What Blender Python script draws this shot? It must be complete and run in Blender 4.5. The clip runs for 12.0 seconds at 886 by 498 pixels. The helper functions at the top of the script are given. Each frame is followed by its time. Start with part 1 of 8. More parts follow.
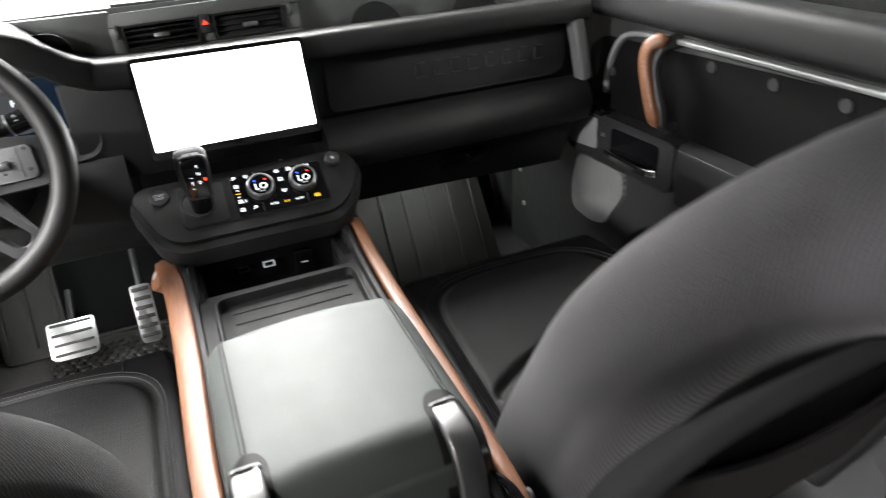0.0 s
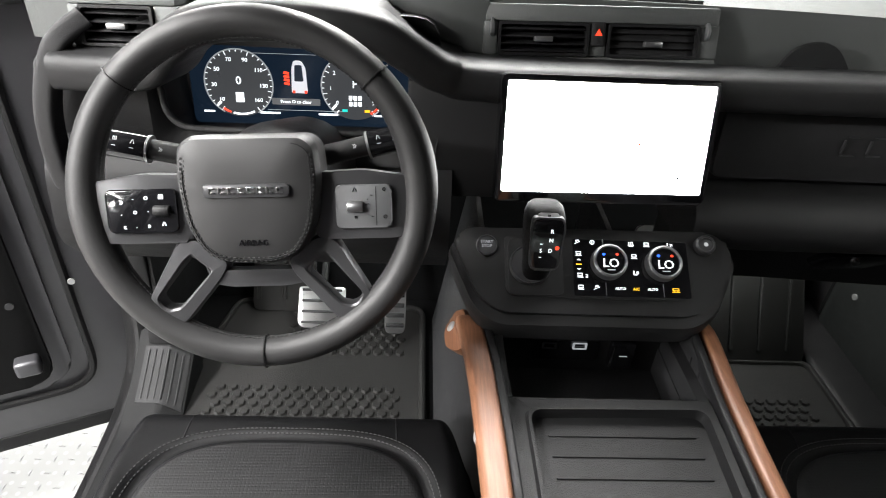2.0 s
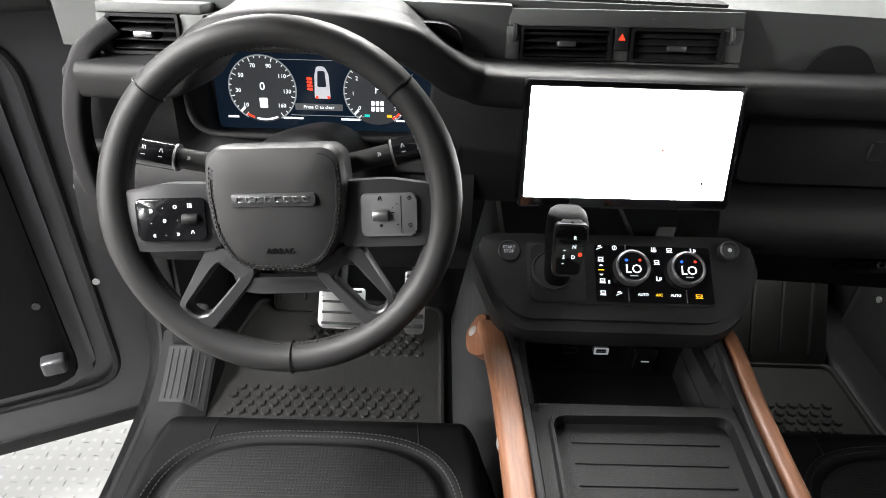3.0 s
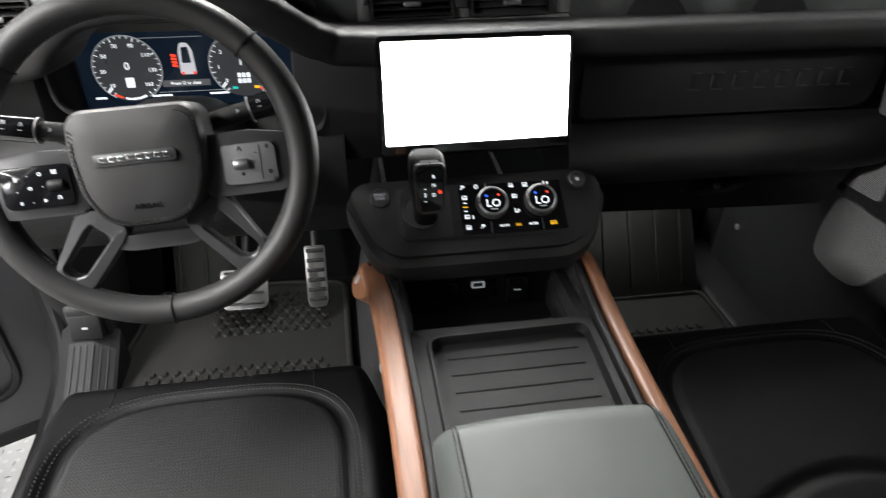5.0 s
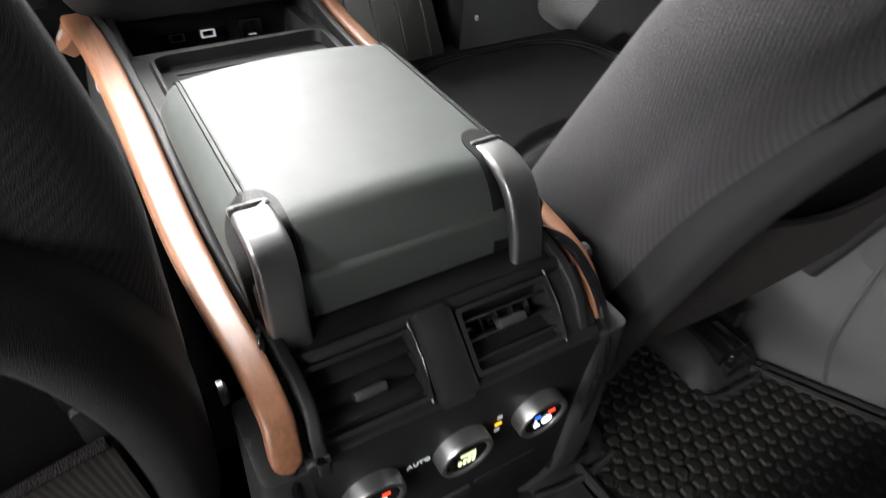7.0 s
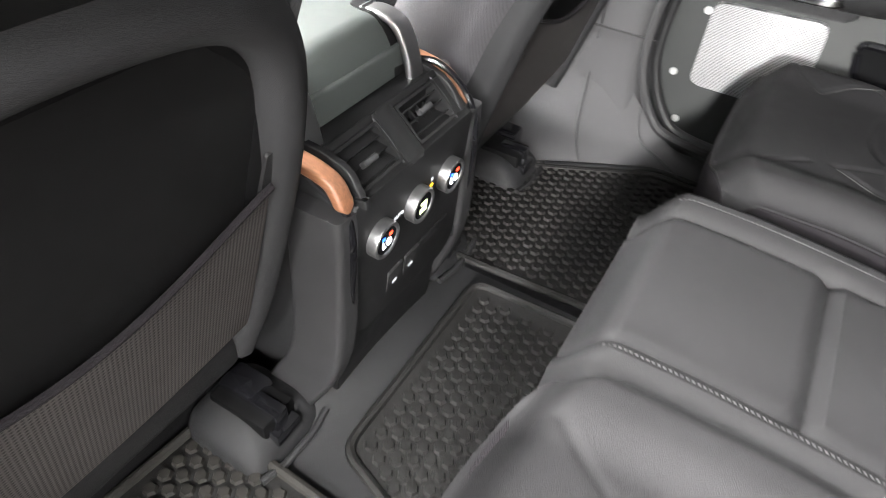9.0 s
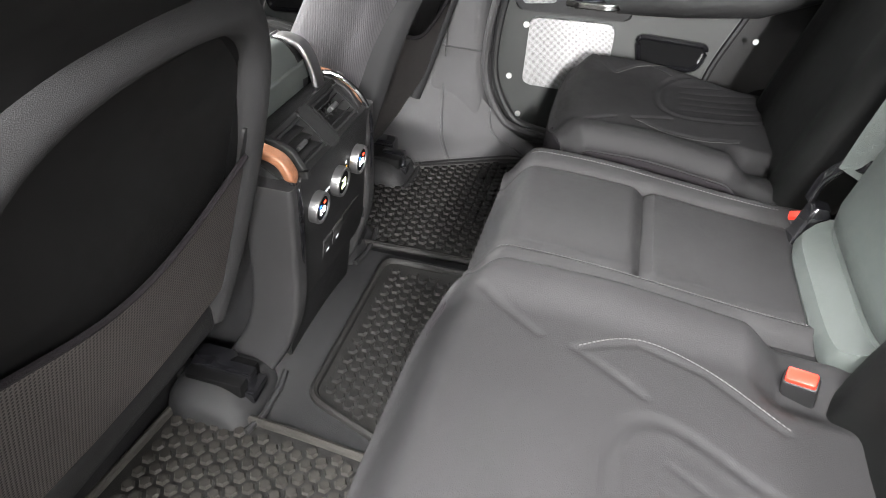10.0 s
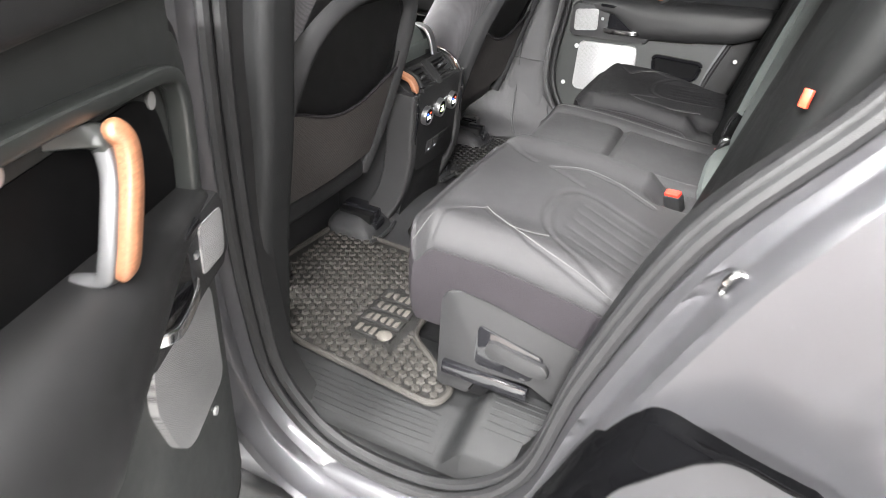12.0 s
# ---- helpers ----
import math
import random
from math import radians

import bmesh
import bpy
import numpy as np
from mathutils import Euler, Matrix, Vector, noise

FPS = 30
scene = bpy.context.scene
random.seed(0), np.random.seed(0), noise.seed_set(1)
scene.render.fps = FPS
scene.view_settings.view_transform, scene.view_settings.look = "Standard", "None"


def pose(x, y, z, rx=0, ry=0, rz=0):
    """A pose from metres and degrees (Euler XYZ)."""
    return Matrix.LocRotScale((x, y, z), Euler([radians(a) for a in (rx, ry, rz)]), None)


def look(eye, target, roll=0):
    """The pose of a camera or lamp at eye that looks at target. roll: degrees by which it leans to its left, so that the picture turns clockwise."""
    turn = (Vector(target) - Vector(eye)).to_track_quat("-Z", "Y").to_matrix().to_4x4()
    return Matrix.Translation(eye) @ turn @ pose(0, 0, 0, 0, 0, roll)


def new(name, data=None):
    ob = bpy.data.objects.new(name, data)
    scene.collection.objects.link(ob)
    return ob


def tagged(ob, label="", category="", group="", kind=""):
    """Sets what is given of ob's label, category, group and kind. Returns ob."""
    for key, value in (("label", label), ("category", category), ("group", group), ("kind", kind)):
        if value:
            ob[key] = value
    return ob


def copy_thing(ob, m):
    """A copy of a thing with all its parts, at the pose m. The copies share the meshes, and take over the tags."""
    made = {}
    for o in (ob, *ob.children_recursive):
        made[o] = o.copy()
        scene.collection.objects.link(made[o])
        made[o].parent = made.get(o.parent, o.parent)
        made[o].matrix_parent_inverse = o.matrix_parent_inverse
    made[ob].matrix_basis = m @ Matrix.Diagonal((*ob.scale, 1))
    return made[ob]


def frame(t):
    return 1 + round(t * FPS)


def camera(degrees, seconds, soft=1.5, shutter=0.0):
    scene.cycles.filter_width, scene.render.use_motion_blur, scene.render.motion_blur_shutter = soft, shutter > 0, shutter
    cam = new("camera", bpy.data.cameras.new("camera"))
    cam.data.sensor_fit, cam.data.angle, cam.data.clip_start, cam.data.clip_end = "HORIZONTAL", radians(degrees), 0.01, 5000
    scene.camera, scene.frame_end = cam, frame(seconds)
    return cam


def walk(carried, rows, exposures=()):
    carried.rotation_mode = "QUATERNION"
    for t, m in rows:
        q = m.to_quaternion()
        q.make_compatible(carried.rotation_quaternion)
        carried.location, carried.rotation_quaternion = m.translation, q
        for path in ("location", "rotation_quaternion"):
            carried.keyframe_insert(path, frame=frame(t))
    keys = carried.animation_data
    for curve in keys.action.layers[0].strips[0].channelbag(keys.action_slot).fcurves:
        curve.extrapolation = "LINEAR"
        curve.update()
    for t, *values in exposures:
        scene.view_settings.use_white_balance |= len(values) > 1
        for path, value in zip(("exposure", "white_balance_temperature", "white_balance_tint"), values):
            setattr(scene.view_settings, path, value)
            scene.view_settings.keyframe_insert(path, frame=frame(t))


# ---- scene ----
cam = camera(69.3, 12.0, soft=0.9, shutter=0.4)
PATH = [
    (0, (-0.085, -0.981, 1.048), (0.562, 0.631, 0.056), -3.4),
    (0.5, (-0.143, -0.859, 1.079), (0.355, 0.793, 0.069), 0.2),
    (1, (-0.199, -0.737, 1.081), (0.139, 0.918, 0.01), 3.2),
    (1.5, (-0.238, -0.643, 1.091), (-0.05, 1.027, 0.006), 3.9),
    (2, (-0.257, -0.595, 1.099), (-0.161, 1.048, -0.036), 3.7),
    (2.5, (-0.268, -0.59, 1.108), (-0.204, 1.047, -0.039), 3.4),
    (4.3, (-0.249, -0.621, 1.114), (-0.214, 1.018, -0.032), 1.9),
    (4.5, (-0.24, -0.638, 1.115), (-0.149, 1.001, -0.027), 1.5),
    (5, (-0.202, -0.696, 1.097), (0.08, 0.914, -0.056), 1.4),
    (5.5, (-0.173, -0.76, 1.081), (0.249, 0.808, -0.088), 1.6),
    (6, (-0.157, -0.808, 1.025), (0.361, 0.713, -0.166), -0.6),
    (6.5, (-0.155, -0.843, 0.925), (0.498, 0.554, -0.35), 0.5),
    (7, (-0.19, -0.887, 0.856), (0.627, 0.382, -0.457), 3.8),
    (7.5, (-0.227, -0.942, 0.824), (0.751, 0.227, -0.472), 4.6),
    (7.7, (-0.247, -0.958, 0.807), (0.794, 0.15, -0.493), 5.6),
    (9.3, (-0.684, -1.0, 0.911), (0.731, -0.481, -0.404), 5.2),
    (9.5, (-0.756, -1.012, 0.913), (0.734, -0.609, -0.359), 5.4),
    (10, (-0.856, -1.035, 0.937), (0.696, -0.671, -0.271), 4.2),
    (10.5, (-0.94, -1.11, 0.939), (0.632, -0.685, -0.222), 2.4),
    (11, (-1.16, -1.213, 0.953), (0.389, -0.605, -0.157), 3.8),
    (11.5, (-1.436, -1.302, 0.968), (0.125, -0.657, -0.104), 4.5),
    (12, (-1.63, -1.387, 0.991), (-0.064, -0.719, -0.059), 4.5),
]
walk(cam, [(t, look(eye, target, roll)) for t, eye, target, roll in PATH], exposures=((0.0, 0.8), (0.5, 0.7), (1.5, 0.72), (2.5, 0.35), (4.5, 0.2), (5.0, 0.0), (5.5, 0.25), (6.0, 0.5), (6.5, 0.65), (7.5, 1.3), (9.3, 2.3), (10.0, 2.15), (11.0, 2.15), (12.0, 2.15)))
LAMP_POWER = 480
# ---- world, lamps ----
world = bpy.data.worlds.new("world")
scene.world = world
world.use_nodes = True
world.node_tree.nodes["Background"].inputs[0].default_value = (0.9, 0.95, 1.0, 1)
world.node_tree.nodes["Background"].inputs[1].default_value = 0.25


# ---- materials ----
def node(nt, kind, **values):
    n = nt.nodes.new(kind)
    for key, value in values.items():
        n.inputs[key.replace("_", " ")].default_value = value
    return n


def pbr(name, base, rough=0.5, metal=0.0, grain=0.0, bump=0.2, var=0.2, var_scale=5.0, coat=0.0, spec=0.5, dots=0.0, dot_size=0.25, dot_depth=0.5,
        dot_dark=0.2, axes=(1, 1, 0), stretch=(1, 1, 1), wood=None, glow=None, sheen=0.0, crease=0.0):
    m = bpy.data.materials.new(name)
    m.use_nodes = True
    nt = m.node_tree
    link = nt.links.new
    b = nt.nodes["Principled BSDF"]
    b.inputs["Metallic"].default_value = metal
    b.inputs["Coat Weight"].default_value = coat
    b.inputs["Specular IOR Level"].default_value = spec
    b.inputs["Sheen Weight"].default_value = sheen
    tc = nt.nodes.new("ShaderNodeTexCoord")
    mp = nt.nodes.new("ShaderNodeMapping")
    mp.inputs["Scale"].default_value = stretch
    link(tc.outputs["Object"], mp.inputs["Vector"])
    vec = mp.outputs["Vector"]
    big = node(nt, "ShaderNodeTexNoise", Scale=var_scale, Detail=5.0, Roughness=0.6)
    link(vec, big.inputs["Vector"])
    col = nt.nodes.new("ShaderNodeMix")
    col.data_type = "RGBA"
    col.inputs[6].default_value = (*[c * (1 - var) for c in base], 1)
    col.inputs[7].default_value = (*[min(1, c * (1 + var)) for c in base], 1)
    link(big.outputs["Fac"], col.inputs[0])
    out = col.outputs[2]
    if wood:
        st = nt.nodes.new("ShaderNodeMapping")
        st.inputs["Scale"].default_value = wood
        link(tc.outputs["Object"], st.inputs["Vector"])
        wn = node(nt, "ShaderNodeTexNoise", Scale=1.0, Detail=8.0, Roughness=0.7, Distortion=0.6)
        link(st.outputs["Vector"], wn.inputs["Vector"])
        ramp = nt.nodes.new("ShaderNodeValToRGB")
        ramp.color_ramp.elements[0].position, ramp.color_ramp.elements[1].position = 0.38, 0.62
        ramp.color_ramp.elements[0].color = (*[c * 0.72 for c in base], 1)
        ramp.color_ramp.elements[1].color = (*[min(1, c * 1.12) for c in base], 1)
        link(wn.outputs["Fac"], ramp.inputs["Fac"])
        out = ramp.outputs["Color"]
    rr = nt.nodes.new("ShaderNodeMapRange")
    rr.inputs["To Min"].default_value, rr.inputs["To Max"].default_value = max(0.02, rough - 0.07), min(1, rough + 0.07)
    mid = node(nt, "ShaderNodeTexNoise", Scale=38.0, Detail=3.0)
    link(vec, mid.inputs["Vector"])
    link(mid.outputs["Fac"], rr.inputs["Value"])
    link(rr.outputs["Result"], b.inputs["Roughness"])
    normal = None
    if grain:
        g = node(nt, "ShaderNodeTexVoronoi", Scale=grain)
        link(vec, g.inputs["Vector"])
        bp = node(nt, "ShaderNodeBump", Strength=bump, Distance=0.002)
        link(g.outputs["Distance"], bp.inputs["Height"])
        normal = bp.outputs["Normal"]
    if crease:
        cn = node(nt, "ShaderNodeTexNoise", Scale=crease, Detail=6.0, Roughness=0.65, Distortion=0.8)
        link(vec, cn.inputs["Vector"])
        bc = node(nt, "ShaderNodeBump", Strength=0.13, Distance=0.004)
        link(cn.outputs["Fac"], bc.inputs["Height"])
        link(normal, bc.inputs["Normal"])
        normal = bc.outputs["Normal"]
    if dots:
        sc = nt.nodes.new("ShaderNodeVectorMath")
        sc.operation = "MULTIPLY"
        sc.inputs[1].default_value = [dots * a for a in axes]
        link(tc.outputs["Object"], sc.inputs[0])
        fr = nt.nodes.new("ShaderNodeVectorMath")
        fr.operation = "FRACTION"
        link(sc.outputs["Vector"], fr.inputs[0])
        sub = nt.nodes.new("ShaderNodeVectorMath")
        sub.operation = "SUBTRACT"
        sub.inputs[1].default_value = [0.5 * a for a in axes]
        link(fr.outputs["Vector"], sub.inputs[0])
        ln = nt.nodes.new("ShaderNodeVectorMath")
        ln.operation = "LENGTH"
        link(sub.outputs["Vector"], ln.inputs[0])
        mr = nt.nodes.new("ShaderNodeMapRange")
        mr.inputs["From Min"].default_value, mr.inputs["From Max"].default_value = dot_size, dot_size + 0.12
        link(ln.outputs["Value"], mr.inputs["Value"])
        bd = node(nt, "ShaderNodeBump", Strength=dot_depth, Distance=0.002)
        link(mr.outputs["Result"], bd.inputs["Height"])
        if normal:
            link(normal, bd.inputs["Normal"])
        normal = bd.outputs["Normal"]
        dk = nt.nodes.new("ShaderNodeMix")
        dk.data_type = "RGBA"
        dk.inputs[6].default_value = (*[c * dot_dark for c in base], 1)
        link(mr.outputs["Result"], dk.inputs[0])
        link(out, dk.inputs[7])
        out = dk.outputs[2]
    link(out, b.inputs["Base Color"])
    if normal:
        link(normal, b.inputs["Normal"])
    if glow:
        b.inputs["Emission Color"].default_value = (*glow[:3], 1)
        b.inputs["Emission Strength"].default_value = glow[3]
    return m


def glass(name, tint=(0.9, 0.95, 0.93), rough=0.0):
    m = bpy.data.materials.new(name)
    m.use_nodes = True
    b = m.node_tree.nodes["Principled BSDF"]
    b.inputs["Base Color"].default_value = (*tint, 1)
    b.inputs["Roughness"].default_value = rough
    b.inputs["Transmission Weight"].default_value = 1.0
    b.inputs["IOR"].default_value = 1.45
    return m


ARCH_BLACK = pbr("polished_black_cladding", (0.003, 0.003, 0.0034), 0.06, var=0.2, spec=0.07)
LEATHER = pbr("black_leather", (0.0048, 0.0048, 0.0052), 0.46, grain=1700, bump=0.2, var=0.25, spec=0.16, crease=50)
LEATHER_DASH = pbr("dash_leather", (0.0165, 0.0165, 0.017), 0.46, grain=1700, bump=0.2, var=0.2, spec=0.28)
PERFORATED = pbr("perforated_leather", (0.0065, 0.0065, 0.007), 0.5, grain=1700, bump=0.2, dots=215, dot_size=0.13, dot_depth=0.35, dot_dark=0.3, spec=0.3)
ARMREST = pbr("armrest_leather", (0.074, 0.083, 0.079), 0.56, grain=1700, bump=0.15, var=0.12)
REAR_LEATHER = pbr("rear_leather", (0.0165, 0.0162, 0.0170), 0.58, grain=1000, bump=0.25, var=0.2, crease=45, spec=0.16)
# bench leather darkened for the backrests: the pillar's shade is put into the colour
REAR_BACK_SHADED = pbr("shaded_backrest_leather", (0.0042, 0.0044, 0.0044), 0.55, grain=1300, bump=0.25, var=0.2, crease=45, spec=0.10)
PAD_LEATHER = pbr("pad_leather", (0.033, 0.039, 0.0368), 0.55, grain=1200, bump=0.25, var=0.15, crease=40)
BACK_TRIM = pbr("seat_back_trim", (0.0195, 0.0195, 0.0205), 0.68, grain=1300, bump=0.3, var=0.12, spec=0.18)
FABRIC = pbr("woven_fabric", (0.052, 0.050, 0.054), 0.7, grain=1300, bump=0.3, var=0.15, sheen=0.1, stretch=(1, 1, 0.3), spec=0.2, dots=290, axes=(0, 1, 0), dot_size=0.18, dot_dark=0.76, dot_depth=0.3)
SIDE_FABRIC = pbr("cushion_side_fabric", (0.013, 0.0116, 0.0132), 0.85, grain=700, bump=0.6, var=0.25, spec=0.1)
NET = pbr("pocket_net", (0.095, 0.085, 0.082), 0.75, axes=(1, 0, 1), dots=210, dot_size=0.26, dot_depth=0.7, dot_dark=0.2)
PLASTIC = pbr("black_plastic", (0.0105, 0.0105, 0.011), 0.5, grain=1500, bump=0.2, var=0.2, spec=0.28)
PLASTIC_GREY = pbr("grey_plastic", (0.019, 0.019, 0.020), 0.5, grain=1100, bump=0.35, var=0.2, spec=0.28)
POST_GREY = pbr("grey_console_trim", (0.024, 0.0237, 0.0247), 0.52, grain=1100, bump=0.3, var=0.12, spec=0.25)
SILL = pbr("black_sill_plastic", (0.0075, 0.0077, 0.008), 0.60, grain=1100, bump=0.3, var=0.3, spec=0.18)
MOULDING = pbr("floor_moulding", (0.036, 0.0355, 0.037), 0.5, grain=1100, bump=0.35, var=0.2, spec=0.25)
PLASTIC_LIGHT = pbr("grained_light_grey_plastic", (0.11, 0.112, 0.115), 0.5, grain=1300, bump=0.2, var=0.1)
DASH_TOP = pbr("dash_top_soft_plastic", (0.10, 0.105, 0.102), 0.45, grain=1700, bump=0.3, var=0.15, crease=90)
GLOSS = pbr("gloss_black", (0.006, 0.006, 0.007), 0.12, var=0.2, coat=0.5)
SATIN = pbr("satin_metal", (0.42, 0.42, 0.425), 0.40, metal=1.0, var=0.08, grain=2500, bump=0.05)
DARK_SATIN = pbr("dark_satin_metal", (0.07, 0.07, 0.073), 0.42, metal=0.6, var=0.08)
KNOB = pbr("satin_knob_metal", (0.27, 0.27, 0.275), 0.36, metal=0.9, var=0.08)
CHROME = pbr("bright_metal", (0.75, 0.75, 0.75), 0.16, metal=1.0, var=0.05)
STEEL = pbr("brushed_steel", (0.6, 0.6, 0.6), 0.3, metal=1.0, var=0.1, stretch=(1, 30, 30))
WOOD = pbr("walnut_veneer", (0.215, 0.095, 0.050), 0.42, wood=(260, 14, 260), grain=1600, bump=0.06)
RUBBER = pbr("black_rubber", (0.009, 0.009, 0.0095), 0.55, grain=600, bump=0.2, var=0.3, spec=0.3)
MAT = pbr("rubber_mat", (0.0095, 0.0091, 0.0088), 0.5, spec=0.3, grain=800, bump=0.5, var=0.4, var_scale=9)
CARPET = pbr("carpet", (0.006, 0.006, 0.0065), 0.95, grain=1800, bump=0.8, var=0.4, spec=0.1)
LINER = pbr("headliner_cloth", (0.03, 0.03, 0.031), 0.9, grain=1500, bump=0.3, var=0.08)
PAINT = pbr("grey_metallic_paint", (0.078, 0.077, 0.083), 0.42, metal=0.55, var=0.04, coat=0.3)
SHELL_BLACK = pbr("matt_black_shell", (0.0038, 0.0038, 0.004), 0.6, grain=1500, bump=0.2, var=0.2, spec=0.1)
GRILLE = pbr("speaker_mesh", (0.40, 0.40, 0.405), 0.45, axes=(0, 1, 1), metal=0.5, dots=330, dot_size=0.27, dot_depth=0.6, dot_dark=0.2)
DARK_GRILLE = pbr("black_speaker_mesh", (0.03, 0.03, 0.031), 0.6, dots=260, dot_size=0.24, dot_depth=0.6, dot_dark=0.2)
DOOR_TRIM = pbr("door_trim_plastic", (0.028, 0.0295, 0.029), 0.5, grain=1500, bump=0.2, var=0.15, spec=0.3)
WHEEL_LEATHER = pbr("wheel_leather", (0.028, 0.0277, 0.028), 0.46, grain=1900, bump=0.12, var=0.15, spec=0.32)
BOLT = pbr("bright_bolt", (0.62, 0.62, 0.62), 0.38, metal=0.7, var=0.1)
DUSTY = pbr("dusty_worn_rubber", (0.023, 0.0212, 0.019), 0.65, grain=700, bump=0.4, var=0.5, var_scale=14, spec=0.3)
HANDLE_CORE = pbr("brushed_handle_core", (0.13, 0.13, 0.135), 0.42, metal=0.6, var=0.1, grain=2500, bump=0.05)
MAT_MARK = pbr("worn_mat_mark", (0.075, 0.068, 0.06), 0.6, grain=600, bump=0.3, var=0.3)
SATIN_RAIL = pbr("pale_satin_rail", (0.30, 0.31, 0.31), 0.38, metal=0.3, var=0.1, grain=2500, bump=0.05)
RAIL_TRIM = pbr("satin_rail_trim", (0.022, 0.024, 0.023), 0.34, grain=1900, bump=0.08, var=0.1)
THREAD = pbr("grey_thread", (0.05, 0.05, 0.05), 0.8, var=0.2)
THREAD_DARK = pbr("dark_thread", (0.03, 0.03, 0.03), 0.8, var=0.2)
RED_BUTTON = pbr("red_button_plastic", (0.58, 0.026, 0.014), 0.4, var=0.08)
ORANGE = pbr("orange_plastic", (0.6, 0.04, 0.018), 0.4, var=0.08)
SCREEN = pbr("lit_screen", (0.8, 0.8, 0.8), 0.3, glow=(1.0, 1.0, 0.99, 8.0))
BLUE_SCREEN = pbr("dark_blue_display", (0.003, 0.005, 0.008), 0.15, glow=(0.012, 0.026, 0.05, 0.34))
LIT_WHITE = pbr("lit_white_symbol", (0.6, 0.6, 0.6), 0.4, glow=(0.9, 0.95, 1.0, 1.2))
LIT_DIM = pbr("lit_grey_symbol", (0.3, 0.3, 0.3), 0.4, glow=(0.8, 0.85, 0.9, 0.25))
LIT_RED = pbr("lit_red_symbol", (0.5, 0.02, 0.02), 0.4, glow=(1.0, 0.06, 0.02, 1.2))
LIT_BLUE = pbr("lit_blue_symbol", (0.02, 0.05, 0.5), 0.4, glow=(0.02, 0.12, 1.0, 1.5))
LIT_AMBER = pbr("lit_amber_symbol", (0.5, 0.3, 0.02), 0.4, glow=(1.0, 0.5, 0.02, 1.1))
LIT_GREEN = pbr("lit_pale_green_symbol", (0.3, 0.4, 0.2), 0.4, glow=(0.85, 1.0, 0.5, 0.9))
FLOOR_TILE = pbr("pale_floor_panel", (0.17, 0.173, 0.17), 0.5, dots=28, dot_size=0.12, dot_depth=-0.5, dot_dark=1.3, stretch=(1, 1, 1), var=0.1)
BROWN_FLOOR = pbr("brown_concrete", (0.17, 0.145, 0.13), 0.7, var=0.25, var_scale=2.0)
WALL = pbr("workshop_wall_paint", (0.14, 0.144, 0.144), 0.8, var=0.06, var_scale=0.8, grain=60, bump=0.1)
# darker than WALL so that little light bounces in through the right windows
LIGHT_CUT_WALL = pbr("light_cutting_wall", (0.03, 0.031, 0.032), 0.8, var=0.06, var_scale=0.8, grain=60, bump=0.1)
LAMP = pbr("lamp_diffuser", (0.8, 0.8, 0.8), 0.5, glow=(1.0, 0.99, 0.96, 12.0))
PALE_BELT = pbr("grey_green_webbing", (0.04, 0.048, 0.045), 0.7, grain=700, bump=0.4, var=0.15)
CLEAR = glass("window_glass")


# ---- building helpers ----
def xf(bm, m):
    bm.transform(m)
    return bm


def box(bm, x0, x1, y0, y1, z0, z1, bev=0.004, seg=2):
    m = Matrix.LocRotScale(((x0 + x1) / 2, (y0 + y1) / 2, (z0 + z1) / 2), None, (x1 - x0, y1 - y0, z1 - z0))
    vs = bmesh.ops.create_cube(bm, size=1, matrix=m)["verts"]
    bev = min(bev, 0.45 * min(x1 - x0, y1 - y0, z1 - z0))
    if bev > 0:
        es = list({e for v in vs for e in v.link_edges})
        bmesh.ops.bevel(bm, geom=es, offset=bev, segments=seg, profile=0.5, affect="EDGES")
    return bm


def prism(bm, pts, depth, m=None, bev=0.0, seg=2):
    """A flat outline in local x, y, extruded from z = 0 back to z = -depth; its front rim may be bevelled."""
    own = bmesh.new()
    top = [own.verts.new((x, y, 0)) for x, y in pts]
    low = [own.verts.new((x, y, -depth)) for x, y in pts]
    face = own.faces.new(top)
    own.faces.new(low[::-1])
    for a in range(len(pts)):
        b = (a + 1) % len(pts)
        own.faces.new((top[b], top[a], low[a], low[b]))
    if bev:
        bmesh.ops.bevel(own, geom=list(face.edges), offset=bev, segments=seg, profile=0.5, affect="EDGES")
    if m:
        own.transform(m)
    me = bpy.data.meshes.new("tmp")
    own.to_mesh(me)
    own.free()
    bm.from_mesh(me)
    bpy.data.meshes.remove(me)
    return bm


def rounded(pts, r, n=4):
    """An outline with its corners rounded."""
    out = []
    count = len(pts)
    for i in range(count):
        p, a, b = Vector(pts[i]), Vector(pts[i - 1]), Vector(pts[(i + 1) % count])
        da, db = (a - p), (b - p)
        k = min(r, da.length * 0.45, db.length * 0.45)
        s, e = p + da.normalized() * k, p + db.normalized() * k
        for j in range(n + 1):
            t = j / n
            out.append(tuple((1 - t) ** 2 * s + 2 * t * (1 - t) * p + t * t * e))
    return out


def rect(x0, x1, y0, y1, r=0.0, n=4):
    pts = [(x0, y0), (x1, y0), (x1, y1), (x0, y1)]
    return rounded(pts, r, n) if r else pts


def oval(cx, cy, rx, ry, n=24):
    return [(cx + rx * math.cos(2 * math.pi * i / n), cy + ry * math.sin(2 * math.pi * i / n)) for i in range(n)]


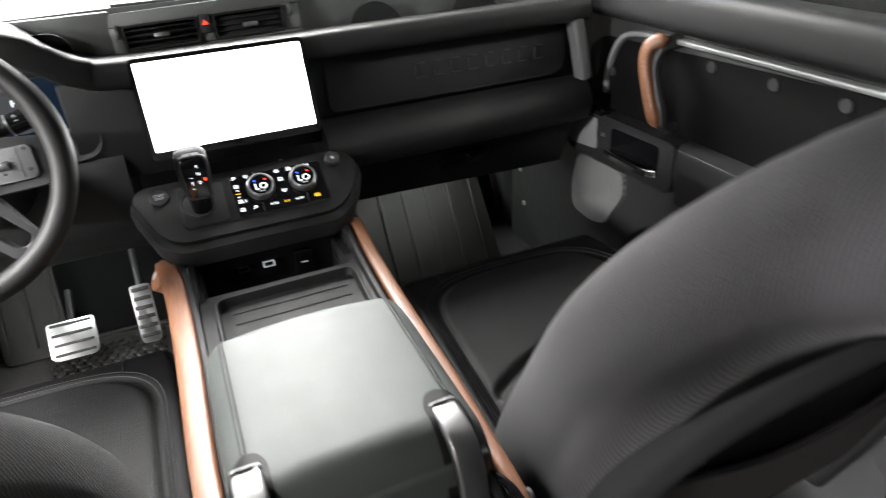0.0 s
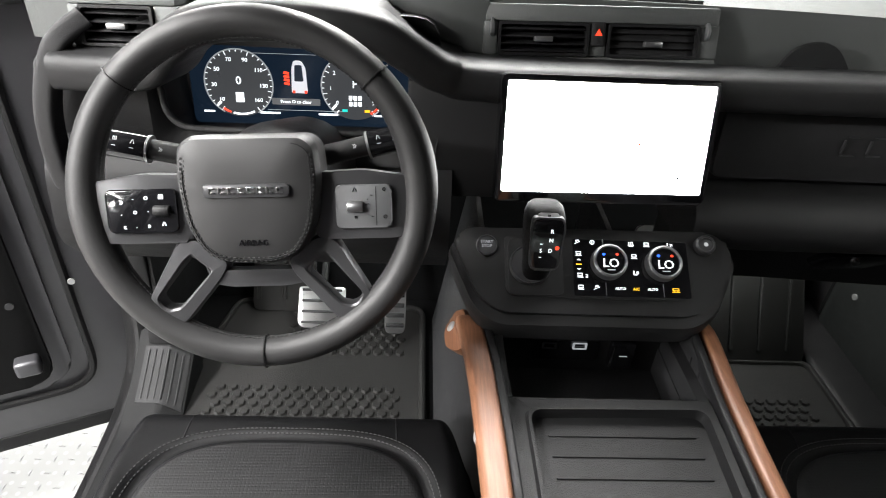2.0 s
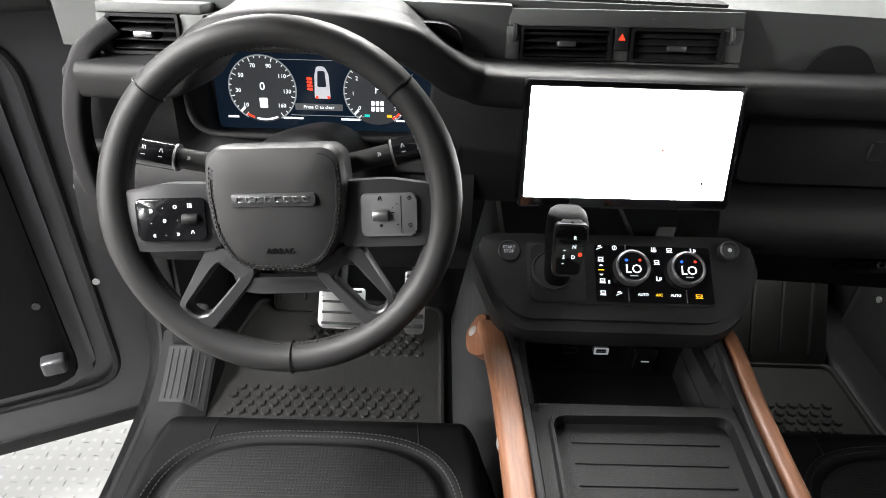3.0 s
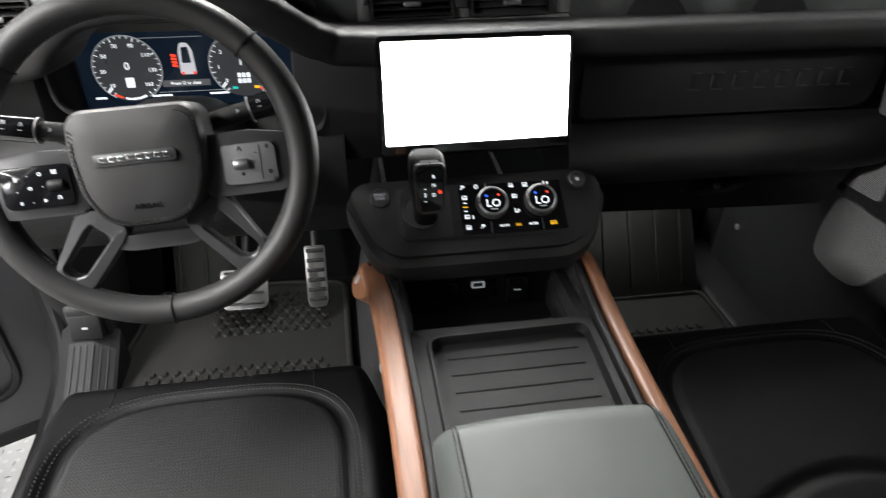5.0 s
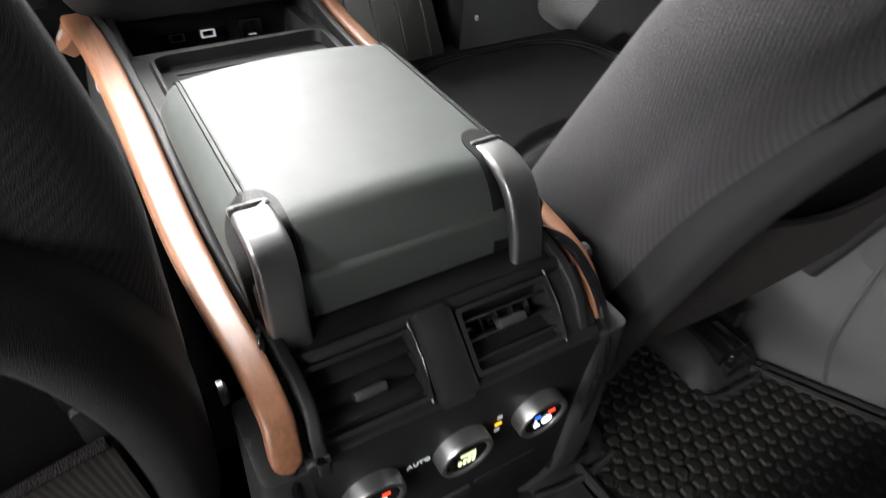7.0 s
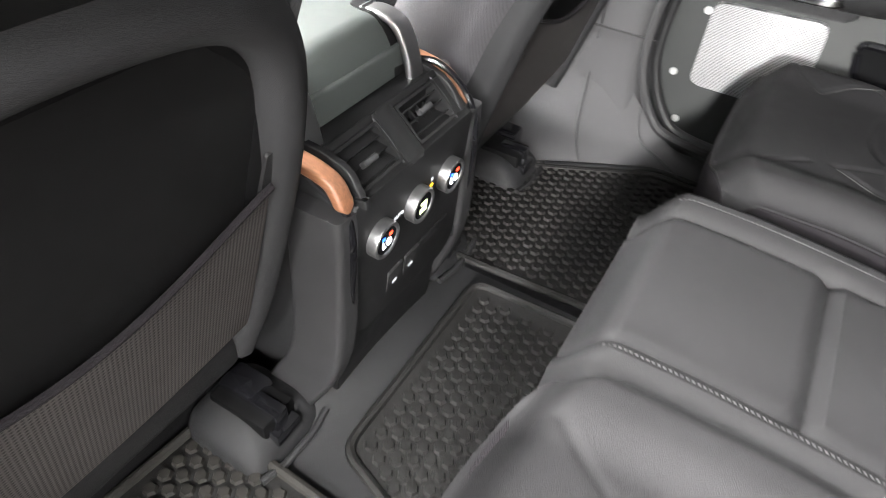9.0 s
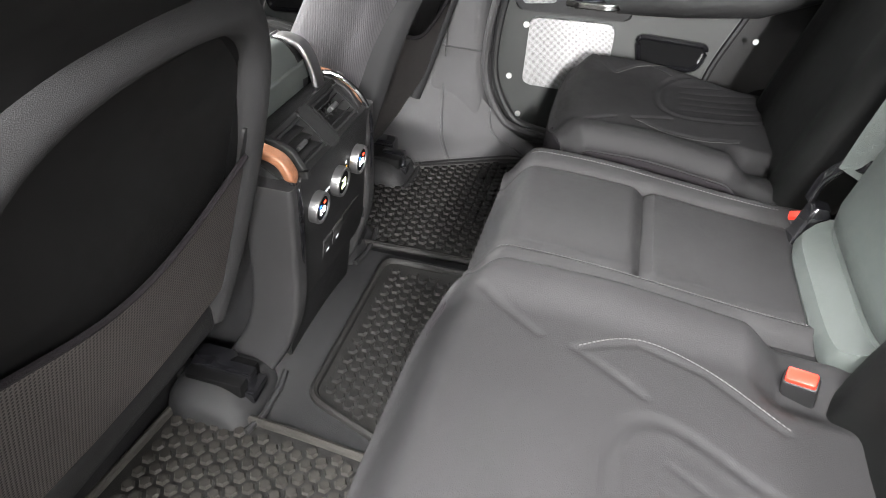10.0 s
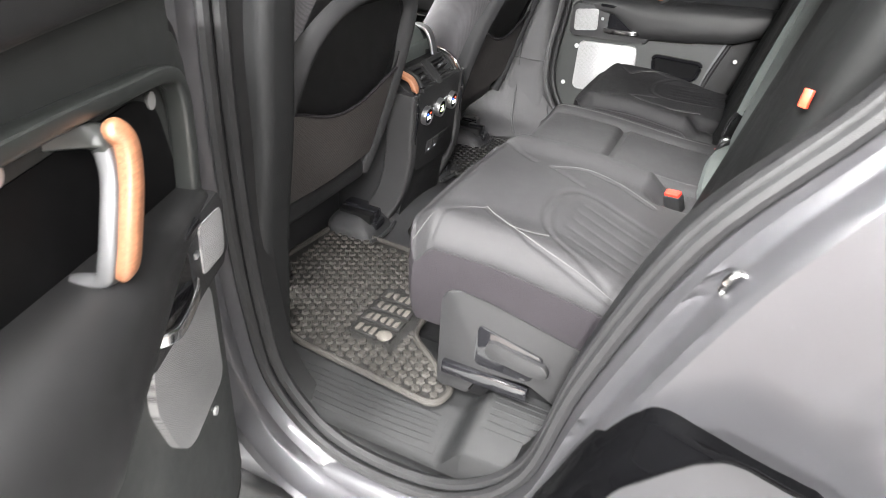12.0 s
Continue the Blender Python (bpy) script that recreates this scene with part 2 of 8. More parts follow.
def smooth_path(pts, n=8, closed=False):
    """A Catmull-Rom curve through the points."""
    ps = [Vector(p) for p in pts]
    count = len(ps)
    out = []
    for i in range(count if closed else count - 1):
        g = (lambda k: ps[k % count]) if closed else (lambda k: ps[min(max(k, 0), count - 1)])
        a, b, c, d = g(i - 1), g(i), g(i + 1), g(i + 2)
        for j in range(n):
            t = j / n
            out.append(0.5 * ((2 * b) + (c - a) * t + (2 * a - 5 * b + 4 * c - d) * t * t + (3 * b - a - 3 * c + d) * t ** 3))
    if not closed:
        out.append(ps[-1])
    return out


def loft(bm, rings, closed=True, caps=True, around=False):
    vs = [[bm.verts.new(p) for p in ring] for ring in rings]
    n = len(vs[0])
    for i in range(len(vs) if around else len(vs) - 1):
        a, b = vs[i], vs[(i + 1) % len(vs)]
        for j in range(n if closed else n - 1):
            k = (j + 1) % n
            bm.faces.new((a[j], a[k], b[k], b[j]))
    if caps and closed and not around:
        bm.faces.new(vs[0][::-1])
        bm.faces.new(vs[-1])
    return bm


def sweep(bm, path, prof, up=(0, 0, 1), closed=False, scale=None):
    """Carries a closed profile (side, up) along a path."""
    rings = []
    up = Vector(up)
    n = len(path)
    for i, p in enumerate(path):
        p = Vector(p)
        a = Vector(path[i - 1]) if i or closed else p
        b = Vector(path[(i + 1) % n]) if i < n - 1 or closed else p
        d = (b - a).normalized()
        s = d.cross(up)
        s = s.normalized() if s.length > 1e-5 else Vector((1, 0, 0))
        u = s.cross(d).normalized()
        k = scale(i / max(1, n - 1)) if scale else 1
        rings.append([p + s * q[0] * k + u * q[1] * k for q in prof])
    return loft(bm, rings, around=closed)


def tube(bm, path, r, n=8, up=(0, 0, 1), closed=False):
    return sweep(bm, path, oval(0, 0, r, r, n), up, closed)


def lathe(bm, m, prof, n=28):
    """Turns a profile of (radius, height) round local z."""
    rings = [[m @ Vector((r * math.cos(2 * math.pi * j / n), r * math.sin(2 * math.pi * j / n), h)) for j in range(n)] for r, h in prof]
    return loft(bm, rings)


def stitches(bm, path, step=0.006, size=0.0035, r=0.0007, normal=(0, 0, 1)):
    """Small raised threads along a path."""
    normal = Vector(normal)
    left = 0.0
    for a, b in zip(path[:-1], path[1:]):
        a, b = Vector(a), Vector(b)
        d = b - a
        length = d.length
        if length < 1e-6:
            continue
        d /= length
        s = d.cross(normal).normalized() * r
        u = normal.normalized() * r
        at = left
        while at < length:
            p, q = a + d * at, a + d * (at + size)
            low = [bm.verts.new(v) for v in (p - s - u, p + s - u, q + s - u, q - s - u)]
            top = [bm.verts.new(v) for v in (p - s * 0.5 + u + d * r, p + s * 0.5 + u + d * r, q + s * 0.5 + u - d * r, q - s * 0.5 + u - d * r)]
            bm.faces.new(top)
            for i in range(4):
                bm.faces.new((low[i], low[(i + 1) % 4], top[(i + 1) % 4], top[i]))
            at += step
        left = at - length
    return bm


def sheet(bm, nu, nv, f, back=None):
    """A grid surface f(u, v); back(u, v) closes it to a solid."""
    def grid(g):
        return [[bm.verts.new(g(i / nu, j / nv)) for j in range(nv + 1)] for i in range(nu + 1)]
    a = grid(f)
    for i in range(nu):
        for j in range(nv):
            bm.faces.new((a[i][j], a[i + 1][j], a[i + 1][j + 1], a[i][j + 1]))
    if back:
        b = grid(back)
        for i in range(nu):
            for j in range(nv):
                bm.faces.new((b[i][j], b[i][j + 1], b[i + 1][j + 1], b[i + 1][j]))
        rim = [(i, 0) for i in range(nu)] + [(nu, j) for j in range(nv)] + [(i, nv) for i in range(nu, 0, -1)] + [(0, j) for j in range(nv, 0, -1)]
        for k in range(len(rim)):
            (i, j), (p, q) = rim[k], rim[(k + 1) % len(rim)]
            bm.faces.new((a[i][j], b[i][j], b[p][q], a[p][q]))
    return bm


def root_of(ob):
    while ob.parent:
        ob = ob.parent
    return ob


def mesh_of(name, bm, material, angle=38):
    bmesh.ops.recalc_face_normals(bm, faces=bm.faces[:])
    me = bpy.data.meshes.new(name)
    bm.to_mesh(me)
    bm.free()
    me.materials.append(material)
    me.polygons.foreach_set("use_smooth", [True] * len(me.polygons))
    me.set_sharp_from_angle(angle=radians(angle))
    return me


def part(name, bm, material, parent, label="", local=False, kind=""):
    """One mesh under a thing or a part; built in the world's metres, or in the thing's own if local."""
    if not local:
        bm.transform(root_of(parent).matrix_basis.inverted())
    ob = new(name, mesh_of(name, bm, material))
    ob.parent = parent
    return tagged(ob, label, kind=kind)


def thing(name, m, label, category, group="", kind=""):
    ob = new(name)
    ob.empty_display_size = 0.05
    ob.matrix_basis = m if isinstance(m, Matrix) else Matrix.Translation(m)
    return tagged(ob, label, category, group, kind)


def solo(name, bm, material, label, category="", kind="", group=""):
    """A thing of one mesh."""
    ob = new(name, mesh_of(name, bm, material))
    return tagged(ob, label, category, group, kind)


def words(text, size, m, depth=0.0004):
    """Raised lettering, centred, in local x, y of m."""
    cu = bpy.data.curves.new("lettering", "FONT")
    cu.body, cu.size, cu.align_x, cu.align_y, cu.extrude, cu.resolution_u = text, size, "CENTER", "CENTER", depth, 2
    ob = bpy.data.objects.new("lettering", cu)
    me = bpy.data.meshes.new_from_object(ob)
    bm = bmesh.new()
    bm.from_mesh(me)
    bpy.data.objects.remove(ob)
    bpy.data.curves.remove(cu)
    bpy.data.meshes.remove(me)
    return xf(bm, m)


def frame_at(origin, right, up):
    """A local frame from its origin, right and up directions; z comes out of the face."""
    r = Vector(right).normalized()
    u = Vector(up)
    u = (u - r * u.dot(r)).normalized()
    n = r.cross(u)
    return Matrix(((r.x, u.x, n.x, origin[0]), (r.y, u.y, n.y, origin[1]), (r.z, u.z, n.z, origin[2]), (0, 0, 0, 1)))


B = bmesh.new

# ---- workshop round the car ----
GROUND = -0.62


def slab(name, x0, x1, y0, y1, z0, z1, material, label):
    return solo(name, box(B(), x0, x1, y0, y1, z0, z1, 0), material, label, kind="structure")


slab("ground", -7, 7, -7, 7, GROUND - 0.1, GROUND, BROWN_FLOOR, "brown-grey concrete workshop floor")
slab("wall_north", -7.2, 7.2, 7, 7.2, GROUND - 0.1, 2.5, WALL, "grey painted workshop wall")
slab("wall_south", -7.2, 7.2, -7.2, -7, GROUND - 0.1, 2.5, WALL, "grey painted workshop wall")
slab("wall_west", -7.2, -7, -7, 7, GROUND - 0.1, 2.5, WALL, "grey painted workshop wall")
# out of view; its dark colour is added to keep the passenger side dim
slab("wall_east", 7, 7.2, -7, 7, GROUND - 0.1, 2.5, LIGHT_CUT_WALL, "unseen workshop wall, darkened to cut light from the right")
slab("ceiling", -7.2, 7.2, -7.2, 7.2, 2.5, 2.7, WALL, "grey painted workshop ceiling")

# pale studded floor panels beside and under the car
tile = thing("floor_panel", (-1.5, 0.5, GROUND), "pale grey studded plastic floor panel", "floor panel", kind="structure")
part("panel", box(B(), -1.0, 1.0, -0.99, 0.99, 0.001, 0.018, 0.004), FLOOR_TILE, tile, local=True)
studs = B()
for i in range(40):
    for j in range(40):
        x, y = -0.975 + i * 0.05, -0.965 + j * 0.0495
        dx, dy = (0.012, 0.003) if (i + j) % 2 else (0.003, 0.012)
        vs = [studs.verts.new(p) for p in ((x - dx, y - dy, 0.018), (x + dx, y - dy, 0.018), (x + dx, y + dy, 0.018), (x - dx, y + dy, 0.018))]
        top = studs.verts.new((x, y, 0.0205))
        for k in range(4):
            studs.faces.new((vs[k], vs[(k + 1) % 4], top))
part("tread", studs, FLOOR_TILE, tile, local=True, kind="stuff")
for x, y in ((-1.5, -1.5), (0.52, 0.5), (0.52, -1.5)):
    copy_thing(tile, Matrix.Translation((x, y, GROUND)))

# ceiling lamps: assumed, out of view, placed and powered to light the cabin
lamp = thing("assumed_ceiling_light", Matrix.Translation((-2.0, -0.5, 2.5)), "long white ceiling light panel, assumed and out of view", "ceiling light", "workshop lights")
part("frame", box(B(), -0.22, 0.22, -0.95, 0.95, -0.06, 0.0, 0.008), SATIN, lamp, local=True)
part("diffuser", box(B(), -0.2, 0.2, -0.92, 0.92, -0.066, -0.058, 0.002), LAMP, lamp, local=True)
# x, y, turn, power; the last is added on the right for faint cushion sheen
LIGHTS = ((-2.0, -0.5, 0, 0.42), (-6.3, -1.9, 90, 2.5), (-3.6, -1.9, 90, 0.22), (-2.7, -3.1, 0, 0.16), (-3.8, 2.6, 0, 0.2), (-2.2, 4.2, 0, 0.9), (0.1, 2.3, 0, 0.45), (3.0, -1.4, 0, 0.05))
for k, (x, y, turn, power) in enumerate(LIGHTS):
    if k:
        copy_thing(lamp, pose(x, y, 2.5, 0, 0, turn))
    data = bpy.data.lights.new("panel_light", "AREA")
    data.shape, data.size, data.size_y, data.energy, data.color = "RECTANGLE", 0.4, 1.8, LAMP_POWER * power, (1.0, 0.985, 0.97)
    new("panel_light", data).matrix_basis = pose(x, y, 2.42, 0, 0, turn)
# courtesy lamps under the dash
for x in (-0.42, 0.50):
    fl_ = thing("footwell_lamp", (x, 0.52, 0.435), "small lit footwell lamp under the dash", "lamp", "footwell lamps")
    part("lens", box(B(), x - 0.02, x + 0.02, 0.51, 0.53, 0.432, 0.438, 0.002), LIT_WHITE, fl_)
    data = bpy.data.lights.new("footwell_light", "AREA")
    data.size, data.energy, data.color = 0.03, 1.1, (0.95, 1.0, 0.95)
    new("footwell_light", data).matrix_basis = look((x, 0.52, 0.428), (x, 0.70, 0.0))

# ---- car shell ----
# floor pan
fl = B()
box(fl, -0.84, 0.84, -0.52, 1.15, -0.06, -0.012, 0.002)
box(fl, -0.735, 0.84, -1.75, -0.52, -0.02, 0.03, 0.002)
solo("floor", fl, CARPET, "black carpeted cabin floor", kind="structure")
fw = B()
xf(box(fw, -0.84, 0.84, -0.02, 0.02, 0, 0.62, 0.002), Matrix.Translation((0, 0.78, -0.02)) @ pose(0, 0, 0, -28))
solo("firewall", fw, CARPET, "black carpeted footwell bulkhead", kind="structure")

# roof lining and outer skin
rf = B()
sheet(rf, 10, 16, lambda u, v: Vector((-0.72 + 1.44 * u, 0.25 - 2.6 * v, 1.32 + 0.05 * math.sin(math.pi * u) + 0.03 * math.sin(math.pi * v))),
      lambda u, v: Vector((-0.78 + 1.56 * u, 0.28 - 2.66 * v, 1.40 + 0.05 * math.sin(math.pi * u) + 0.03 * math.sin(math.pi * v))))
solo("headliner", rf, LINER, "black cloth roof lining", kind="structure")
rs = B()
sheet(rs, 8, 10, lambda u, v: Vector((-0.80 + 1.6 * u, 0.31 - 2.72 * v, 1.45 + 0.05 * math.sin(math.pi * u))), lambda u, v: Vector((-0.80 + 1.6 * u, 0.31 - 2.72 * v, 1.42 + 0.05 * math.sin(math.pi * u))))
solo("roof", rs, PAINT, "grey metallic roof panel", kind="structure")

# screen and pillars
A0, A1 = Vector((0.80, 0.68, 0.85)), Vector((0.70, 0.28, 1.36))
ws = B()
sheet(ws, 12, 8, lambda u, v: Vector(((A0.x * (1 - v) + A1.x * v) * (2 * u - 1), A0.y * (1 - v) + A1.y * v - 0.10 * (2 * u - 1) ** 2, A0.z * (1 - v) + A1.z * v)))
wsob = solo("window_1", ws, CLEAR, "clear raked front windscreen", kind="structure")
wsob.visible_shadow = False
for s in (-1, 1):
    ap = B()
    sweep(ap, smooth_path([(s * 0.86, 0.56, 0.50), (s * 0.835, 0.55, 0.80), (s * 0.78, 0.42, 1.08), (s * 0.72, 0.20, 1.34)], 6), oval(0, 0, 0.035, 0.05, 12))
    solo("a_pillar", ap, PLASTIC, "black moulded windscreen pillar trim", kind="structure")
    hd = B()
    sweep(hd, smooth_path([(s * 0.74, 0.24, 1.34), (s * 0.765, -0.6, 1.37), (s * 0.765, -1.6, 1.37), (s * 0.75, -2.35, 1.34)], 6), rounded([(-0.035, -0.13), (0.03, -0.12), (0.035, 0.05), (-0.035, 0.05)], 0.02))
    solo("roof_rail", hd, LINER, "black trim along the roof edge", kind="structure")
# back end behind the rear seats
bk = B()
box(bk, -0.90, 0.90, -2.42, -2.36, -0.1, 0.82, 0.004)
box(bk, -0.90, -0.62, -2.42, -2.36, 0.82, 1.42, 0.004)
box(bk, 0.62, 0.90, -2.42, -2.36, 0.82, 1.42, 0.004)
box(bk, -0.62, 0.62, -2.42, -2.36, 1.28, 1.42, 0.004)
solo("tailgate", bk, PLASTIC, "black trimmed tailgate with a window opening", kind="structure")
cf = B()
box(cf, -0.84, 0.84, -2.40, -1.70, 0.2, 0.3, 0.004)
solo("cargo_floor", cf, CARPET, "black carpeted load floor", kind="structure")

# right side: pillars, sill, rear quarter
rp = B()
rows = []
for z, y0, y1, x0 in ((-0.02, -0.46, -0.82, 0.76), (0.05, -0.49, -0.80, 0.768), (0.14, -0.53, -0.765, 0.782), (0.30, -0.55, -0.745, 0.79), (0.6, -0.565, -0.74, 0.798), (0.85, -0.575, -0.735, 0.79), (1.36, -0.585, -0.72, 0.715)):
    rows.append([Vector((x, y, z)) for x, y in rounded([(x0 + 0.075, y0), (x0, y0 - 0.03), (x0, y1 + 0.03), (x0 + 0.075, y1)], 0.03, 5)])
loft(rp, rows)
solo("b_pillar", rp, MOULDING, "grey moulded trim over the door pillar", kind="structure")
bf = B()
box(bf, 0.865, 0.94, -0.86, -0.44, -0.2, 0.95, 0.01)
box(bf, 0.80, 0.86, -0.80, -0.50, 0.90, 1.38, 0.01)
solo("b_pillar", bf, PLASTIC, "black outer middle pillar", kind="structure")
def floor_edge(y):
    """Where the moulding beside the middle pillar meets the floor."""
    return min(0.775, 0.625 + 0.59 * max(0.0, -0.575 - y))


rb = B()


def flare(u, v):
    """The low bulge over the sill that turns up into the pillar."""
    y = -0.43 - 0.62 * u
    x0 = floor_edge(y)
    lift = 0.5 + 0.5 * math.cos(math.pi * min(1.0, abs(u - 0.32) / 0.40))
    return Vector((x0 + (0.795 - x0) * v, y, 0.035 + 0.062 * (1 - (1 - v) ** 2.6) + 0.16 * lift * v ** 5))


sheet(rb, 40, 30, flare, lambda u, v: Vector((floor_edge(-0.43 - 0.62 * u) + (0.83 - floor_edge(-0.43 - 0.62 * u)) * v, -0.43 - 0.62 * u, 0.0)))
solo("sill_trim", rb, MOULDING, "grey moulded trim sweeping from the floor to the pillar", kind="structure")
for u0, lean in ((0.30, 0.10), (0.52, 0.22)):
    ridge = [flare(min(1, u0 + lean * (1 - k / 16) ** 1.5), k / 16) + Vector((0, 0, 0.001)) for k in range(1, 17)] + [Vector((0.792, -0.43 - 0.62 * u0, 0.26 + 0.05 * k)) for k in range(1, 4)]
    solo("sill_trim", tube(B(), ridge, 0.0035, 6), MOULDING, "moulded ridge curving up the pillar trim", kind="structure")
solo("b_pillar", tube(B(), [(0.7865, -0.552, 0.335), (0.7845, -0.60, 0.335), (0.7845, -0.70, 0.335), (0.7865, -0.744, 0.335)], 0.0022, 6), RUBBER, "dark joint across the pillar trim", kind="structure")
tube_path = [(floor_edge(y) - 0.004, y, 0.048) for y in [-0.43 - 0.03 * k for k in range(20)]]
solo("sill_trim", tube(B(), tube_path, 0.007, 8), RUBBER, "black edging along the moulded floor trim", kind="structure")
rc = B()
sweep(rc, [(0.81, -0.70, -0.02), (0.81, 1.0, -0.02)], rect(-0.07, 0.06, -0.05, 0.03, 0.02), up=(0, 0, 1))
solo("sill_trim", rc, PLASTIC, "black sill trim below the passenger door", kind="structure")
rq = B()
box(rq, 0.80, 0.90, -2.4, -1.58, -0.1, 0.80, 0.02)
box(rq, 0.95, 1.0, -2.4, -0.9, -0.1, 0.78, 0.01)
box(rq, 0.74, 0.84, -1.72, -1.58, 0.80, 1.40, 0.02)
box(rq, 0.74, 0.84, -2.4, -2.2, 0.80, 1.40, 0.02)
solo("wall_quarter", rq, PLASTIC, "black trimmed rear quarter wall", kind="structure")
arch = B()
sheet(arch, 12, 6, lambda u, v: Vector((0.56 + 0.26 * v, -1.62 - 0.42 * math.cos(math.pi * u), 0.02 + 0.36 * math.sin(math.pi * u))))
solo("wheel_arch", arch, CARPET, "black carpeted wheel arch", kind="structure")


# left side: body with two door openings
def opening(x, grow=0.0):
    """The rear door opening's outline, from the pillar's top down and round the sill to the rear pillar's top."""
    pts = [(1.30, -0.70), (0.80, -0.665), (0.45, -0.665), (0.20, -0.685), (0.05, -0.725), (-0.055, -0.84), (-0.075, -1.0), (-0.03, -1.14), (0.10, -1.245), (0.34, -1.295), (0.60, -1.385), (0.82, -1.535), (1.05, -1.62), (1.32, -1.62)]
    path = [Vector((x, y, z)) for z, y in pts]
    mid = Vector((x, -1.1, 0.6))
    return smooth_path([p + (p - mid).normalized() * grow for p in path], 6)


def band(name, rows, material, label):
    bm = B()
    loft(bm, rows, closed=False)
    bmesh.ops.solidify(bm, geom=bm.faces[:], thickness=0.006)
    return solo(name, bm, material, label, kind="structure")


band("door_frame", [opening(-0.80, -0.005), opening(-0.825, 0.004), opening(-0.84, 0.012)], PLASTIC, "black inner trim round the rear door opening")
seal = B()
tube(seal, opening(-0.846, 0.014), 0.014, 8, up=(1, 0, 0))
solo("door_seal", seal, RUBBER, "soft black rubber seal round the door opening", kind="structure")
seal = B()
tube(seal, opening(-0.872, 0.022), 0.012, 8, up=(1, 0, 0))
solo("door_seal", seal, RUBBER, "outer black rubber seal round the door opening", kind="structure")
band("door_jamb", [opening(-0.85, 0.016), opening(-0.862, 0.034), opening(-0.90, 0.05), opening(-0.908, 0.07), opening(-0.915, 0.075), opening(-0.955, 0.082), opening(-0.965, 0.094)], PAINT, "grey metallic painted door jamb")
# trim rim and seal of the closed rear door
rim_path = smooth_path([(0.735, -0.80, 1.25), (0.785, -0.785, 0.80), (0.790, -0.766, 0.534), (0.788, -0.747, 0.385), (0.786, -0.752, 0.270), (0.784, -0.800, 0.173), (0.782, -0.860, 0.138), (0.780, -1.02, 0.125)], 8)
solo("trim", tube(B(), [p + Vector((0.0, 0.018, -0.006)) for p in rim_path], 0.011, 8, up=(1, 0, 0)), POST_GREY, "grey trim rim round the closed rear door", kind="structure")
solo("door_seal", tube(B(), [p + Vector((0.010, -0.004, 0.004)) for p in rim_path], 0.010, 8, up=(1, 0, 0)), RUBBER, "black rubber seal round the closed rear door", kind="structure")
# rear quarter outside
RIM = opening(-0.965, 0.094)
START = next(i for i, p in enumerate(RIM) if p.y < -1.0 and p.z < 0.2)
quarter = [p for i, p in enumerate(RIM) if i >= START]
qp = B()
rows = []
def ramp(t):
    t = min(1, max(0, t))
    return t * t * (3 - 2 * t)


def skin(p, f):
    y, z = p.y * (1 - f) + (-2.45) * f, p.z * (1 - f) + (p.z * 0.9 + 0.06) * f
    x = -0.965 - 0.022 * math.sin(math.pi * min(1, f * 1.2) * 0.5)
    return Vector((x - 0.016 * math.exp(-((z - 0.72) / 0.16) ** 2) * math.sin(math.pi * min(1, f * 2)) - 0.03 * ramp((-y - 1.605) / 0.05) * ramp((0.75 - z) / 0.2), y, z))


for k in range(49):
    rows.append([skin(p, k / 48) for p in quarter])
loft(qp, rows, closed=False)
bmesh.ops.solidify(qp, geom=qp.faces[:], thickness=0.008)
solo("quarter_panel", qp, PAINT, "grey metallic painted rear quarter panel", kind="structure")
ql = B()
box(ql, -0.90, -0.82, -2.42, -1.66, -0.1, 0.82, 0.02)
box(ql, -0.86, -0.76, -1.72, -1.60, 0.82, 1.40, 0.02)
box(ql, -0.86, -0.76, -2.4, -2.2, 0.82, 1.40, 0.02)
solo("wall_quarter", ql, PLASTIC, "black trimmed rear quarter wall", kind="structure")
# wheel arch cladding and tyre
ARCH = (-1.79, -0.10)
outer = smooth_path([(-1.235, -0.22, 0), (-1.27, 0.06, 0), (-1.308, 0.185, 0), (-1.334, 0.264, 0), (-1.362, 0.327, 0), (-1.395, 0.390, 0), (-1.424, 0.413, 0), (-1.483, 0.402, 0), (-1.60, 0.380, 0), (-1.9, 0.36, 0), (-2.2, 0.25, 0), (-2.36, -0.22, 0)], 5)
lip = smooth_path([(-1.305, -0.22, 0), (-1.335, 0.08, 0), (-1.372, 0.255, 0), (-1.395, 0.330, 0), (-1.425, 0.372, 0), (-1.458, 0.413, 0), (-1.482, 0.436, 0), (-1.515, 0.448, 0), (-1.60, 0.43, 0), (-1.9, 0.38, 0), (-2.15, 0.24, 0), (-2.30, -0.22, 0)], 5)
wa = B()
ring_at = lambda t_, x: [Vector((x, a.x * (1 - t_) + b.x * t_, a.y * (1 - t_) + b.y * t_)) for a, b in zip(outer, lip)]
loft(wa, [ring_at(0.0, -0.93), ring_at(0.0, -0.985), ring_at(0.06, -0.997), ring_at(0.5, -1.024), ring_at(0.94, -1.044), ring_at(1.0, -1.050), [p - Vector((-0.006, 0, 0.012)) for p in ring_at(1.0, -1.050)], [p - Vector((-0.03, 0, 0.03)) for p in ring_at(1.0, -1.050)]], closed=False)
bmesh.ops.solidify(wa, geom=wa.faces[:], thickness=0.003)
solo("arch_cladding", wa, ARCH_BLACK, "gloss black wheel arch cladding", kind="structure")
wheel = thing("road_wheel", (-0.93, ARCH[0], ARCH[1] - 0.13), "black road wheel under the rear arch", "wheel")
M = frame_at((-0.93, ARCH[0], ARCH[1] - 0.13), (0, -1, 0), (0, 0, 1))
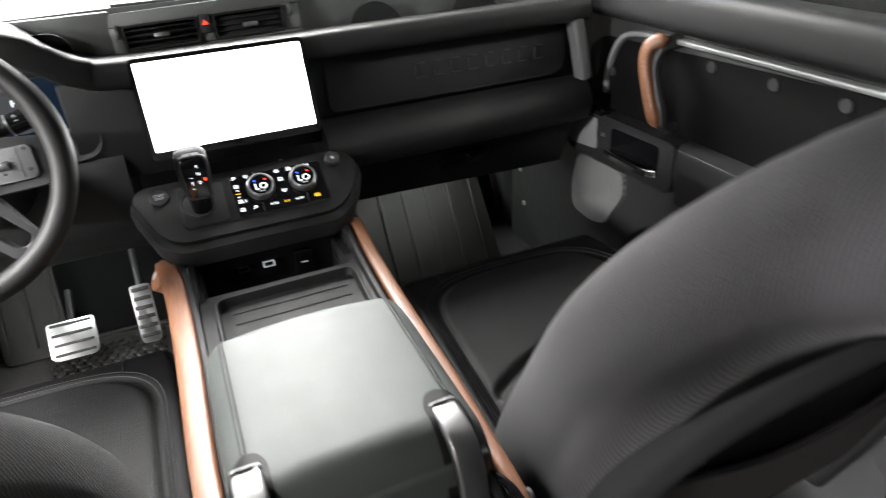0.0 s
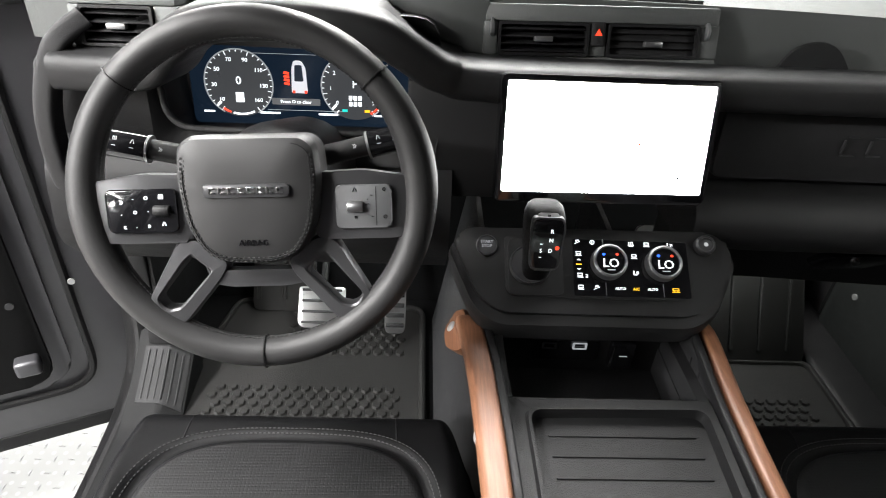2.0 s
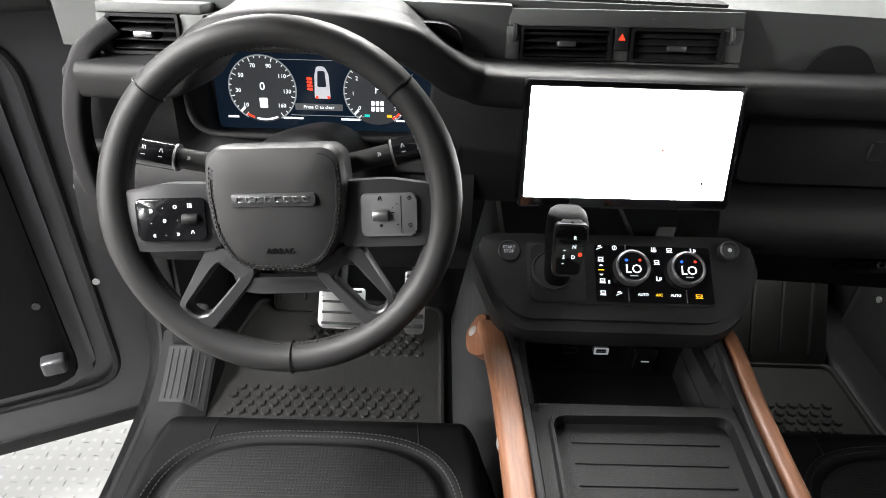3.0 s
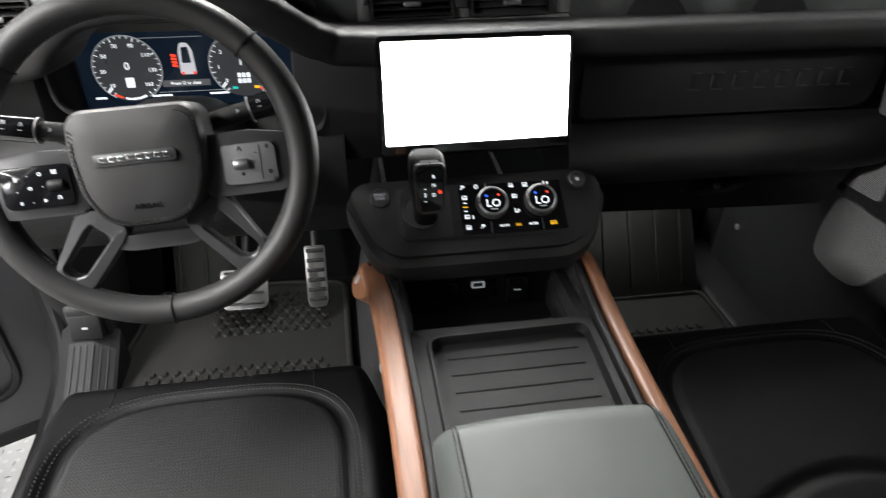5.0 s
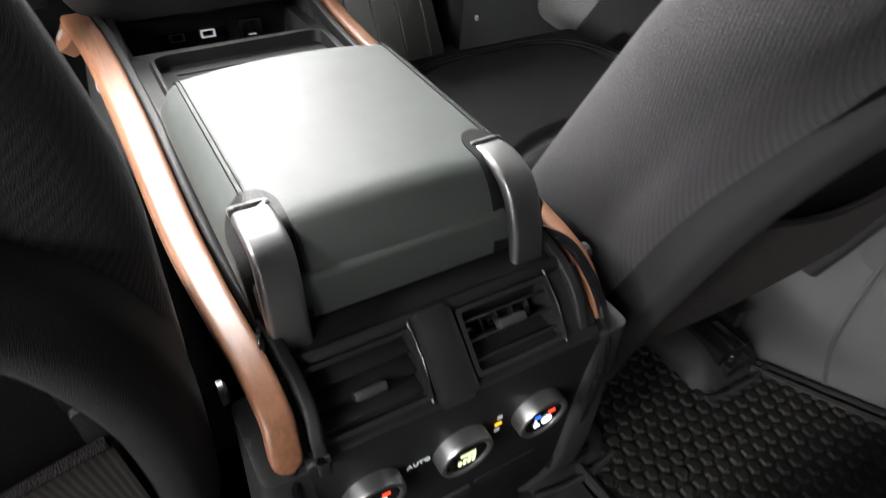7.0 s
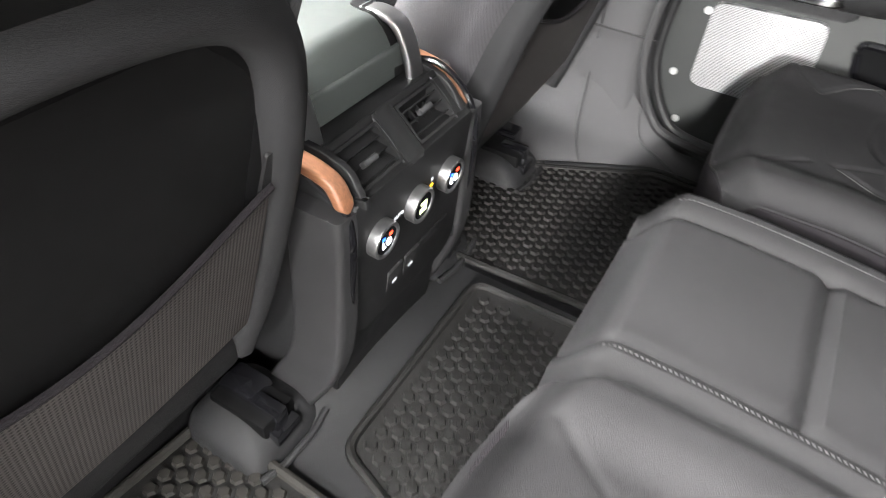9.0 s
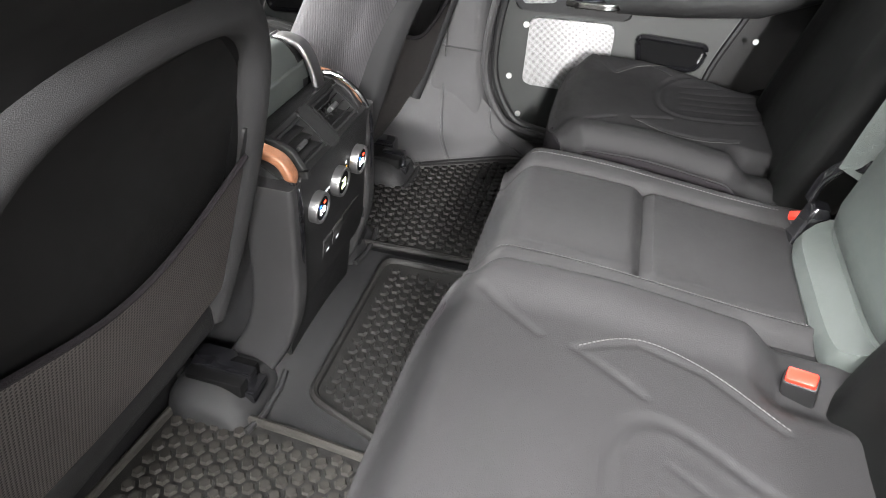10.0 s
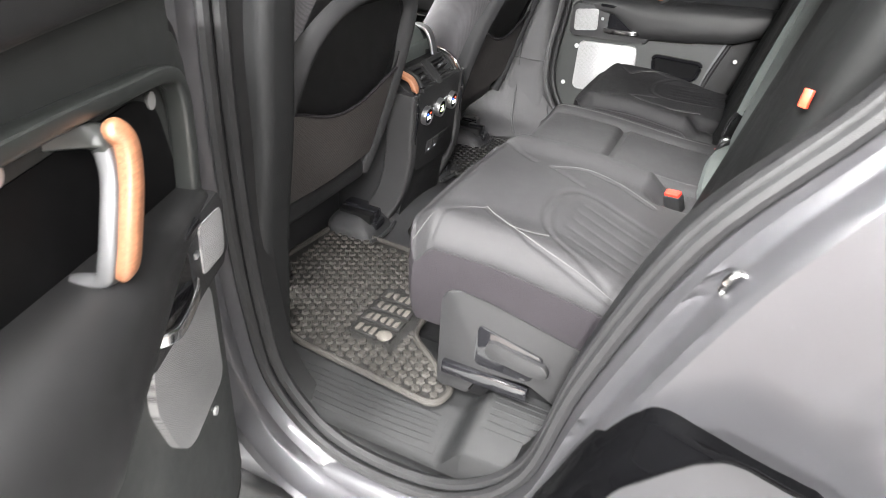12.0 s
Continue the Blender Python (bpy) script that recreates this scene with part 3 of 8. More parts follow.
part("tyre", lathe(B(), M, [(0.25, -0.11), (0.34, -0.12), (0.385, -0.10), (0.395, -0.05), (0.395, 0.05), (0.385, 0.10), (0.34, 0.12), (0.25, 0.11)], 48), RUBBER, wheel)
part("rim", lathe(B(), M, [(0.05, 0.06), (0.12, 0.07), (0.2, 0.05), (0.25, 0.10), (0.255, 0.0), (0.2, -0.08), (0.05, -0.08)], 40), GLOSS, wheel)
# middle pillar on the open side
cp = B()
sweep(cp, smooth_path([(-0.785, -0.59, -0.06), (-0.78, -0.605, 0.3), (-0.768, -0.625, 0.55), (-0.762, -0.64, 0.8), (-0.70, -0.66, 1.35)], 6), rect(-0.065, 0.070, -0.045, 0.045, 0.025), up=(-1, 0, 0))
solo("b_pillar", cp, SILL, "black trim over the middle pillar", kind="structure")
co = B()
sweep(co, smooth_path([(-0.935, -0.545, -0.25), (-0.935, -0.545, 0.3), (-0.925, -0.55, 0.8), (-0.83, -0.575, 1.38)], 6), rect(-0.065, 0.04, -0.035, 0.025, 0.012), up=(-1, 0, 0))
solo("b_pillar", co, PAINT, "grey metallic painted middle pillar", kind="structure")


def front_opening(x, grow=0.0):
    pts = [(1.32, -0.53), (0.8, -0.515), (0.3, -0.51), (0.12, -0.46), (0.03, -0.34), (0.012, -0.1), (0.012, 0.2), (0.03, 0.37), (0.085, 0.455), (0.25, 0.485), (0.55, 0.50), (0.78, 0.49), (1.05, 0.36), (1.32, 0.15)]
    path = [Vector((x, y, z)) for z, y in pts]
    mid = Vector((x, 0.1, 0.6))
    return smooth_path([p + (p - mid).normalized() * grow for p in path], 6)


band("door_frame", [front_opening(-0.79, -0.01), front_opening(-0.825, 0.004), front_opening(-0.84, 0.012)], PLASTIC, "black inner trim round the front door opening")
seal = B()
tube(seal, front_opening(-0.848, 0.014), 0.014, 8, up=(1, 0, 0))
solo("door_seal", seal, RUBBER, "soft black rubber seal round the front door opening", kind="structure")
band("door_jamb", [front_opening(-0.852, 0.016), front_opening(-0.865, 0.03), front_opening(-0.878, 0.04), front_opening(-0.892, 0.046), front_opening(-0.900, 0.058)], PLASTIC, "black trimmed front door jamb")
# sills and lower body on the open side
sl = B()
sweep(sl, [(-0.90, -1.22, -0.16), (-0.90, 0.70, -0.16)], rect(-0.004, 0.06, -0.09, 0.055, 0.02))
solo("rocker_panel", sl, PAINT, "grey metallic painted sill below the doors", kind="structure")
st = B()
sweep(st, [(-0.91, -1.22, -0.30), (-0.91, 0.75, -0.30)], rect(-0.02, 0.03, -0.05, 0.06, 0.02))
solo("rocker_cladding", st, PLASTIC, "black lower sill cladding", kind="structure")
fwg = B()
box(fwg, -0.95, -0.87, 0.62, 1.2, -0.3, 0.83, 0.02)
box(fwg, 0.85, 0.95, 0.78, 1.2, -0.3, 0.85, 0.02)
solo("fender", fwg, PAINT, "grey metallic front wing inner end", kind="structure")
hood = B()
sheet(hood, 8, 8, lambda u, v: Vector((-0.92 + 1.84 * u, 0.98 + 1.3 * v, 0.80 - 0.05 * v * v)), lambda u, v: Vector((-0.92 + 1.84 * u, 0.98 + 1.3 * v, 0.77 - 0.05 * v * v)))
solo("bonnet", hood, PAINT, "grey metallic bonnet beyond the windscreen", kind="structure")


# ridged tread plates on the sills
def front_sill(x, y):
    """The driver's sill trim: flat beside the seat, climbing forwards to the side wall of the footwell."""
    return 0.016 + 0.115 * max(0.0, (y - 0.27) / 0.21) ** 1.25 - 0.030 * max(0.0, (x + 0.775) / 0.045)


fs = B()
sheet(fs, 12, 40, lambda u, v: Vector((-0.842 + 0.112 * u, -0.45 + 0.93 * v, front_sill(-0.842 + 0.112 * u, -0.45 + 0.93 * v))), lambda u, v: Vector((-0.842 + 0.112 * u, -0.45 + 0.93 * v, -0.05)))
solo("sill_trim", fs, SILL, "black sill trim inside the driver's door opening", kind="structure")
sp = thing("sill_plate", (-0.78, 0.385, 0.06), "dark grey ribbed sill plate inside the driver's door opening", "sill plate")
part("plate", sheet(B(), 8, 10, lambda u, v: Vector((-0.825 + 0.09 * u, 0.335 + 0.105 * v, front_sill(-0.825 + 0.09 * u, 0.335 + 0.105 * v) + 0.0015)), lambda u, v: Vector((-0.825 + 0.09 * u, 0.335 + 0.105 * v, 0.0))), PLASTIC_GREY, sp)
for k in range(6):
    x = -0.815 + 0.0135 * k
    part("rib", tube(B(), [(x, 0.342 + 0.0092 * i, front_sill(x, 0.342 + 0.0092 * i) + 0.001) for i in range(11)], 0.0022, 6, up=(1, 0, 0)), PLASTIC_GREY, sp)
kick = B()
box(kick, -0.862, -0.800, 0.475, 1.12, -0.05, 0.80, 0.006)
solo("kick_panel", kick, PLASTIC, "black side wall of the driver's footwell", kind="structure")
rl_ = thing("bonnet_release", (-0.787, 0.47, 0.12), "black bonnet release lever with a small pale symbol", "lever")
part("surround", box(B(), -0.828, -0.742, 0.462, 0.500, 0.060, 0.185, 0.012, 3), PLASTIC_GREY, rl_, "grey moulded surround")
part("recess", box(B(), -0.818, -0.754, 0.458, 0.470, 0.076, 0.112, 0.003), GLOSS, rl_, "dark finger recess")
lv = part("lever", xf(box(B(), -0.033, 0.033, -0.012, 0.012, -0.030, 0.030, 0.004), pose(-0.786, 0.459, 0.137, -14)), PLASTIC, rl_, "black flap lever")
part("pictogram", xf(box(B(), -0.006, 0.006, -0.0128, -0.0118, -0.003, 0.002, 0), pose(-0.786, 0.459, 0.137, -14)), LIT_DIM, lv)


def edge_z(x, y):
    """The moulded floor edge: low at the sill, flat by the mat, a step beside the bench."""
    z = -0.040 + 0.074 * min(1.0, max(0.0, (x + 0.845) / 0.10)) ** 0.6
    return z + (0.058 - 0.03 * ramp((x + 0.70) / 0.08)) * ramp((-y - 1.075 - 0.10 * (x + 0.78)) / 0.055)


fm = B()
sheet(fm, 40, 70, lambda u, v: Vector((-0.842 + 0.262 * u, -0.60 - 0.72 * v, edge_z(-0.842 + 0.262 * u, -0.60 - 0.72 * v))), lambda u, v: Vector((-0.842 + 0.262 * u, -0.60 - 0.72 * v, -0.045)))
solo("sill_trim", fm, SILL, "black moulded floor edge beside the rear bench", kind="structure")


def lengthwise_ribs(root, xs, y0, y1, r, bow=0.0):
    for x in xs:
        path = []
        for i in range(15):
            y = y0 + (y1 - y0) * i / 14
            xx = x + bow * (1 - math.sin(math.pi * i / 14))
            path.append((xx, y, edge_z(xx, y) + 0.0006))
        part("rib", tube(B(), path, r, 6), SILL, root)


sp = thing("sill_plate", (-0.80, -0.85, 0.0), "black ribbed sill plate inside the rear door opening", "sill plate")
part("plate", sheet(B(), 8, 20, lambda u, v: Vector((-0.832 + 0.062 * u, -0.66 - 0.40 * v, edge_z(-0.832 + 0.062 * u, -0.66 - 0.40 * v) + 0.0012)), lambda u, v: Vector((-0.832 + 0.062 * u, -0.66 - 0.40 * v, -0.03))), SILL, sp)
lengthwise_ribs(sp, [-0.824 + 0.0105 * k for k in range(6)], -0.68, -1.045, 0.0017, 0.004)
sp = thing("sill_plate", (-0.75, -1.18, 0.08), "dark grey ribbed step pad beside the rear bench", "sill plate")
part("plate", sheet(B(), 10, 12, lambda u, v: Vector((-0.795 + 0.095 * u, -1.135 - 0.125 * v, edge_z(-0.795 + 0.095 * u, -1.135 - 0.125 * v) + 0.0012)), lambda u, v: Vector((-0.795 + 0.095 * u, -1.135 - 0.125 * v, 0.0))), SILL, sp)
lengthwise_ribs(sp, [-0.782 + 0.0125 * k for k in range(6)], -1.145, -1.25, 0.002)

# ---- dashboard ----
dash = thing("dashboard", (0, 0.35, 0.4), "black leather-trimmed dashboard with an exposed crossbeam", "dashboard")


def dash_curve(n=10, dy=0.0, dz=0.0):
    pts = [(0.775, 0.268, 0.798), (0.5, 0.268, 0.798), (0.1, 0.268, 0.797), (-0.17, 0.266, 0.797), (-0.235, 0.255, 0.812), (-0.285, 0.243, 0.846), (-0.325, 0.236, 0.868), (-0.42, 0.234, 0.876),
           (-0.515, 0.236, 0.868), (-0.562, 0.245, 0.838), (-0.600, 0.258, 0.800), (-0.655, 0.268, 0.788), (-0.735, 0.275, 0.786)]
    return smooth_path([(x, y + dy, z + dz) for x, y, z in pts], n)


pad = B()
sweep(pad, dash_curve(), rounded([(-0.045, -0.026), (0.040, -0.030), (0.044, 0.020), (-0.045, 0.024)], 0.02, 5))
part("padded_rail", pad, LEATHER_DASH, dash, "stitched black leather rail along the dash")
sb = B()
stitches(sb, dash_curve(10, -0.040, 0.012), normal=(0, -1, 0.4))
stitches(sb, dash_curve(10, -0.0435, 0.006), normal=(0, -1, 0.2))
part("stitching", sb, THREAD, dash, "double row of grey stitching")
# visor over the instruments
hood_ = B()
brow = [p for p in dash_curve() if -0.60 < p.x < -0.19]
loft(hood_, [[p + Vector((0, y, z)) for y, z in ((-0.02, 0.016), (0.03, 0.021), (0.10, 0.018), (0.17, 0.010), (0.17, -0.02), (0.0, -0.014))] for p in brow])
part("visor", hood_, LEATHER_DASH, dash)


def top_z(x, y):
    return 0.888 - 0.085 * (y - 0.34) - 0.02 * (x / 0.8) ** 2


tp = B()
sheet(tp, 24, 14, lambda u, v: Vector((-0.80 + 1.6 * u, 0.335 + 0.62 * v - 0.10 * (2 * u - 1) ** 2 * v, top_z(-0.8 + 1.6 * u, 0.335 + 0.62 * v))),
      lambda u, v: Vector((-0.80 + 1.6 * u, 0.335 + 0.62 * v - 0.10 * (2 * u - 1) ** 2 * v, 0.80)))
part("upper_fascia", box(B(), -0.315, -0.160, 0.322, 0.352, 0.79, 0.884, 0.004), DASH_TOP, dash, "grey face between the brow and the vents")
part("top_panel", tp, DASH_TOP, dash, "soft grey-black grained dash top")
# recessed shelf and crossbeam behind the screen
part("shelf", box(B(), 0.17, 0.77, 0.25, 0.36, 0.78, 0.80, 0.004), PLASTIC, dash)
cb = B()
box(cb, -0.27, 0.78, 0.27, 0.36, 0.60, 0.785, 0.006)
part("crossbeam", cb, PLASTIC, dash, "dark recessed crossbeam")
plate = B()
xf(prism(plate, rounded([(0.19, -0.055), (0.71, -0.055), (0.735, -0.03), (0.735, 0.055), (0.19, 0.055)], 0.012), 0.02, None, 0.004),
   frame_at((0, 0.262, 0.715), (1, 0, 0), (0, 0.15, 1)))
nameplate = part("nameplate", plate, PLASTIC_GREY, dash, "dark panel with raised lettering shapes")
for i in range(8):
    bm = B()
    x = 0.375 + i * 0.040
    box(bm, x, x + 0.024, 0.2575, 0.2615, 0.700, 0.7025, 0.0008)
    box(bm, x, x + 0.003, 0.2575, 0.2615, 0.704, 0.726, 0.0008)
    box(bm, x + 0.006, x + 0.022, 0.2595, 0.2630, 0.7285, 0.7305, 0.0008)
    part("raised_mark", bm, DARK_SATIN, nameplate, "raised satin mark")
for i in range(2):
    bm = B()
    sweep(bm, smooth_path([(0.28 + i * 0.22, 0.31, 0.80), (0.295 + i * 0.22, 0.31, 0.826), (0.33 + i * 0.22, 0.315, 0.828), (0.36 + i * 0.22, 0.32, 0.80)], 5), rect(-0.02, 0.02, -0.003, 0.003), up=(0, 1, 0))
    part("shelf_divider", bm, PLASTIC_GREY, dash)
endcap = B()
sweep(endcap, smooth_path([(0.745, 0.25, 0.79), (0.755, 0.235, 0.72), (0.77, 0.235, 0.65)], 6), rect(-0.014, 0.014, -0.02, 0.02, 0.008), up=(0, 1, 0))
part("end_handle", endcap, PLASTIC_LIGHT, dash, "pale grey grab bar at the end of the dash")
lend = B()
sweep(lend, smooth_path([(-0.700, 0.29, 0.845), (-0.735, 0.27, 0.815), (-0.762, 0.262, 0.75), (-0.775, 0.262, 0.68), (-0.775, 0.268, 0.60), (-0.755, 0.28, 0.54)], 7), rect(-0.014, 0.014, -0.018, 0.018, 0.008), up=(0, 1, 0))
part("end_handle", lend, POST_GREY, dash, "grey grab bar at the end of the dash")
# passenger's lower roll and glovebox
roll = B()
rows = []
for i in range(25):
    u = i / 24
    x = 0.165 + 0.615 * u
    e = 0.012 * (1 - abs(2 * u - 1) ** 6)
    rows.append([Vector((x, y - e, z)) for y, z in rounded([(0.40, 0.545), (0.225, 0.548), (0.200, 0.60), (0.232, 0.645), (0.40, 0.655)], 0.035, 6)])
loft(roll, rows)
part("lower_pad", roll, LEATHER_DASH, dash, "rounded black padded lower dash")
gb = B()
sheet(gb, 16, 8, lambda u, v: Vector((0.20 + 0.56 * u, 0.262 + 0.05 * v + 0.012 * math.cos(math.pi * u), 0.548 - 0.12 * v)), lambda u, v: Vector((0.20 + 0.56 * u, 0.42, 0.548 - 0.12 * v)))
glove = part("glovebox", gb, PLASTIC, dash, "black glovebox lid")
gp = B()
prism(gp, rounded([(-0.075, -0.012), (-0.045, -0.024), (0.045, -0.022), (0.075, 0.008), (0.05, 0.018), (-0.05, 0.014)], 0.012), 0.012, frame_at((0.49, 0.272, 0.50), (1, 0, 0.03), (0, -0.45, 1)), 0.003)
latch = part("glovebox_latch", gp, GLOSS, glove, "recessed black latch")
part("latch_button", lathe(B(), frame_at((0.491, 0.268, 0.503), (1, 0, 0), (0, -0.45, 1)), [(0.0, 0.004), (0.006, 0.004), (0.007, 0.0), (0.007, -0.004)], 16), CHROME, glove, "small bright round button")
# driver's knee panel
kp = B()
rows = []
for i in range(17):
    u = i / 16
    x = -0.80 + 0.60 * u
    rows.append([Vector((x, y, z)) for y, z in rounded([(0.46, 0.42), (0.30, 0.44), (0.235, 0.52), (0.255, 0.63), (0.29, 0.67), (0.46, 0.67)], 0.03, 4)])
loft(kp, rows)
part("knee_panel", kp, PLASTIC, dash, "black lower panel under the steering wheel")
lb = B()
rows = []
for i in range(13):
    u = i / 12
    x = -0.79 + 0.17 * u
    rows.append([Vector((x, y, z)) for y, z in rounded([(0.42, 0.60), (0.33, 0.60), (0.29, 0.70), (0.29, 0.782), (0.42, 0.785)], 0.02, 4)])
loft(lb, rows)
part("side_panel", lb, PLASTIC_GREY, dash, "smooth grey panel beside the instruments")

# instrument display
def rounded_window(m):
    return prism(B(), rounded([(-0.006, -0.004), (0.011, -0.004), (0.009, 0.026), (-0.004, 0.026)], 0.003), 0.0004, m @ Matrix.Translation((0, 0, 0.0006)))


cl = thing("instrument_cluster", (-0.43, 0.34, 0.735), "digital instrument display with two round gauges", "instrument cluster")
CM = frame_at((-0.43, 0.335, 0.737), (1, 0, 0.01), (0, 0.12, 1))
hs = B()
ring_in = rounded([(-0.165, -0.055), (0.165, -0.055), (0.172, 0.075), (-0.172, 0.075)], 0.02)
ring_out = rounded([(-0.205, -0.095), (0.205, -0.095), (0.205, 0.12), (-0.205, 0.12)], 0.04)
loft(hs, [[CM @ Vector((x, y, -0.004)) for x, y in ring_in], [CM @ Vector((x * 1.05, y * 1.05, 0.035)) for x, y in ring_in], [CM @ Vector((x, y, 0.06)) for x, y in ring_out], [CM @ Vector((x, y, 0.0)) for x, y in ring_out]], caps=False)
part("housing", hs, PLASTIC, cl, "matt black recessed surround")
part("display", prism(B(), rect(-0.163, 0.163, -0.053, 0.073, 0.01), 0.01, CM), BLUE_SCREEN, cl, "dark blue lit display")
for cx, reading in ((-0.092, ("10", "30", "50", "70", "90", "110", "130", "160")), (0.080, ("0", "1", "2", "3", "4", "5", "6", "7"))):
    gm = CM @ Matrix.Translation((cx, 0.008, 0.0006))
    part("gauge_face", prism(B(), oval(0, 0, 0.050, 0.050, 40), 0.0005, gm), pbr("gauge_face", (0.02, 0.02, 0.022), 0.3, glow=(0.35, 0.37, 0.4, 0.10)), cl)
    bm = B()
    tube(bm, [gm @ Vector((0.050 * math.cos(radians(a)), 0.050 * math.sin(radians(a)), 0.0004)) for a in range(-60, 241, 6)], 0.0011, 5, up=(0, -1, 0))
    part("gauge_ring", bm, LIT_DIM, cl)
    bm = B()
    for k in range(29):
        a = radians(235 - k * 290 / 28)
        r0 = 0.043 if k % 4 == 0 else 0.046
        q = [gm @ Vector((r * math.cos(a + d), r * math.sin(a + d), 0.0006)) for r, d in ((r0, -0.012), (0.0492, -0.012), (0.0492, 0.012), (r0, 0.012))]
        bm.faces.new([bm.verts.new(p) for p in q])
    part("tick_marks", bm, LIT_WHITE, cl)
    for k, text in enumerate(reading):
        a = radians(222 - k * 264 / 7)
        part("numeral", words(text, 0.0085, gm @ Matrix.Translation((0.0365 * math.cos(a), 0.0365 * math.sin(a), 0.0008))), LIT_WHITE, cl)
    part("reading", words("0" if cx < 0 else "P", 0.017, gm @ Matrix.Translation((0, 0.004, 0.001))), LIT_WHITE, cl)
    bm = B()
    tube(bm, [gm @ Vector((0.046 * math.cos(radians(a)), 0.046 * math.sin(radians(a)), 0.001)) for a in range(-60 if cx > 0 else -125, -34 if cx > 0 else -106, 5)], 0.0016, 5, up=(0, -1, 0))
    part("warning_arc", bm, LIT_RED, cl, "red arc of the gauge")
    if cx < 0:
        part("fuel_arc", tube(B(), [gm @ Vector((0.046 * math.cos(radians(a)), 0.046 * math.sin(radians(a)), 0.001)) for a in range(-105, -61, 5)], 0.0016, 5, up=(0, -1, 0)), LIT_WHITE, cl, "white fuel arc")
    part("needle", prism(B(), [(-0.036, -0.033), (-0.030, -0.026), (-0.0275, -0.029), (-0.034, -0.0355)], 0.0004, gm @ Matrix.Translation((0, 0, 0.0012))), LIT_WHITE, cl)
    bm = B()
    for k in range(1 if cx < 0 else 6):
        x, y = (-0.006, -0.028) if cx < 0 else (-0.0095 + 0.007 * (k % 3), -0.020 - 0.009 * (k // 3))
        w, h = (0.012, 0.015) if cx < 0 else (0.005, 0.007)
        prism(bm, rect(x, x + w, y, y + h, 0.001), 0.0004, gm @ Matrix.Translation((0, 0, 0.0012)))
    part("gauge_symbol", bm, LIT_WHITE, cl)
carp = CM @ Matrix.Translation((-0.005, 0.017, 0.0008)) @ Matrix.Scale(0.8, 4)
part("car_symbol", prism(B(), rounded([(-0.012, -0.026), (0.018, -0.026), (0.016, 0.020), (0.009, 0.034), (-0.006, 0.034), (-0.010, 0.020)], 0.005), 0.0004, carp), pbr("car_symbol_white", (0.5, 0.5, 0.5), 0.4, glow=(0.9, 0.92, 1.0, 0.5)), cl, "small white car symbol")
part("car_window_symbol", rounded_window(carp), BLUE_SCREEN, cl)
for x in (-0.010, 0.012):
    part("car_lamp_symbol", prism(B(), rect(x, x + 0.005, -0.026, -0.021), 0.0004, carp @ Matrix.Translation((0, 0, 0.0006))), LIT_RED, cl)
dw = B()
for k in range(4):
    prism(dw, rounded([(-0.026, -0.010 + 0.0065 * k), (-0.015, -0.012 + 0.0065 * k), (-0.015, -0.007 + 0.0065 * k), (-0.024, -0.0055 + 0.0065 * k)], 0.001), 0.0004, carp)
part("door_warning_symbol", dw, LIT_RED, cl, "red open-door warning symbol")
part("message_bar", prism(B(), rect(-0.045, 0.027, -0.022, -0.012, 0.001), 0.0004, CM @ Matrix.Translation((0.0, 0.0, 0.0008))), pbr("message_bar_grey", (0.05, 0.05, 0.05), 0.4, glow=(0.8, 0.82, 0.85, 0.10)), cl, "grey message bar")
part("message", words("Press O to clear", 0.0070, CM @ Matrix.Translation((-0.009, -0.017, 0.0016))), LIT_WHITE, cl)
for x0, x1 in ((-0.148, -0.132), (-0.064, -0.034), (0.024, 0.053), (0.108, 0.122)):
    part("status_text", prism(B(), rect(x0, x1, -0.0365, -0.0335), 0.0004, CM @ Matrix.Translation((0, 0, 0.001))), LIT_WHITE, cl)
for x0, x1, y in ((-0.070, 0.026, 0.053), (-0.052, 0.060, -0.030)):
    part("display_line", prism(B(), rect(x0, x1, y - 0.0004, y + 0.0004), 0.0003, CM @ Matrix.Translation((0, 0, 0.001))), LIT_DIM, cl)
part("status_lamp", prism(B(), rect(0.060, 0.068, -0.030, -0.026), 0.0004, CM @ Matrix.Translation((0, 0, 0.0018))), pbr("lit_teal_symbol", (0.02, 0.3, 0.3), 0.4, glow=(0.02, 0.7, 0.6, 0.8)), cl, "small teal lamp")
part("status_lamp", prism(B(), rect(0.094, 0.102, -0.030, -0.026), 0.0004, CM @ Matrix.Translation((0, 0, 0.0018))), LIT_AMBER, cl, "small amber lamp")
bz = B()
tube(bz, smooth_path([CM @ Vector((x, y, 0.052)) for x, y in ((-0.188, 0.09), (-0.188, 0.02), (-0.184, -0.022), (-0.166, -0.042), (-0.13, -0.047), (0.0, -0.048), (0.13, -0.047), (0.160, -0.042), (0.176, -0.022), (0.180, 0.02), (0.180, 0.07))], 6), 0.0048, 10, up=(0, -1, 0))
part("bezel", bz, PLASTIC_GREY, cl, "smooth dark bezel round the display")
for x0 in (0.060, 0.072, 0.122):
    part("warning_lamp", prism(B(), rect(x0, x0 + 0.007, 0.064, 0.067), 0.0004, CM @ Matrix.Translation((0, 0, 0.001))), LIT_RED, cl)


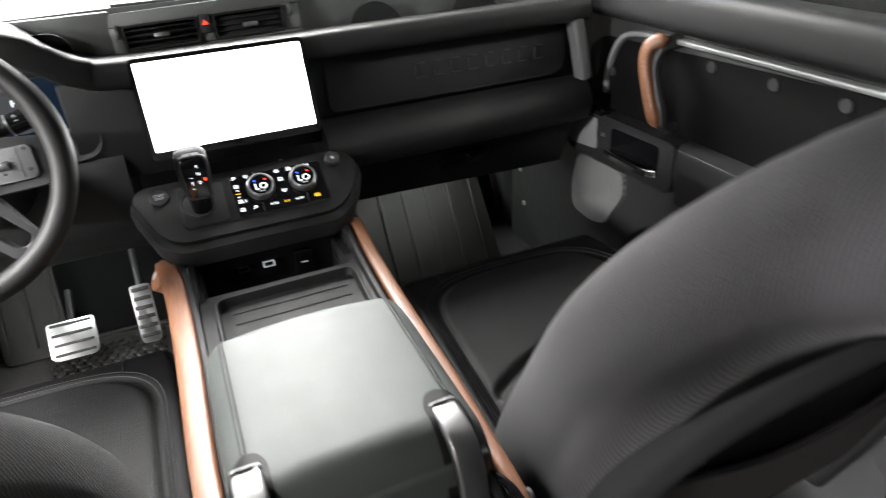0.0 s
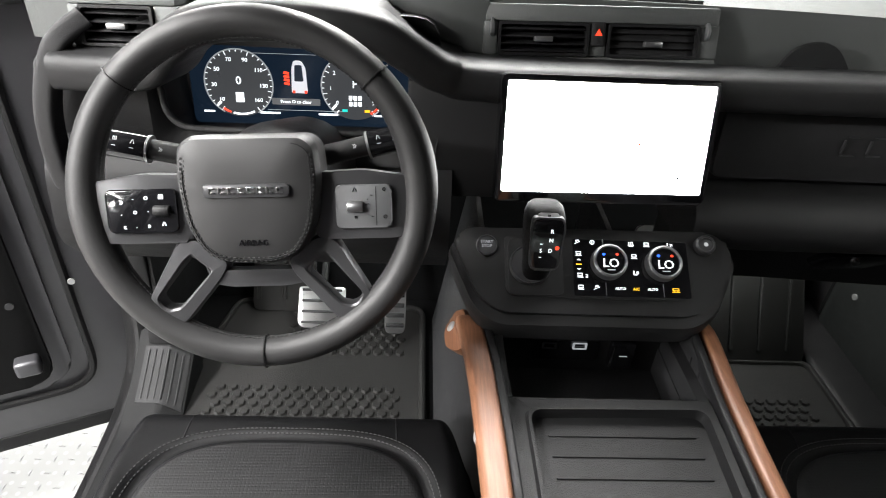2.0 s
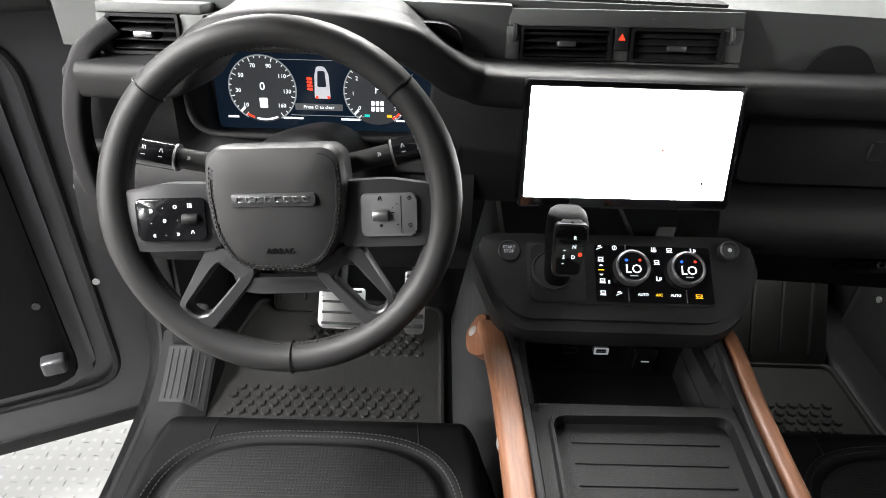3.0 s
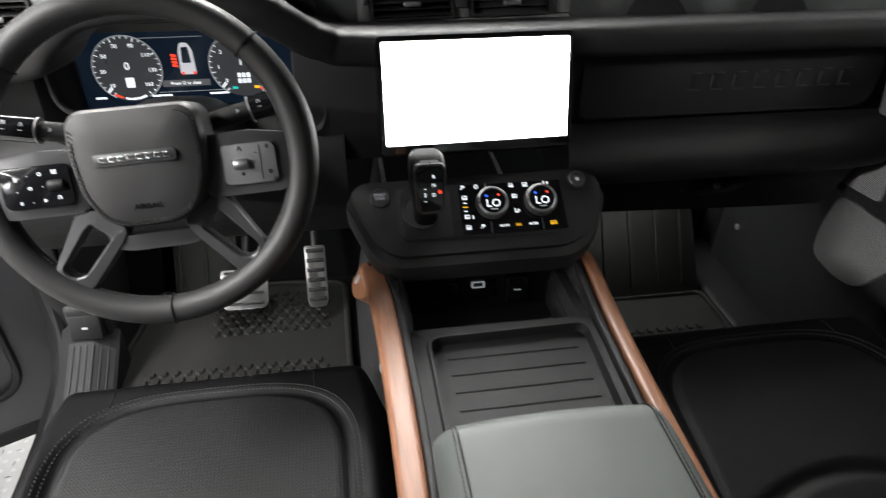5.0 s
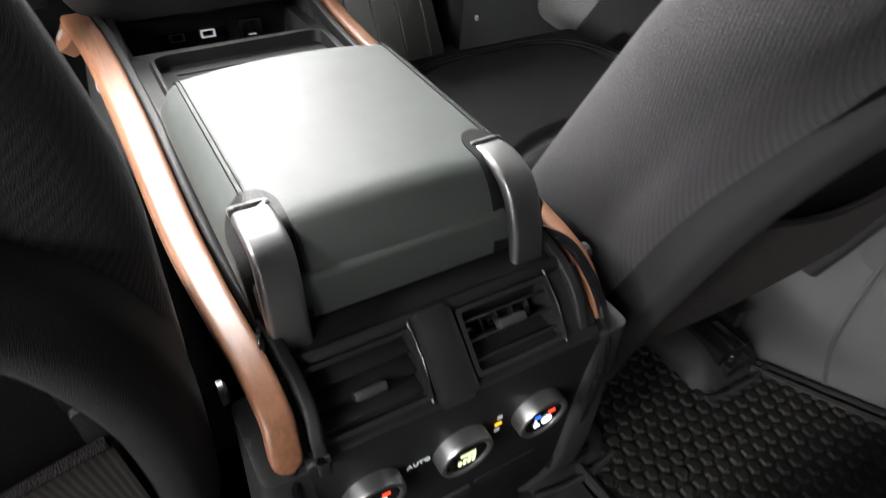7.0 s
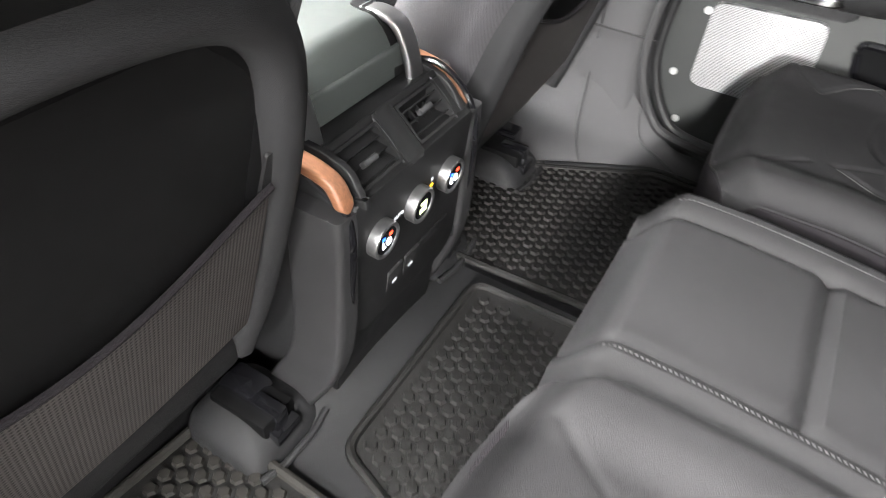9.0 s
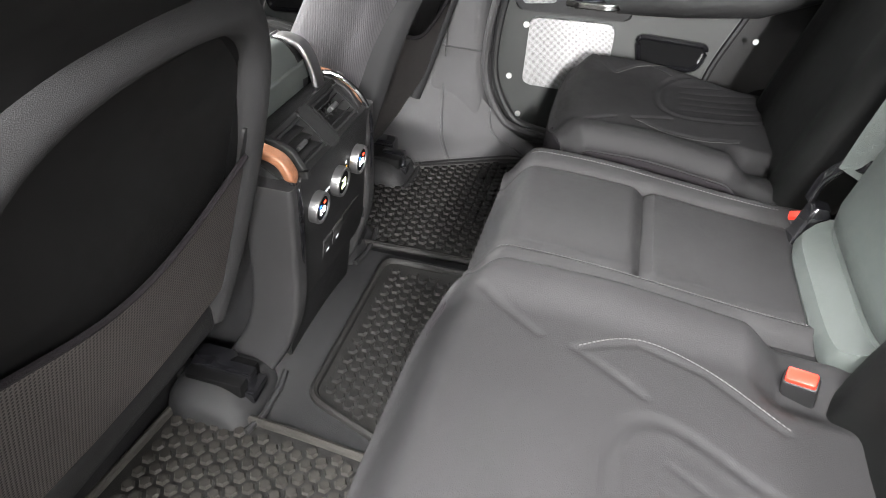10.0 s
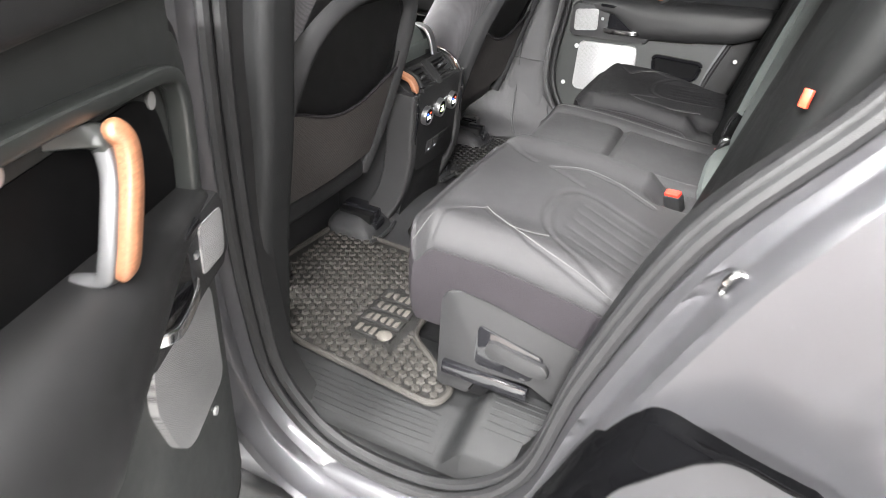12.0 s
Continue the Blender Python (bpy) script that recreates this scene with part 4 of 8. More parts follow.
def vent(m, w, h, slats, parent_label, tab=0.0, angle=20):
    """An air vent in local x, y of m, its face at z = 0."""
    root = thing("air_vent", m, parent_label, "air vent", "dash vents")
    bm = B()
    o = rect(-w / 2, w / 2, -h / 2, h / 2, 0.004)
    i = rect(-w / 2 + 0.004, w / 2 - 0.004, -h / 2 + 0.004, h / 2 - 0.004, 0.003)
    loft(bm, [[Vector((x, y, -0.03)) for x, y in o], [Vector((x, y, 0.003)) for x, y in o], [Vector((x, y, 0.003)) for x, y in i], [Vector((x, y, -0.03)) for x, y in i]], caps=False, around=True)
    part("vent_frame", bm, PLASTIC, root, local=True)
    part("duct", box(B(), -w / 2, w / 2, -h / 2, h / 2, -0.034, -0.03, 0), GLOSS, root, local=True)
    for k in range(slats):
        y = -h / 2 + h * (k + 0.8) / (slats + 0.6)
        bm = xf(box(B(), -w / 2 + 0.004, w / 2 - 0.004, -0.0012, 0.0012, -0.012, 0.006, 0.001), Matrix.Translation((0, y, -0.006)) @ pose(0, 0, 0, angle))
        part("slat", bm, PLASTIC, root, local=True)
    for k in range(5):
        x = -w / 2 + w * (k + 0.8) / 5.6
        part("blade", box(B(), x - 0.0012, x + 0.0012, -h / 2 + 0.004, h / 2 - 0.004, -0.029, -0.020, 0.0005), PLASTIC, root, local=True)
    bm = box(B(), -0.013, 0.013, -0.004, 0.004, -0.004, 0.007, 0.002)
    part("tab", xf(bm, Matrix.Translation((0, tab, 0))), SATIN if slats > 3 else DARK_SATIN, root, "satin metal tab", local=True)
    return root


cvb = B()
CV = frame_at((0.0, 0.313, 0.843), (1, 0.0, 0.022), (0, 0.28, 1))
for x0, x1, y0, y1 in ((-0.166, 0.168, -0.050, -0.0265), (-0.164, 0.166, 0.0185, 0.042), (-0.166, -0.1465, -0.0265, 0.0185), (-0.0185, 0.008, -0.0265, 0.0185), (0.138, 0.168, -0.0265, 0.0185)):
    box(cvb, x0, x1, y0, y1, -0.05, 0, 0.003)
xf(cvb, CV)
part("vent_housing", cvb, DASH_TOP, dash, "grey housing of the centre vents")
vent(CV @ Matrix.Translation((-0.0825, -0.004, 0.002)), 0.128, 0.045, 4, "black slatted air vent with a metal tab", 0.0)
vent(CV @ Matrix.Translation((0.073, -0.004, 0.002)), 0.130, 0.045, 4, "black slatted air vent, closed, with a metal tab", -0.004, 60)
hz = thing("hazard_switch", CV @ Matrix.Translation((-0.0055, 0.004, 0.002)), "grey hazard switch with a red triangle", "switch")
part("button", box(B(), -0.010, 0.010, -0.016, 0.016, -0.002, 0.003, 0.002), PLASTIC_GREY, hz, local=True)
part("triangle", prism(B(), [(-0.005, -0.004), (0.005, -0.004), (0, 0.005)], 0.0005, Matrix.Translation((0, 0.002, 0.0036))), LIT_RED, hz, "red triangle", local=True)
for x in (-0.1545, 0.150):
    th = thing("thumbwheel", CV @ Matrix.Translation((x, 0.010, 0.002)), "ribbed thumbwheel beside the vent", "vent wheel")
    part("wheel", xf(lathe(B(), Matrix(), [(0.012, -0.003), (0.014, -0.002), (0.014, 0.002), (0.012, 0.003)], 20), Matrix.Translation((0, 0, -0.008)) @ pose(0, 0, 0, 0, 90, 0)), SATIN, th, local=True)
vent(frame_at((-0.657, 0.283, 0.836), (1, -0.06, 0.03), (0, 0.2, 1)), 0.098, 0.052, 4, "black slatted side air vent with a metal tab", 0.0)
sv = B()
for x0, x1, y0, y1 in ((-0.066, 0.082, -0.044, -0.026), (-0.064, 0.080, 0.026, 0.040), (-0.066, -0.049, -0.026, 0.026), (0.049, 0.082, -0.026, 0.026)):
    box(sv, x0, x1, y0, y1, -0.05, 0, 0.003)
xf(sv, frame_at((-0.657, 0.285, 0.836), (1, -0.06, 0.03), (0, 0.2, 1)))
part("vent_housing", sv, DASH_TOP, dash, "grey housing of the side vent")
sg = B()
sheet(sg, 20, 8, lambda u, v: Vector((-0.155 + 0.30 * u, 0.343 + 0.115 * v, top_z(0, 0.343 + 0.115 * v) + 0.004)), lambda u, v: Vector((-0.155 + 0.30 * u, 0.343 + 0.115 * v, top_z(0, 0.343 + 0.115 * v) - 0.004)))
part("speaker_grille", sg, DARK_GRILLE, dash, "perforated speaker grille in the dash top")

# centre screen
SM = frame_at((-0.0005, 0.188, 0.742), (1, 0.035, -0.004), (0, 0.28, 1))
scr = thing("touchscreen", SM, "wide centre touchscreen glowing plain white", "screen")
part("housing", prism(B(), rect(-0.1475, 0.1475, -0.086, 0.083, 0.008), 0.022, None, 0.003), GLOSS, scr, "slim black bezel", local=True)
part("display", prism(B(), rect(-0.1395, 0.1395, -0.0715, 0.0755, 0.003), 0.002, Matrix.Translation((0, 0, 0.0012))), SCREEN, scr, "bright white display", local=True)
part("marker", prism(B(), [(-0.003, -0.002), (0.003, 0), (-0.003, 0.002)], 0.0004, Matrix.Translation((0.045, -0.003, 0.002))), LIT_RED, scr, local=True)
part("marker", prism(B(), rect(0.103, 0.106, -0.05, -0.046), 0.0004, Matrix.Translation((0, 0, 0.002))), GLOSS, scr, local=True)
part("mount", box(B(), -0.07, 0.07, -0.05, 0.05, -0.09, -0.02, 0.004), PLASTIC, scr, local=True)

# ---- climate and gear panel ----
PM = frame_at((-0.001, 0.119, 0.589), (1, 0, 0), (0, 0.8, 0.6))
pan = thing("control_panel", PM, "black climate control panel with two lit round knobs", "control panel")
outline = rounded([(-0.200, 0.030), (-0.180, 0.048), (0.176, 0.052), (0.200, 0.020), (0.165, -0.050), (0.130, -0.072), (-0.135, -0.072), (-0.165, -0.050)], 0.018, 5)
bm = prism(B(), outline, 0.05, None, 0.006, 3)
part("surround", bm, PLASTIC, pan, "soft black surround", local=True)
low = B()
lip = [(x * 1.03, y * 1.06 - 0.010) for x, y in outline]
loft(low, [[Vector((x, y, -0.012)) for x, y in lip], [Vector((x * 1.01, y * 1.01 - 0.004, -0.022)) for x, y in lip], [Vector((x * 1.0, y - 0.012, -0.045)) for x, y in lip], [Vector((x * 0.94, y * 0.9, -0.085)) for x, y in lip]])
part("lower_shell", low, LEATHER_DASH, pan, "rounded black lower shell", local=True)
part("gloss_insert", prism(B(), rounded([(-0.128, 0.036), (-0.128, -0.040), (-0.118, -0.050), (0.120, -0.050), (0.130, -0.040), (0.132, 0.036)], 0.006), 0.004, Matrix.Translation((0, 0, 0.002)), 0.001), PLASTIC, pan, "matt black switch field", local=True)
part("gloss_field", prism(B(), rect(-0.034, 0.128, -0.047, 0.034, 0.004), 0.002, Matrix.Translation((0, 0, 0.0032))), GLOSS, pan, "gloss black switch field", local=True)


def knob(root, x, y, r, label, text="LO"):
    k = part("knob", lathe(B(), Matrix.Translation((x, y, 0.003)), [(r, 0.0), (r, 0.011), (r * 0.97, 0.0145), (r * 0.86, 0.0160), (r * 0.82, 0.015), (r * 0.80, 0.0135), (0.0, 0.0135)], 36), KNOB, root, label, local=True)
    part("knob_display", prism(B(), oval(x, y, r * 0.775, r * 0.775, 28), 0.0008, Matrix.Translation((0, 0, 0.0175))), GLOSS, k, "round black display", local=True)
    part("reading", words(text, r * 0.72, Matrix.Translation((x, y - r * 0.18, 0.0182))), LIT_WHITE, k, local=True)
    part("cold_mark", prism(B(), oval(x - r * 0.38, y + r * 0.34, r * 0.09, r * 0.08, 10), 0.0004, Matrix.Translation((0, 0, 0.0182))), LIT_BLUE, k, "blue mark", local=True)
    part("warm_mark", prism(B(), oval(x + r * 0.38, y + r * 0.36, r * 0.08, r * 0.08, 10), 0.0004, Matrix.Translation((0, 0, 0.0182))), LIT_RED, k, "red mark", local=True)
    part("small_text", prism(B(), rect(x - r * 0.22, x + r * 0.22, y - r * 0.58, y - r * 0.52), 0.0004, Matrix.Translation((0, 0, 0.0182))), LIT_DIM, k, local=True)
    return k


knob(pan, 0.0145, 0.0, 0.0245, "satin ring knob with lit display")
knob(pan, 0.0905, 0.0, 0.0245, "satin ring knob with lit display")


def pictogram(root, x, y, w, h, material, z=0.0036, kind=0):
    """A small lit switch symbol of thin strokes."""
    bm = B()
    m = Matrix.Translation((0, 0, z + 0.0004))
    t = h * 0.13

    def bar(x0, x1, y0, y1):
        prism(bm, rect(x + x0 * w, x + x1 * w, y + y0 * h, y + y1 * h), 0.0004, m)

    def frame_box(x0, x1, y0, y1):
        bar(x0, x1, y0, y0 + 0.14)
        bar(x0, x1, y1 - 0.14, y1)
        bar(x0, x0 + 0.11, y0 + 0.14, y1 - 0.14)
        bar(x1 - 0.11, x1, y0 + 0.14, y1 - 0.14)

    if kind == 0:  # car outline on a line
        frame_box(-0.42, 0.42, -0.15, 0.45)
        bar(-0.5, 0.5, -0.5, -0.36)
        bar(-0.3, -0.15, -0.36, -0.15)
        bar(0.15, 0.3, -0.36, -0.15)
    elif kind == 1:  # rising heat lines over a pane
        for k in range(3):
            bar(-0.36 + k * 0.28, -0.24 + k * 0.28, -0.02, 0.5)
        prism(bm, [(x - w * 0.5, y - h * 0.12), (x - w * 0.34, y - h * 0.5), (x + w * 0.34, y - h * 0.5), (x + w * 0.5, y - h * 0.12)], 0.0004, m)
    elif kind == 2:  # slope
        prism(bm, [(x - w / 2, y - h * 0.5), (x - w / 2, y - h * 0.5 + t), (x + w / 2, y + h * 0.05 + t), (x + w / 2, y + h * 0.05)][::-1], 0.0004, m)
        prism(bm, [(x - w * 0.3, y - h * 0.02), (x - w * 0.2, y + h * 0.4), (x + w * 0.25, y + h * 0.5), (x + w * 0.3, y + h * 0.25)][::-1], 0.0004, m)
    elif kind == 3:  # ring with a letter stroke
        loft(bm, [[Vector((x + r * math.cos(a), y + r * math.sin(a), z + q)) for a in [2 * math.pi * k / 18 for k in range(18)]] for r, q in ((h * 0.5, 0.0), (h * 0.5, 0.0004), (h * 0.36, 0.0004))], caps=False)
        bar(-0.06, 0.06, -0.25, 0.25)
    elif kind == 4:  # arrow head
        prism(bm, [(x - w / 2, y - h * 0.4), (x + w / 2, y - h * 0.4), (x, y + h * 0.4)], 0.0004, m)
    else:  # seat
        bar(-0.4, -0.22, -0.3, 0.5)
        bar(-0.4, 0.25, -0.45, -0.25)
        bar(0.12, 0.25, -0.2, 0.35)
        bar(0.36, 0.48, -0.2, 0.35)
    part("pictogram", bm, material, root, local=True)


for x, y, kind in ((-0.027, 0.030, 2), (-0.006, 0.030, 3), (0.049, 0.029, 1), (0.071, 0.029, 0), (0.104, 0.029, 5), (-0.026, 0.013, 0), (0.052, 0.011, 0), (0.053, -0.013, 5), (-0.025, -0.018, 0), (-0.025, -0.035, 0), (-0.003, -0.035, 2)):
    pictogram(pan, x, y, 0.0085, 0.0068, LIT_WHITE, kind=kind)
pictogram(pan, -0.026, 0.0045, 0.006, 0.003, LIT_WHITE, kind=4)
pictogram(pan, -0.026, -0.0095, 0.006, -0.003, LIT_WHITE, kind=4)
pictogram(pan, -0.016, -0.019, 0.003, 0.005, LIT_WHITE, kind=0)
part("pictogram", prism(B(), rect(-0.030, -0.022, -0.0032, -0.0018), 0.0004, Matrix.Translation((0, 0, 0.004))), LIT_AMBER, pan, local=True)
pictogram(pan, 0.107, -0.036, 0.011, 0.0062, LIT_AMBER, kind=0)
part("key_lettering", words("AUTO", 0.0052, Matrix.Translation((0.030, -0.036, 0.004))), LIT_WHITE, pan, local=True)
part("key_lettering", words("A/C", 0.0056, Matrix.Translation((0.052, -0.036, 0.004))), LIT_AMBER, pan, local=True)
part("key_lettering", words("AUTO", 0.0052, Matrix.Translation((0.075, -0.036, 0.004))), LIT_WHITE, pan, local=True)
for x in (0.010, 0.090):
    part("divider", box(B(), x - 0.0006, x + 0.0006, -0.046, -0.028, 0.003, 0.0042, 0), SATIN, pan, local=True)
part("divider", box(B(), 0.0085, 0.0097, 0.026, 0.035, 0.003, 0.0042, 0), SATIN, pan, local=True)
sbn = part("start_button", lathe(B(), Matrix.Translation((-0.153, 0.022, 0)), [(0.015, -0.002), (0.015, 0.003), (0.0135, 0.0035), (0.013, 0.002), (0.0, 0.002)], 28), DARK_SATIN, pan, "round start button", local=True)
part("button_lettering", words("START\nSTOP", 0.0060, Matrix.Translation((-0.153, 0.0235, 0.0026))), LIT_DIM, sbn, local=True)
vk = part("volume_knob", lathe(B(), Matrix.Translation((0.154, 0.030, 0)), [(0.014, -0.002), (0.014, 0.010), (0.012, 0.012), (0.010, 0.012), (0.0095, 0.010), (0, 0.010)], 28), DARK_SATIN, pan, "small grey volume knob", local=True)
part("power_symbol", prism(B(), oval(0.154, 0.030, 0.003, 0.003, 12), 0.0004, Matrix.Translation((0, 0, 0.0106))), LIT_DIM, vk, local=True)

# gear selector
gs = thing("gear_selector", Matrix.Translation((-0.089, 0.112, 0.574)), "black leather gear selector with gloss face and lit letters", "gear lever")
part("well", prism(B(), rounded([(-0.040, -0.046), (0.036, -0.046), (0.036, 0.034), (-0.040, 0.034)], 0.010), 0.003, PM @ Matrix.Translation((-0.084, -0.002, 0.0036)), 0.0008), PLASTIC, gs, "shallow black lever well")
part("collar", lathe(B(), PM @ Matrix.Translation((-0.094, -0.006, 0.004)), [(0.029, -0.002), (0.0285, 0.003), (0.027, 0.005), (0.0255, 0.003)], 32), DARK_SATIN, gs, "thin dark satin collar ring")
stem = B()
rows = []
for h, w, d, o in ((-0.006, 0.0185, 0.0195, 0.002), (0.012, 0.0180, 0.0190, -0.003), (0.032, 0.0190, 0.0195, -0.009), (0.050, 0.0220, 0.0215, -0.015), (0.070, 0.0248, 0.0240, -0.019), (0.092, 0.0262, 0.0250, -0.0170), (0.104, 0.0255, 0.0225, -0.0125), (0.112, 0.0235, 0.0180, -0.0085), (0.1165, 0.0180, 0.0120, -0.0055)):
    rows.append([Vector((x, y + o, h)) for x, y in rounded(rect(-w, w, -d, d), 0.017, 5)])
loft(stem, rows)
part("grip", stem, LEATHER, gs, "black leather grip", local=True)
GF = frame_at((0.001, -0.0425, 0.080), (1, 0, 0), (0, 0.22, 1))
rim_ = rounded([(-0.0185, -0.038), (0.0185, -0.038), (0.0225, 0.020), (0.020, 0.034), (-0.020, 0.034), (-0.0225, 0.020)], 0.008)
part("face_rim", prism(B(), rim_, 0.010, GF, 0.002), DARK_SATIN, gs, "satin rim round the face", local=True)
part("selector_face", prism(B(), [(x * 0.88, y * 0.92) for x, y in rim_], 0.004, GF @ Matrix.Translation((0, 0, 0.0014)), 0.0008), GLOSS, gs, "gloss black face", local=True)
part("park_button", prism(B(), rounded([(-0.015, -0.006), (0.015, -0.006), (0.013, 0.006), (-0.013, 0.006)], 0.003), 0.008, GF @ Matrix.Translation((0, 0.0335, -0.003)) @ pose(0, 0, 0, -42), 0.0012), KNOB, gs, "satin park button", local=True)
part("gear_letter", words("P", 0.0075, GF @ Matrix.Translation((0.0, 0.0335, -0.003)) @ pose(0, 0, 0, -42) @ Matrix.Translation((0, 0, 0.0004))), GLOSS, gs, local=True)
for text, y in (("R", 0.016), ("N", 0.004), ("D", -0.010)):
    part("gear_letter", words(text, 0.0070, GF @ Matrix.Translation((0.005, y, 0.0018))), LIT_WHITE, gs, local=True)
part("gear_letter", words("S", 0.0070, GF @ Matrix.Translation((-0.007, -0.010, 0.0018))), LIT_WHITE, gs, local=True)
for y in (-0.001, -0.019):
    part("gear_mark", prism(B(), rect(-0.0085, -0.0055, y - 0.0004, y + 0.0004), 0.0004, GF @ Matrix.Translation((0, 0, 0.0018))), LIT_WHITE, gs, local=True)
part("gear_lamp", prism(B(), oval(0.0135, -0.006, 0.0028, 0.0028, 12), 0.0004, GF @ Matrix.Translation((0, 0, 0.0018))), LIT_RED, gs, "red lamp", local=True)
for s in (-1, 1):
    bm = B()
    stitches(bm, [Vector((s * 0.006, -0.009 - 0.0215 - 0.008 * k / 6 - 0.001, 0.028 + 0.014 * k / 6)) for k in range(7)], 0.004, 0.0025, 0.0005, (0, -1, 0))
    part("stitching", bm, THREAD_DARK, gs, local=True)

# ---- steering wheel ----
WM = pose(-0.423, -0.006, 0.7545, 67, 0, 0) @ pose(0, 0, 0, 0, 0, 3.3)
sw = thing("steering_wheel", WM, "black leather four-spoke steering wheel", "steering wheel")
R = 0.1735
rim = B()
rings = []
for i in range(72):
    a = 2 * math.pi * i / 72
    rad = Vector((math.cos(a), math.sin(a), 0))
    thick = 0.0165 + 0.0022 * max(0, math.cos(2 * a - 0.3)) ** 4
    rings.append([rad * (R + thick * math.cos(b) * 1.0) + Vector((0, 0, thick * 1.1 * math.sin(b))) for b in [2 * math.pi * k / 14 for k in range(14)]])
loft(rim, rings, around=True)
rimo = part("rim", rim, WHEEL_LEATHER, sw, "smooth black leather rim", local=True)
for deg in (137, 42, -90):
    a = radians(deg)
    rad, tan = Vector((math.cos(a), math.sin(a), 0)), Vector((-math.sin(a), math.cos(a), 0))
    bm = B()
    tube(bm, [rad * (R + 0.0178 * math.cos(b)) + Vector((0, 0, 0.0193 * math.sin(b))) for b in [2 * math.pi * k / 20 for k in range(20)]], 0.0009, 5, up=tan, closed=True)
    part("seam", bm, RUBBER, rimo, local=True)
bm = B()
stitches(bm, [Vector(((R - 0.0168) * math.cos(radians(a)), (R - 0.0168) * math.sin(radians(a)), 0.004)) for a in range(0, 361, 4)], 0.005, 0.0028, 0.0006, (0, 0, 1))
part("stitching", bm, THREAD_DARK, rimo, local=True)
hub = B()
shape = [(x, y + 0.004) for x, y in rounded([(-0.058, 0.058), (0.058, 0.058), (0.070, 0.048), (0.073, 0.015), (0.067, -0.034), (0.050, -0.064), (0.026, -0.074), (-0.026, -0.074), (-0.050, -0.064), (-0.067, -0.034), (-0.073, 0.015), (-0.070, 0.048)], 0.02, 5)]
loft(hub, [[Vector((x * k, y * k, z)) for x, y in shape] for k, z in ((1.0, -0.03), (1.0, 0.012), (0.985, 0.020), (0.94, 0.026), (0.8, 0.030), (0.5, 0.033), (0.2, 0.034))])
hubo = part("hub_pad", hub, WHEEL_LEATHER, sw, "stitched black centre pad", local=True)
part("pad_seam", tube(B(), [Vector((x * 0.885, y * 0.885 - 0.002, 0.0283)) for x, y in shape[6:-6]], 0.0008, 5), RUBBER, hubo, "sunk seam round the pad", local=True)
for k in (0.91, 0.86):
    bm = B()
    path = [Vector((x * k, y * k - 0.002, 0.0285)) for x, y in shape if y < 0.050]
    path = sorted(path, key=lambda p: math.atan2(p.x, -(p.y + 0.01)))
    stitches(bm, path, 0.005, 0.003, 0.0006)
    part("stitching", bm, THREAD_DARK, hubo, local=True)
badge = part("badge_bar", prism(B(), rect(-0.042, 0.042, 0.001, 0.014, 0.003), 0.004, Matrix.Translation((0, 0, 0.0355)), 0.001), DARK_SATIN, hubo, "satin bar with raised shapes", local=True)
for i in range(8):
    x = -0.0370 + i * 0.0095
    bm = box(B(), x, x + 0.0022, 0.0045, 0.0110, 0.0345, 0.0366, 0.0005)
    box(bm, x + 0.0024, x + 0.0070, 0.0092, 0.0110, 0.0345, 0.0366, 0.0005)
    box(bm, x + 0.0024, x + 0.0070, 0.0045, 0.0062, 0.0345, 0.0366, 0.0005)
    part("raised_mark", bm, CHROME, badge, "raised bright mark", local=True)
part("pad_lettering", words("AIRBAG", 0.0085, Matrix.Translation((0.003, -0.046, 0.0322))), GLOSS, hubo, local=True)


def symbol(kind, x, y, r, z):
    """A small flat switch symbol."""
    bm = B()
    m = Matrix.Translation((0, 0, z))
    w = r * 0.34
    if kind == "ring":
        o, i = oval(x, y, r, r, 16), oval(x, y, r - w, r - w, 16)
        loft(bm, [[Vector((*p, z)) for p in o], [Vector((*p, z + 0.0003)) for p in o], [Vector((*p, z + 0.0003)) for p in i]], caps=False)
    elif kind in ("left", "right"):
        s = -1 if kind == "left" else 1
        for d in (0, r * 0.8):
            prism(bm, [(x - s * r + s * d, y + r), (x - s * r + s * d + s * w, y + r), (x + s * d, y), (x - s * r + s * d + s * w, y - r), (x - s * r + s * d, y - r), (x - s * w + s * d, y)][::s], 0.0003, m)
    elif kind == "bars":
        for k in (-1, 0, 1):
            prism(bm, rect(x + k * r * 0.75 - w / 2, x + k * r * 0.75 + w / 2, y - r, y + r), 0.0003, m)
    elif kind == "dash":
        prism(bm, rect(x - r, x + r, y - w / 2, y + w / 2), 0.0003, m)
    elif kind == "slash":
        prism(bm, [(x - r, y - r), (x - r + w, y - r), (x, y + r), (x - w, y + r)], 0.0003, m)
        prism(bm, [(x + r - w, y - r), (x + r, y - r), (x + w, y + r), (x, y + r)], 0.0003, m)
    else:
        prism(bm, oval(x, y, r * 0.5, r * 0.5, 8), 0.0003, m)
    return bm


